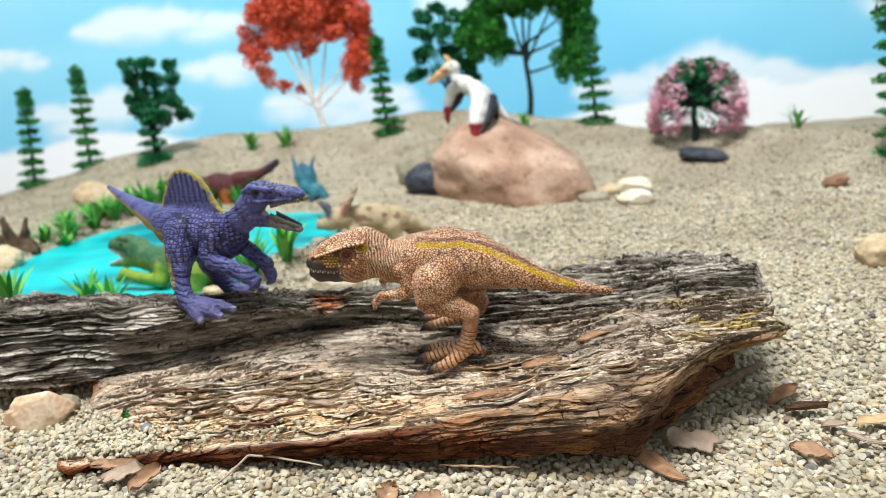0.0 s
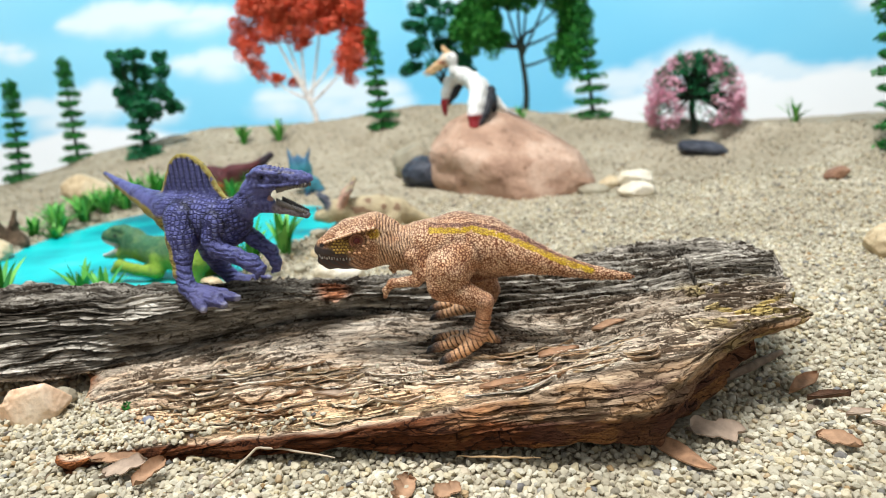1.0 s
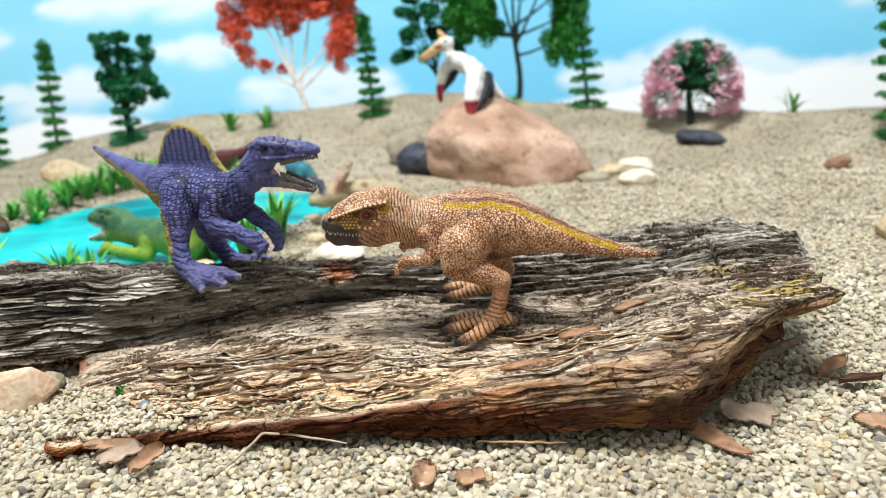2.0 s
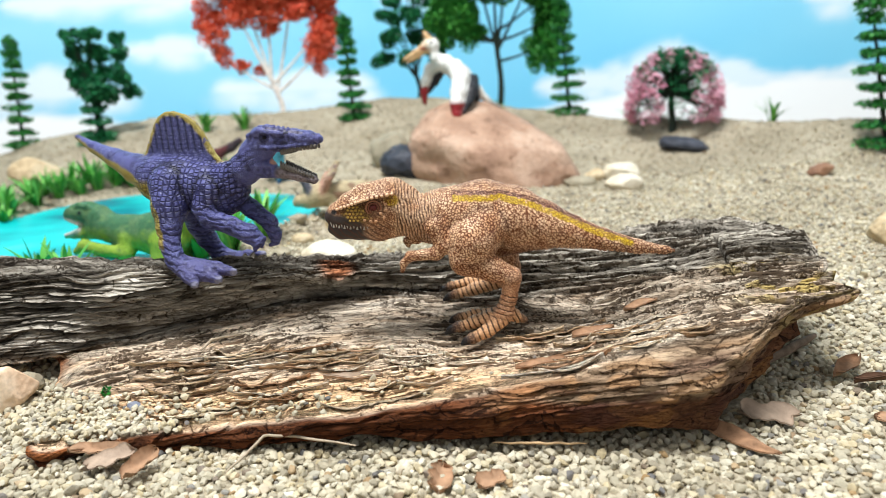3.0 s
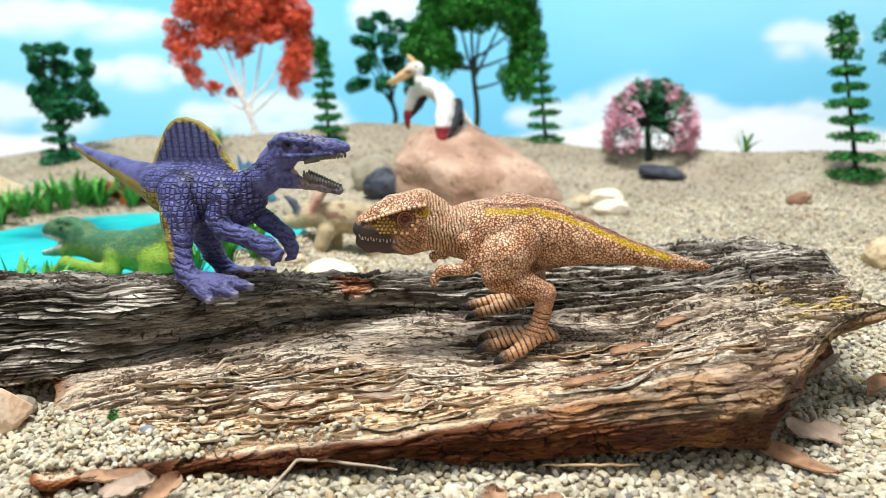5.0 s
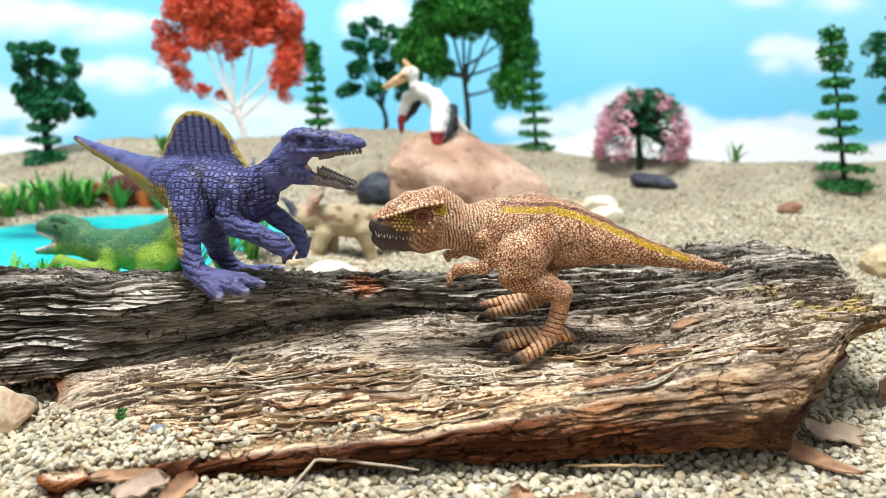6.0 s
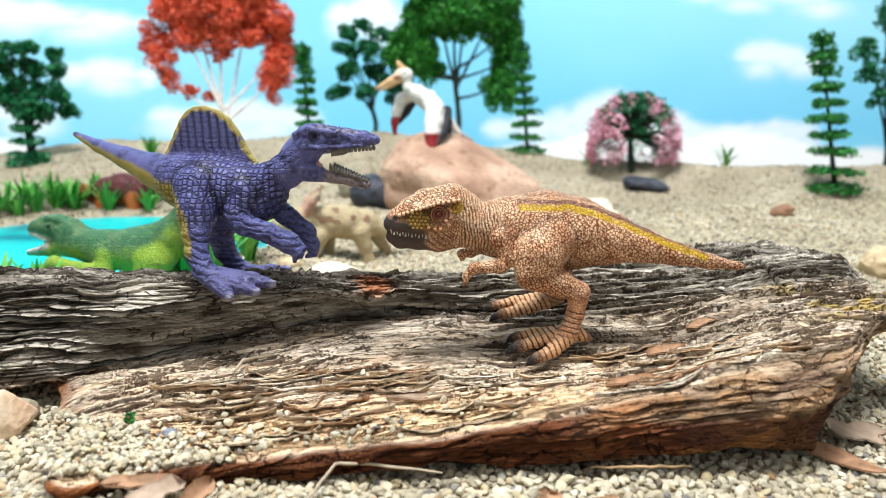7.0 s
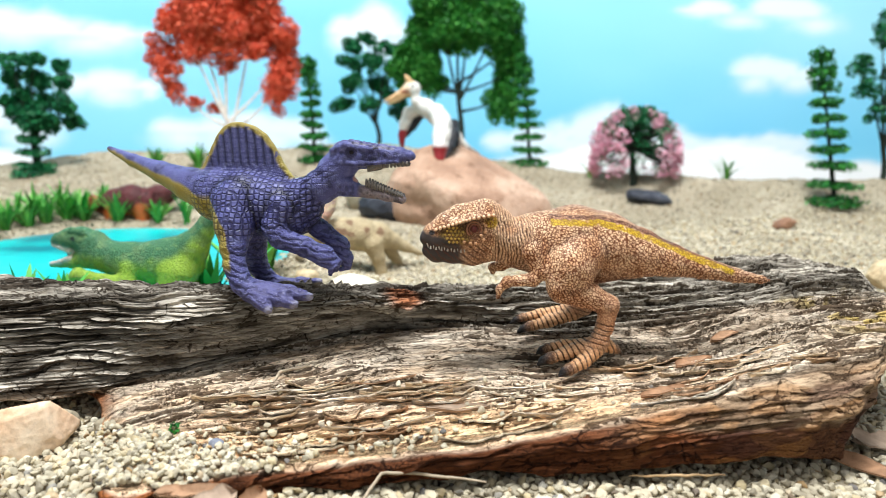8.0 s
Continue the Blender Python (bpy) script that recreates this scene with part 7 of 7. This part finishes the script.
for i, (x, y, r) in enumerate([(-0.088, 0.45, 0.006), (-0.082, 0.425, 0.005), (-0.094, 0.43, 0.004), (-0.078, 0.40, 0.006), (-0.085, 0.37, 0.005), (-0.13, 0.335, 0.006), (-0.118, 0.33, 0.005), (-0.07, 0.385, 0.004), (-0.155, 0.325, 0.005)]):
    stone("stone", "small tan pebble on the pond's near bank", (x, y, float(ground_height(x, y, False)) + r * 0.3), (r, r * 0.8, r * 0.6), (TAN_STONE, GREY_STONE, WHITE_STONE)[i % 3], 40 + i, 0.25, level=4, group="bank pebbles")


def driftwood(x, y):
    limbs = [("body", [(-9, 0, 3, 5), (-3, 2, 8, 6), (5, 0, 7, 5)]), ("body", [(-4, 0, 9, 4), (-6, 0, 18, 3), (-7, 0, 27, 1.5)]), ("body", [(2, 1, 9, 4), (4, 1, 17, 2.6), (6, 1, 25, 1.2)]),
             ("body", [(-8, -3, 5, 4), (-12, -3, 14, 3), (-14, -3, 21, 1.4)]), ("body", [(0, -4, 3, 4), (8, -5, 4, 4)])]
    V, Q, _ = sculpt(limbs, 0.9, 1.5)
    n = fbm(V[:, 0] / 2, V[:, 1] / 2, V[:, 2] / 5, 3, 88)
    V = V + (n[:, None] - 0.5) * 2.4 * np.array([1, 1, 0.5])
    C = np.array(lin(98, 82, 66)) * (0.5 + n[:, None])
    ob = part("driftwood", array_mesh("driftwood", V / 1000, Q, BARK, C))
    ob.matrix_basis = pose(x, y, float(ground_height(x, y)) - 0.003, 0, 0, 20)
    tagged(ob, "gnarled grey-brown root wood standing on the bank", "wood")


driftwood(-0.287, 0.462)


# ---- litter ----
def chip(name, label, x, y, z, length, width, yaw, material, seed, curl=0.25, pitch=0.0, roll=0.0, jag=0.3, category="leaf"):
    """A curled flake with a ragged rim and real thickness."""
    rng = np.random.default_rng(seed)
    nu, nv = 22, 9
    u, v = np.meshgrid(np.linspace(-1, 1, nu), np.linspace(-1, 1, nv), indexing="ij")
    blunt = 7.0 if jag > 0.4 else 1.9
    rim = np.clip(1 - np.abs(u) ** blunt, 0.04, 1) ** 0.7 * (1 - jag * vnoise(u * 4 + seed, np.sign(v) * 2.0, 0, seed) - 0.25 * jag * vnoise(u * 11 + seed, np.sign(v) * 2.0, 0, seed + 1))
    X = u * length / 2 * (1 + (0.08 if jag < 0.4 else 0.7) * (vnoise(v * 2.4, seed, u > 0, 2) - 0.5))
    Y = v * rim * width / 2
    Z = curl * width * (v ** 2 - 0.3) + 0.10 * length * (vnoise(u * 1.6 + seed, v, 0, 4) - 0.5)
    t = 0.00022
    top, low = np.stack([X, Y, Z + t], -1).reshape(-1, 3), np.stack([X, Y, Z - t], -1).reshape(-1, 3)
    F = grid_faces(nu, nv)
    n = nu * nv
    ring = [i * nv for i in range(nu)] + [(nu - 1) * nv + j for j in range(1, nv)] + [i * nv + nv - 1 for i in range(nu - 2, -1, -1)] + [j for j in range(nv - 2, 0, -1)]
    side = np.array([[a, b, b + n, a + n] for a, b in zip(ring, ring[1:] + ring[:1])])
    ob = part(name, array_mesh(name, np.concatenate([top, low]), np.concatenate([F, F[:, ::-1] + n, side]), material))
    ob.matrix_basis = pose(x, y, z, roll, pitch, yaw)
    tagged(ob, label, category)
    return ob


LEAF_BROWN = plain("dry_leaf", lin(160, 126, 98), 0.75, 0.2, 0.3, 250.0)
LEAF_PALE = plain("pale_dry_leaf", lin(164, 143, 124), 0.75, 0.2, 0.25, 250.0)
CHIP_RED = plain("red_bark_chip", lin(150, 114, 86), 0.7, 0.2, 0.35, 300.0)
CHIP_DARK = plain("dark_bark_chip", lin(92, 66, 50), 0.7, 0.2, 0.35, 300.0)
CHIP_TAN = plain("tan_wood_chip", lin(194, 162, 122), 0.7, 0.2, 0.3, 300.0)
TWIG_BROWN = plain("grey_brown_twig", lin(124, 106, 90), 0.75, 0.2, 0.3, 400.0)
STRAW = plain("grey_straw", lin(170, 154, 132), 0.7, 0.2, 0.25, 500.0)

chip("dry_leaf", "curled brown dry leaf on gravel", 0.105, 0.219, 0.004, 0.016, 0.006, 32, CHIP_RED, 1, 0.3, -8, 14)
chip("dry_leaf", "dark curled bark flake on gravel", 0.109, 0.211, 0.003, 0.015, 0.005, 8, CHIP_DARK, 2, 0.4)
chip("dry_leaf", "broad torn pale brown leaf on gravel", 0.067, 0.1945, 0.0035, 0.014, 0.011, -8, LEAF_PALE, 3, 0.1, 4, 16, 0.45)
chip("bark_chip", "long split brown bark chip leaning on gravel", 0.0515, 0.187, 0.0035, 0.028, 0.006, -56, CHIP_RED, 4, 0.12, 5, 8, 0.15, "wood chip")
chip("bark_chip", "thin pale wood splinter on gravel", 0.044, 0.194, 0.004, 0.015, 0.0022, -44, STRAW, 5, 0.1, 6, 0, 0.15, "wood chip")
chip("dry_leaf", "torn brown leaf scrap on gravel", 0.098, 0.186, 0.0025, 0.010, 0.0075, -50, LEAF_BROWN, 6, 0.15, 0, 12, 0.45)
chip("bark_chip", "tan wood chip on gravel", 0.126, 0.200, 0.003, 0.016, 0.006, 6, CHIP_TAN, 7, 0.15, 0, 6, 0.2, "wood chip")
chip("dry_leaf", "small pale leaf scrap on gravel", 0.112, 0.200, 0.0025, 0.009, 0.005, 12, LEAF_PALE, 8, 0.2)
chip("dry_leaf", "narrow pale leaf scrap on gravel", 0.116, 0.190, 0.0025, 0.011, 0.004, -40, LEAF_PALE, 9, 0.2)
chip("dry_leaf", "torn pale brown leaf on gravel", -0.1060, 0.1960, 0.0035, 0.0115, 0.0085, 25, LEAF_PALE, 10, 0.15, -6, 14, 0.45)
chip("dry_leaf", "curled brown leaf on gravel", -0.0975, 0.1925, 0.0035, 0.0095, 0.006, 62, LEAF_BROWN, 11, 0.3, -8, 18, 0.5)
chip("bark_chip", "flat grey-brown bark flake under the slab", -0.110, 0.2005, 0.004, 0.013, 0.006, 4, LEAF_BROWN, 12, 0.1, 4, 8, 0.5, "wood chip")
chip("dry_leaf", "upright brown leaf scrap on gravel", -0.0235, 0.1775, 0.0022, 0.010, 0.007, 80, LEAF_BROWN, 13, 0.2, -6, 10, 0.5)
chip("dry_leaf", "small rust leaf scrap on gravel", -0.012, 0.1745, 0.0022, 0.008, 0.006, 30, LEAF_BROWN, 14, 0.2, 0, 8, 0.5)
chip("bark_chip", "curled reddish bark flake on the slab", 0.026, 0.221, bark_height(0.026, 0.221) + 0.0002, 0.014, 0.0055, 14, CHIP_RED, 15, 0.16, -4, 4, 0.35, "wood chip")
chip("bark_chip", "curled reddish bark flake near the slab's edge", 0.007, 0.203, bark_height(0.007, 0.203) + 0.0002, 0.016, 0.0055, 10, CHIP_RED, 16, 0.16, -3, 4, 0.35, "wood chip")
chip("bark_chip", "pale curled bark flake on the slab", -0.045, 0.217, bark_height(-0.045, 0.217) + 0.0002, 0.017, 0.004, -6, LEAF_PALE, 17, 0.3, 2, 4, 0.3, "wood chip")
chip("bark_chip", "brown bark flake near the crest", 0.046, 0.236, bark_height(0.046, 0.236) + 0.0002, 0.013, 0.0045, 18, LEAF_BROWN, 18, 0.2, -6, 4, 0.35, "wood chip")


def strand(name, label, points, radius, material):
    P = along(points, 24) + np.stack([np.zeros(24), 0.00015 * np.sin(np.arange(24) * 0.9), 0.0001 * np.sin(np.arange(24) * 1.3)], 1)
    V, Q = tube(P, radius * (1 - 0.5 * np.abs(np.linspace(-1, 1, 24)) ** 3), 7)
    tagged(part(name, array_mesh(name, V, Q, material)), label, "twig")


strand("twig", "bent pale straw lying on gravel by the bark", [(-0.0755, 0.186, 0.0028), (-0.0715, 0.194, 0.0035), (-0.0675, 0.1985, 0.0058), (-0.058, 0.1968, 0.0052), (-0.044, 0.1925, 0.0040)], 0.0004, STRAW)
strand("twig", "pale bent straw lying on the slab", [(-0.0925, 0.2395, bark_height(-0.0925, 0.2395) + 0.0012), (-0.0905, 0.246, bark_height(-0.0905, 0.246) + 0.0022), (-0.082, 0.2505, bark_height(-0.082, 0.2505) + 0.0012)], 0.0005, STRAW)
strand("twig", "grey twig sticking out under the bark", [(0.078, 0.224, 0.004), (0.092, 0.231, 0.005), (0.108, 0.2405, 0.006)], 0.0016, TWIG_BROWN)
strand("twig", "short straw end below the slab", [(-0.009, 0.1905, 0.003), (0.003, 0.1875, 0.0035), (0.0145, 0.1865, 0.003)], 0.00034, CHIP_TAN)


def moss_scrap(x, y):
    rng = np.random.default_rng(5)
    V, Q = leaves(clump((x, y, bark_height(x, y) + 0.001), (0.0013, 0.0013, 0.0018), 70, rng), 0.0012, rng)
    tagged(part("moss_scrap", array_mesh("moss_scrap", V, Q, GREEN_BRIGHT)), "tiny scrap of bright green foam foliage on gravel", "foliage scrap")


moss_scrap(-0.117, 0.226)
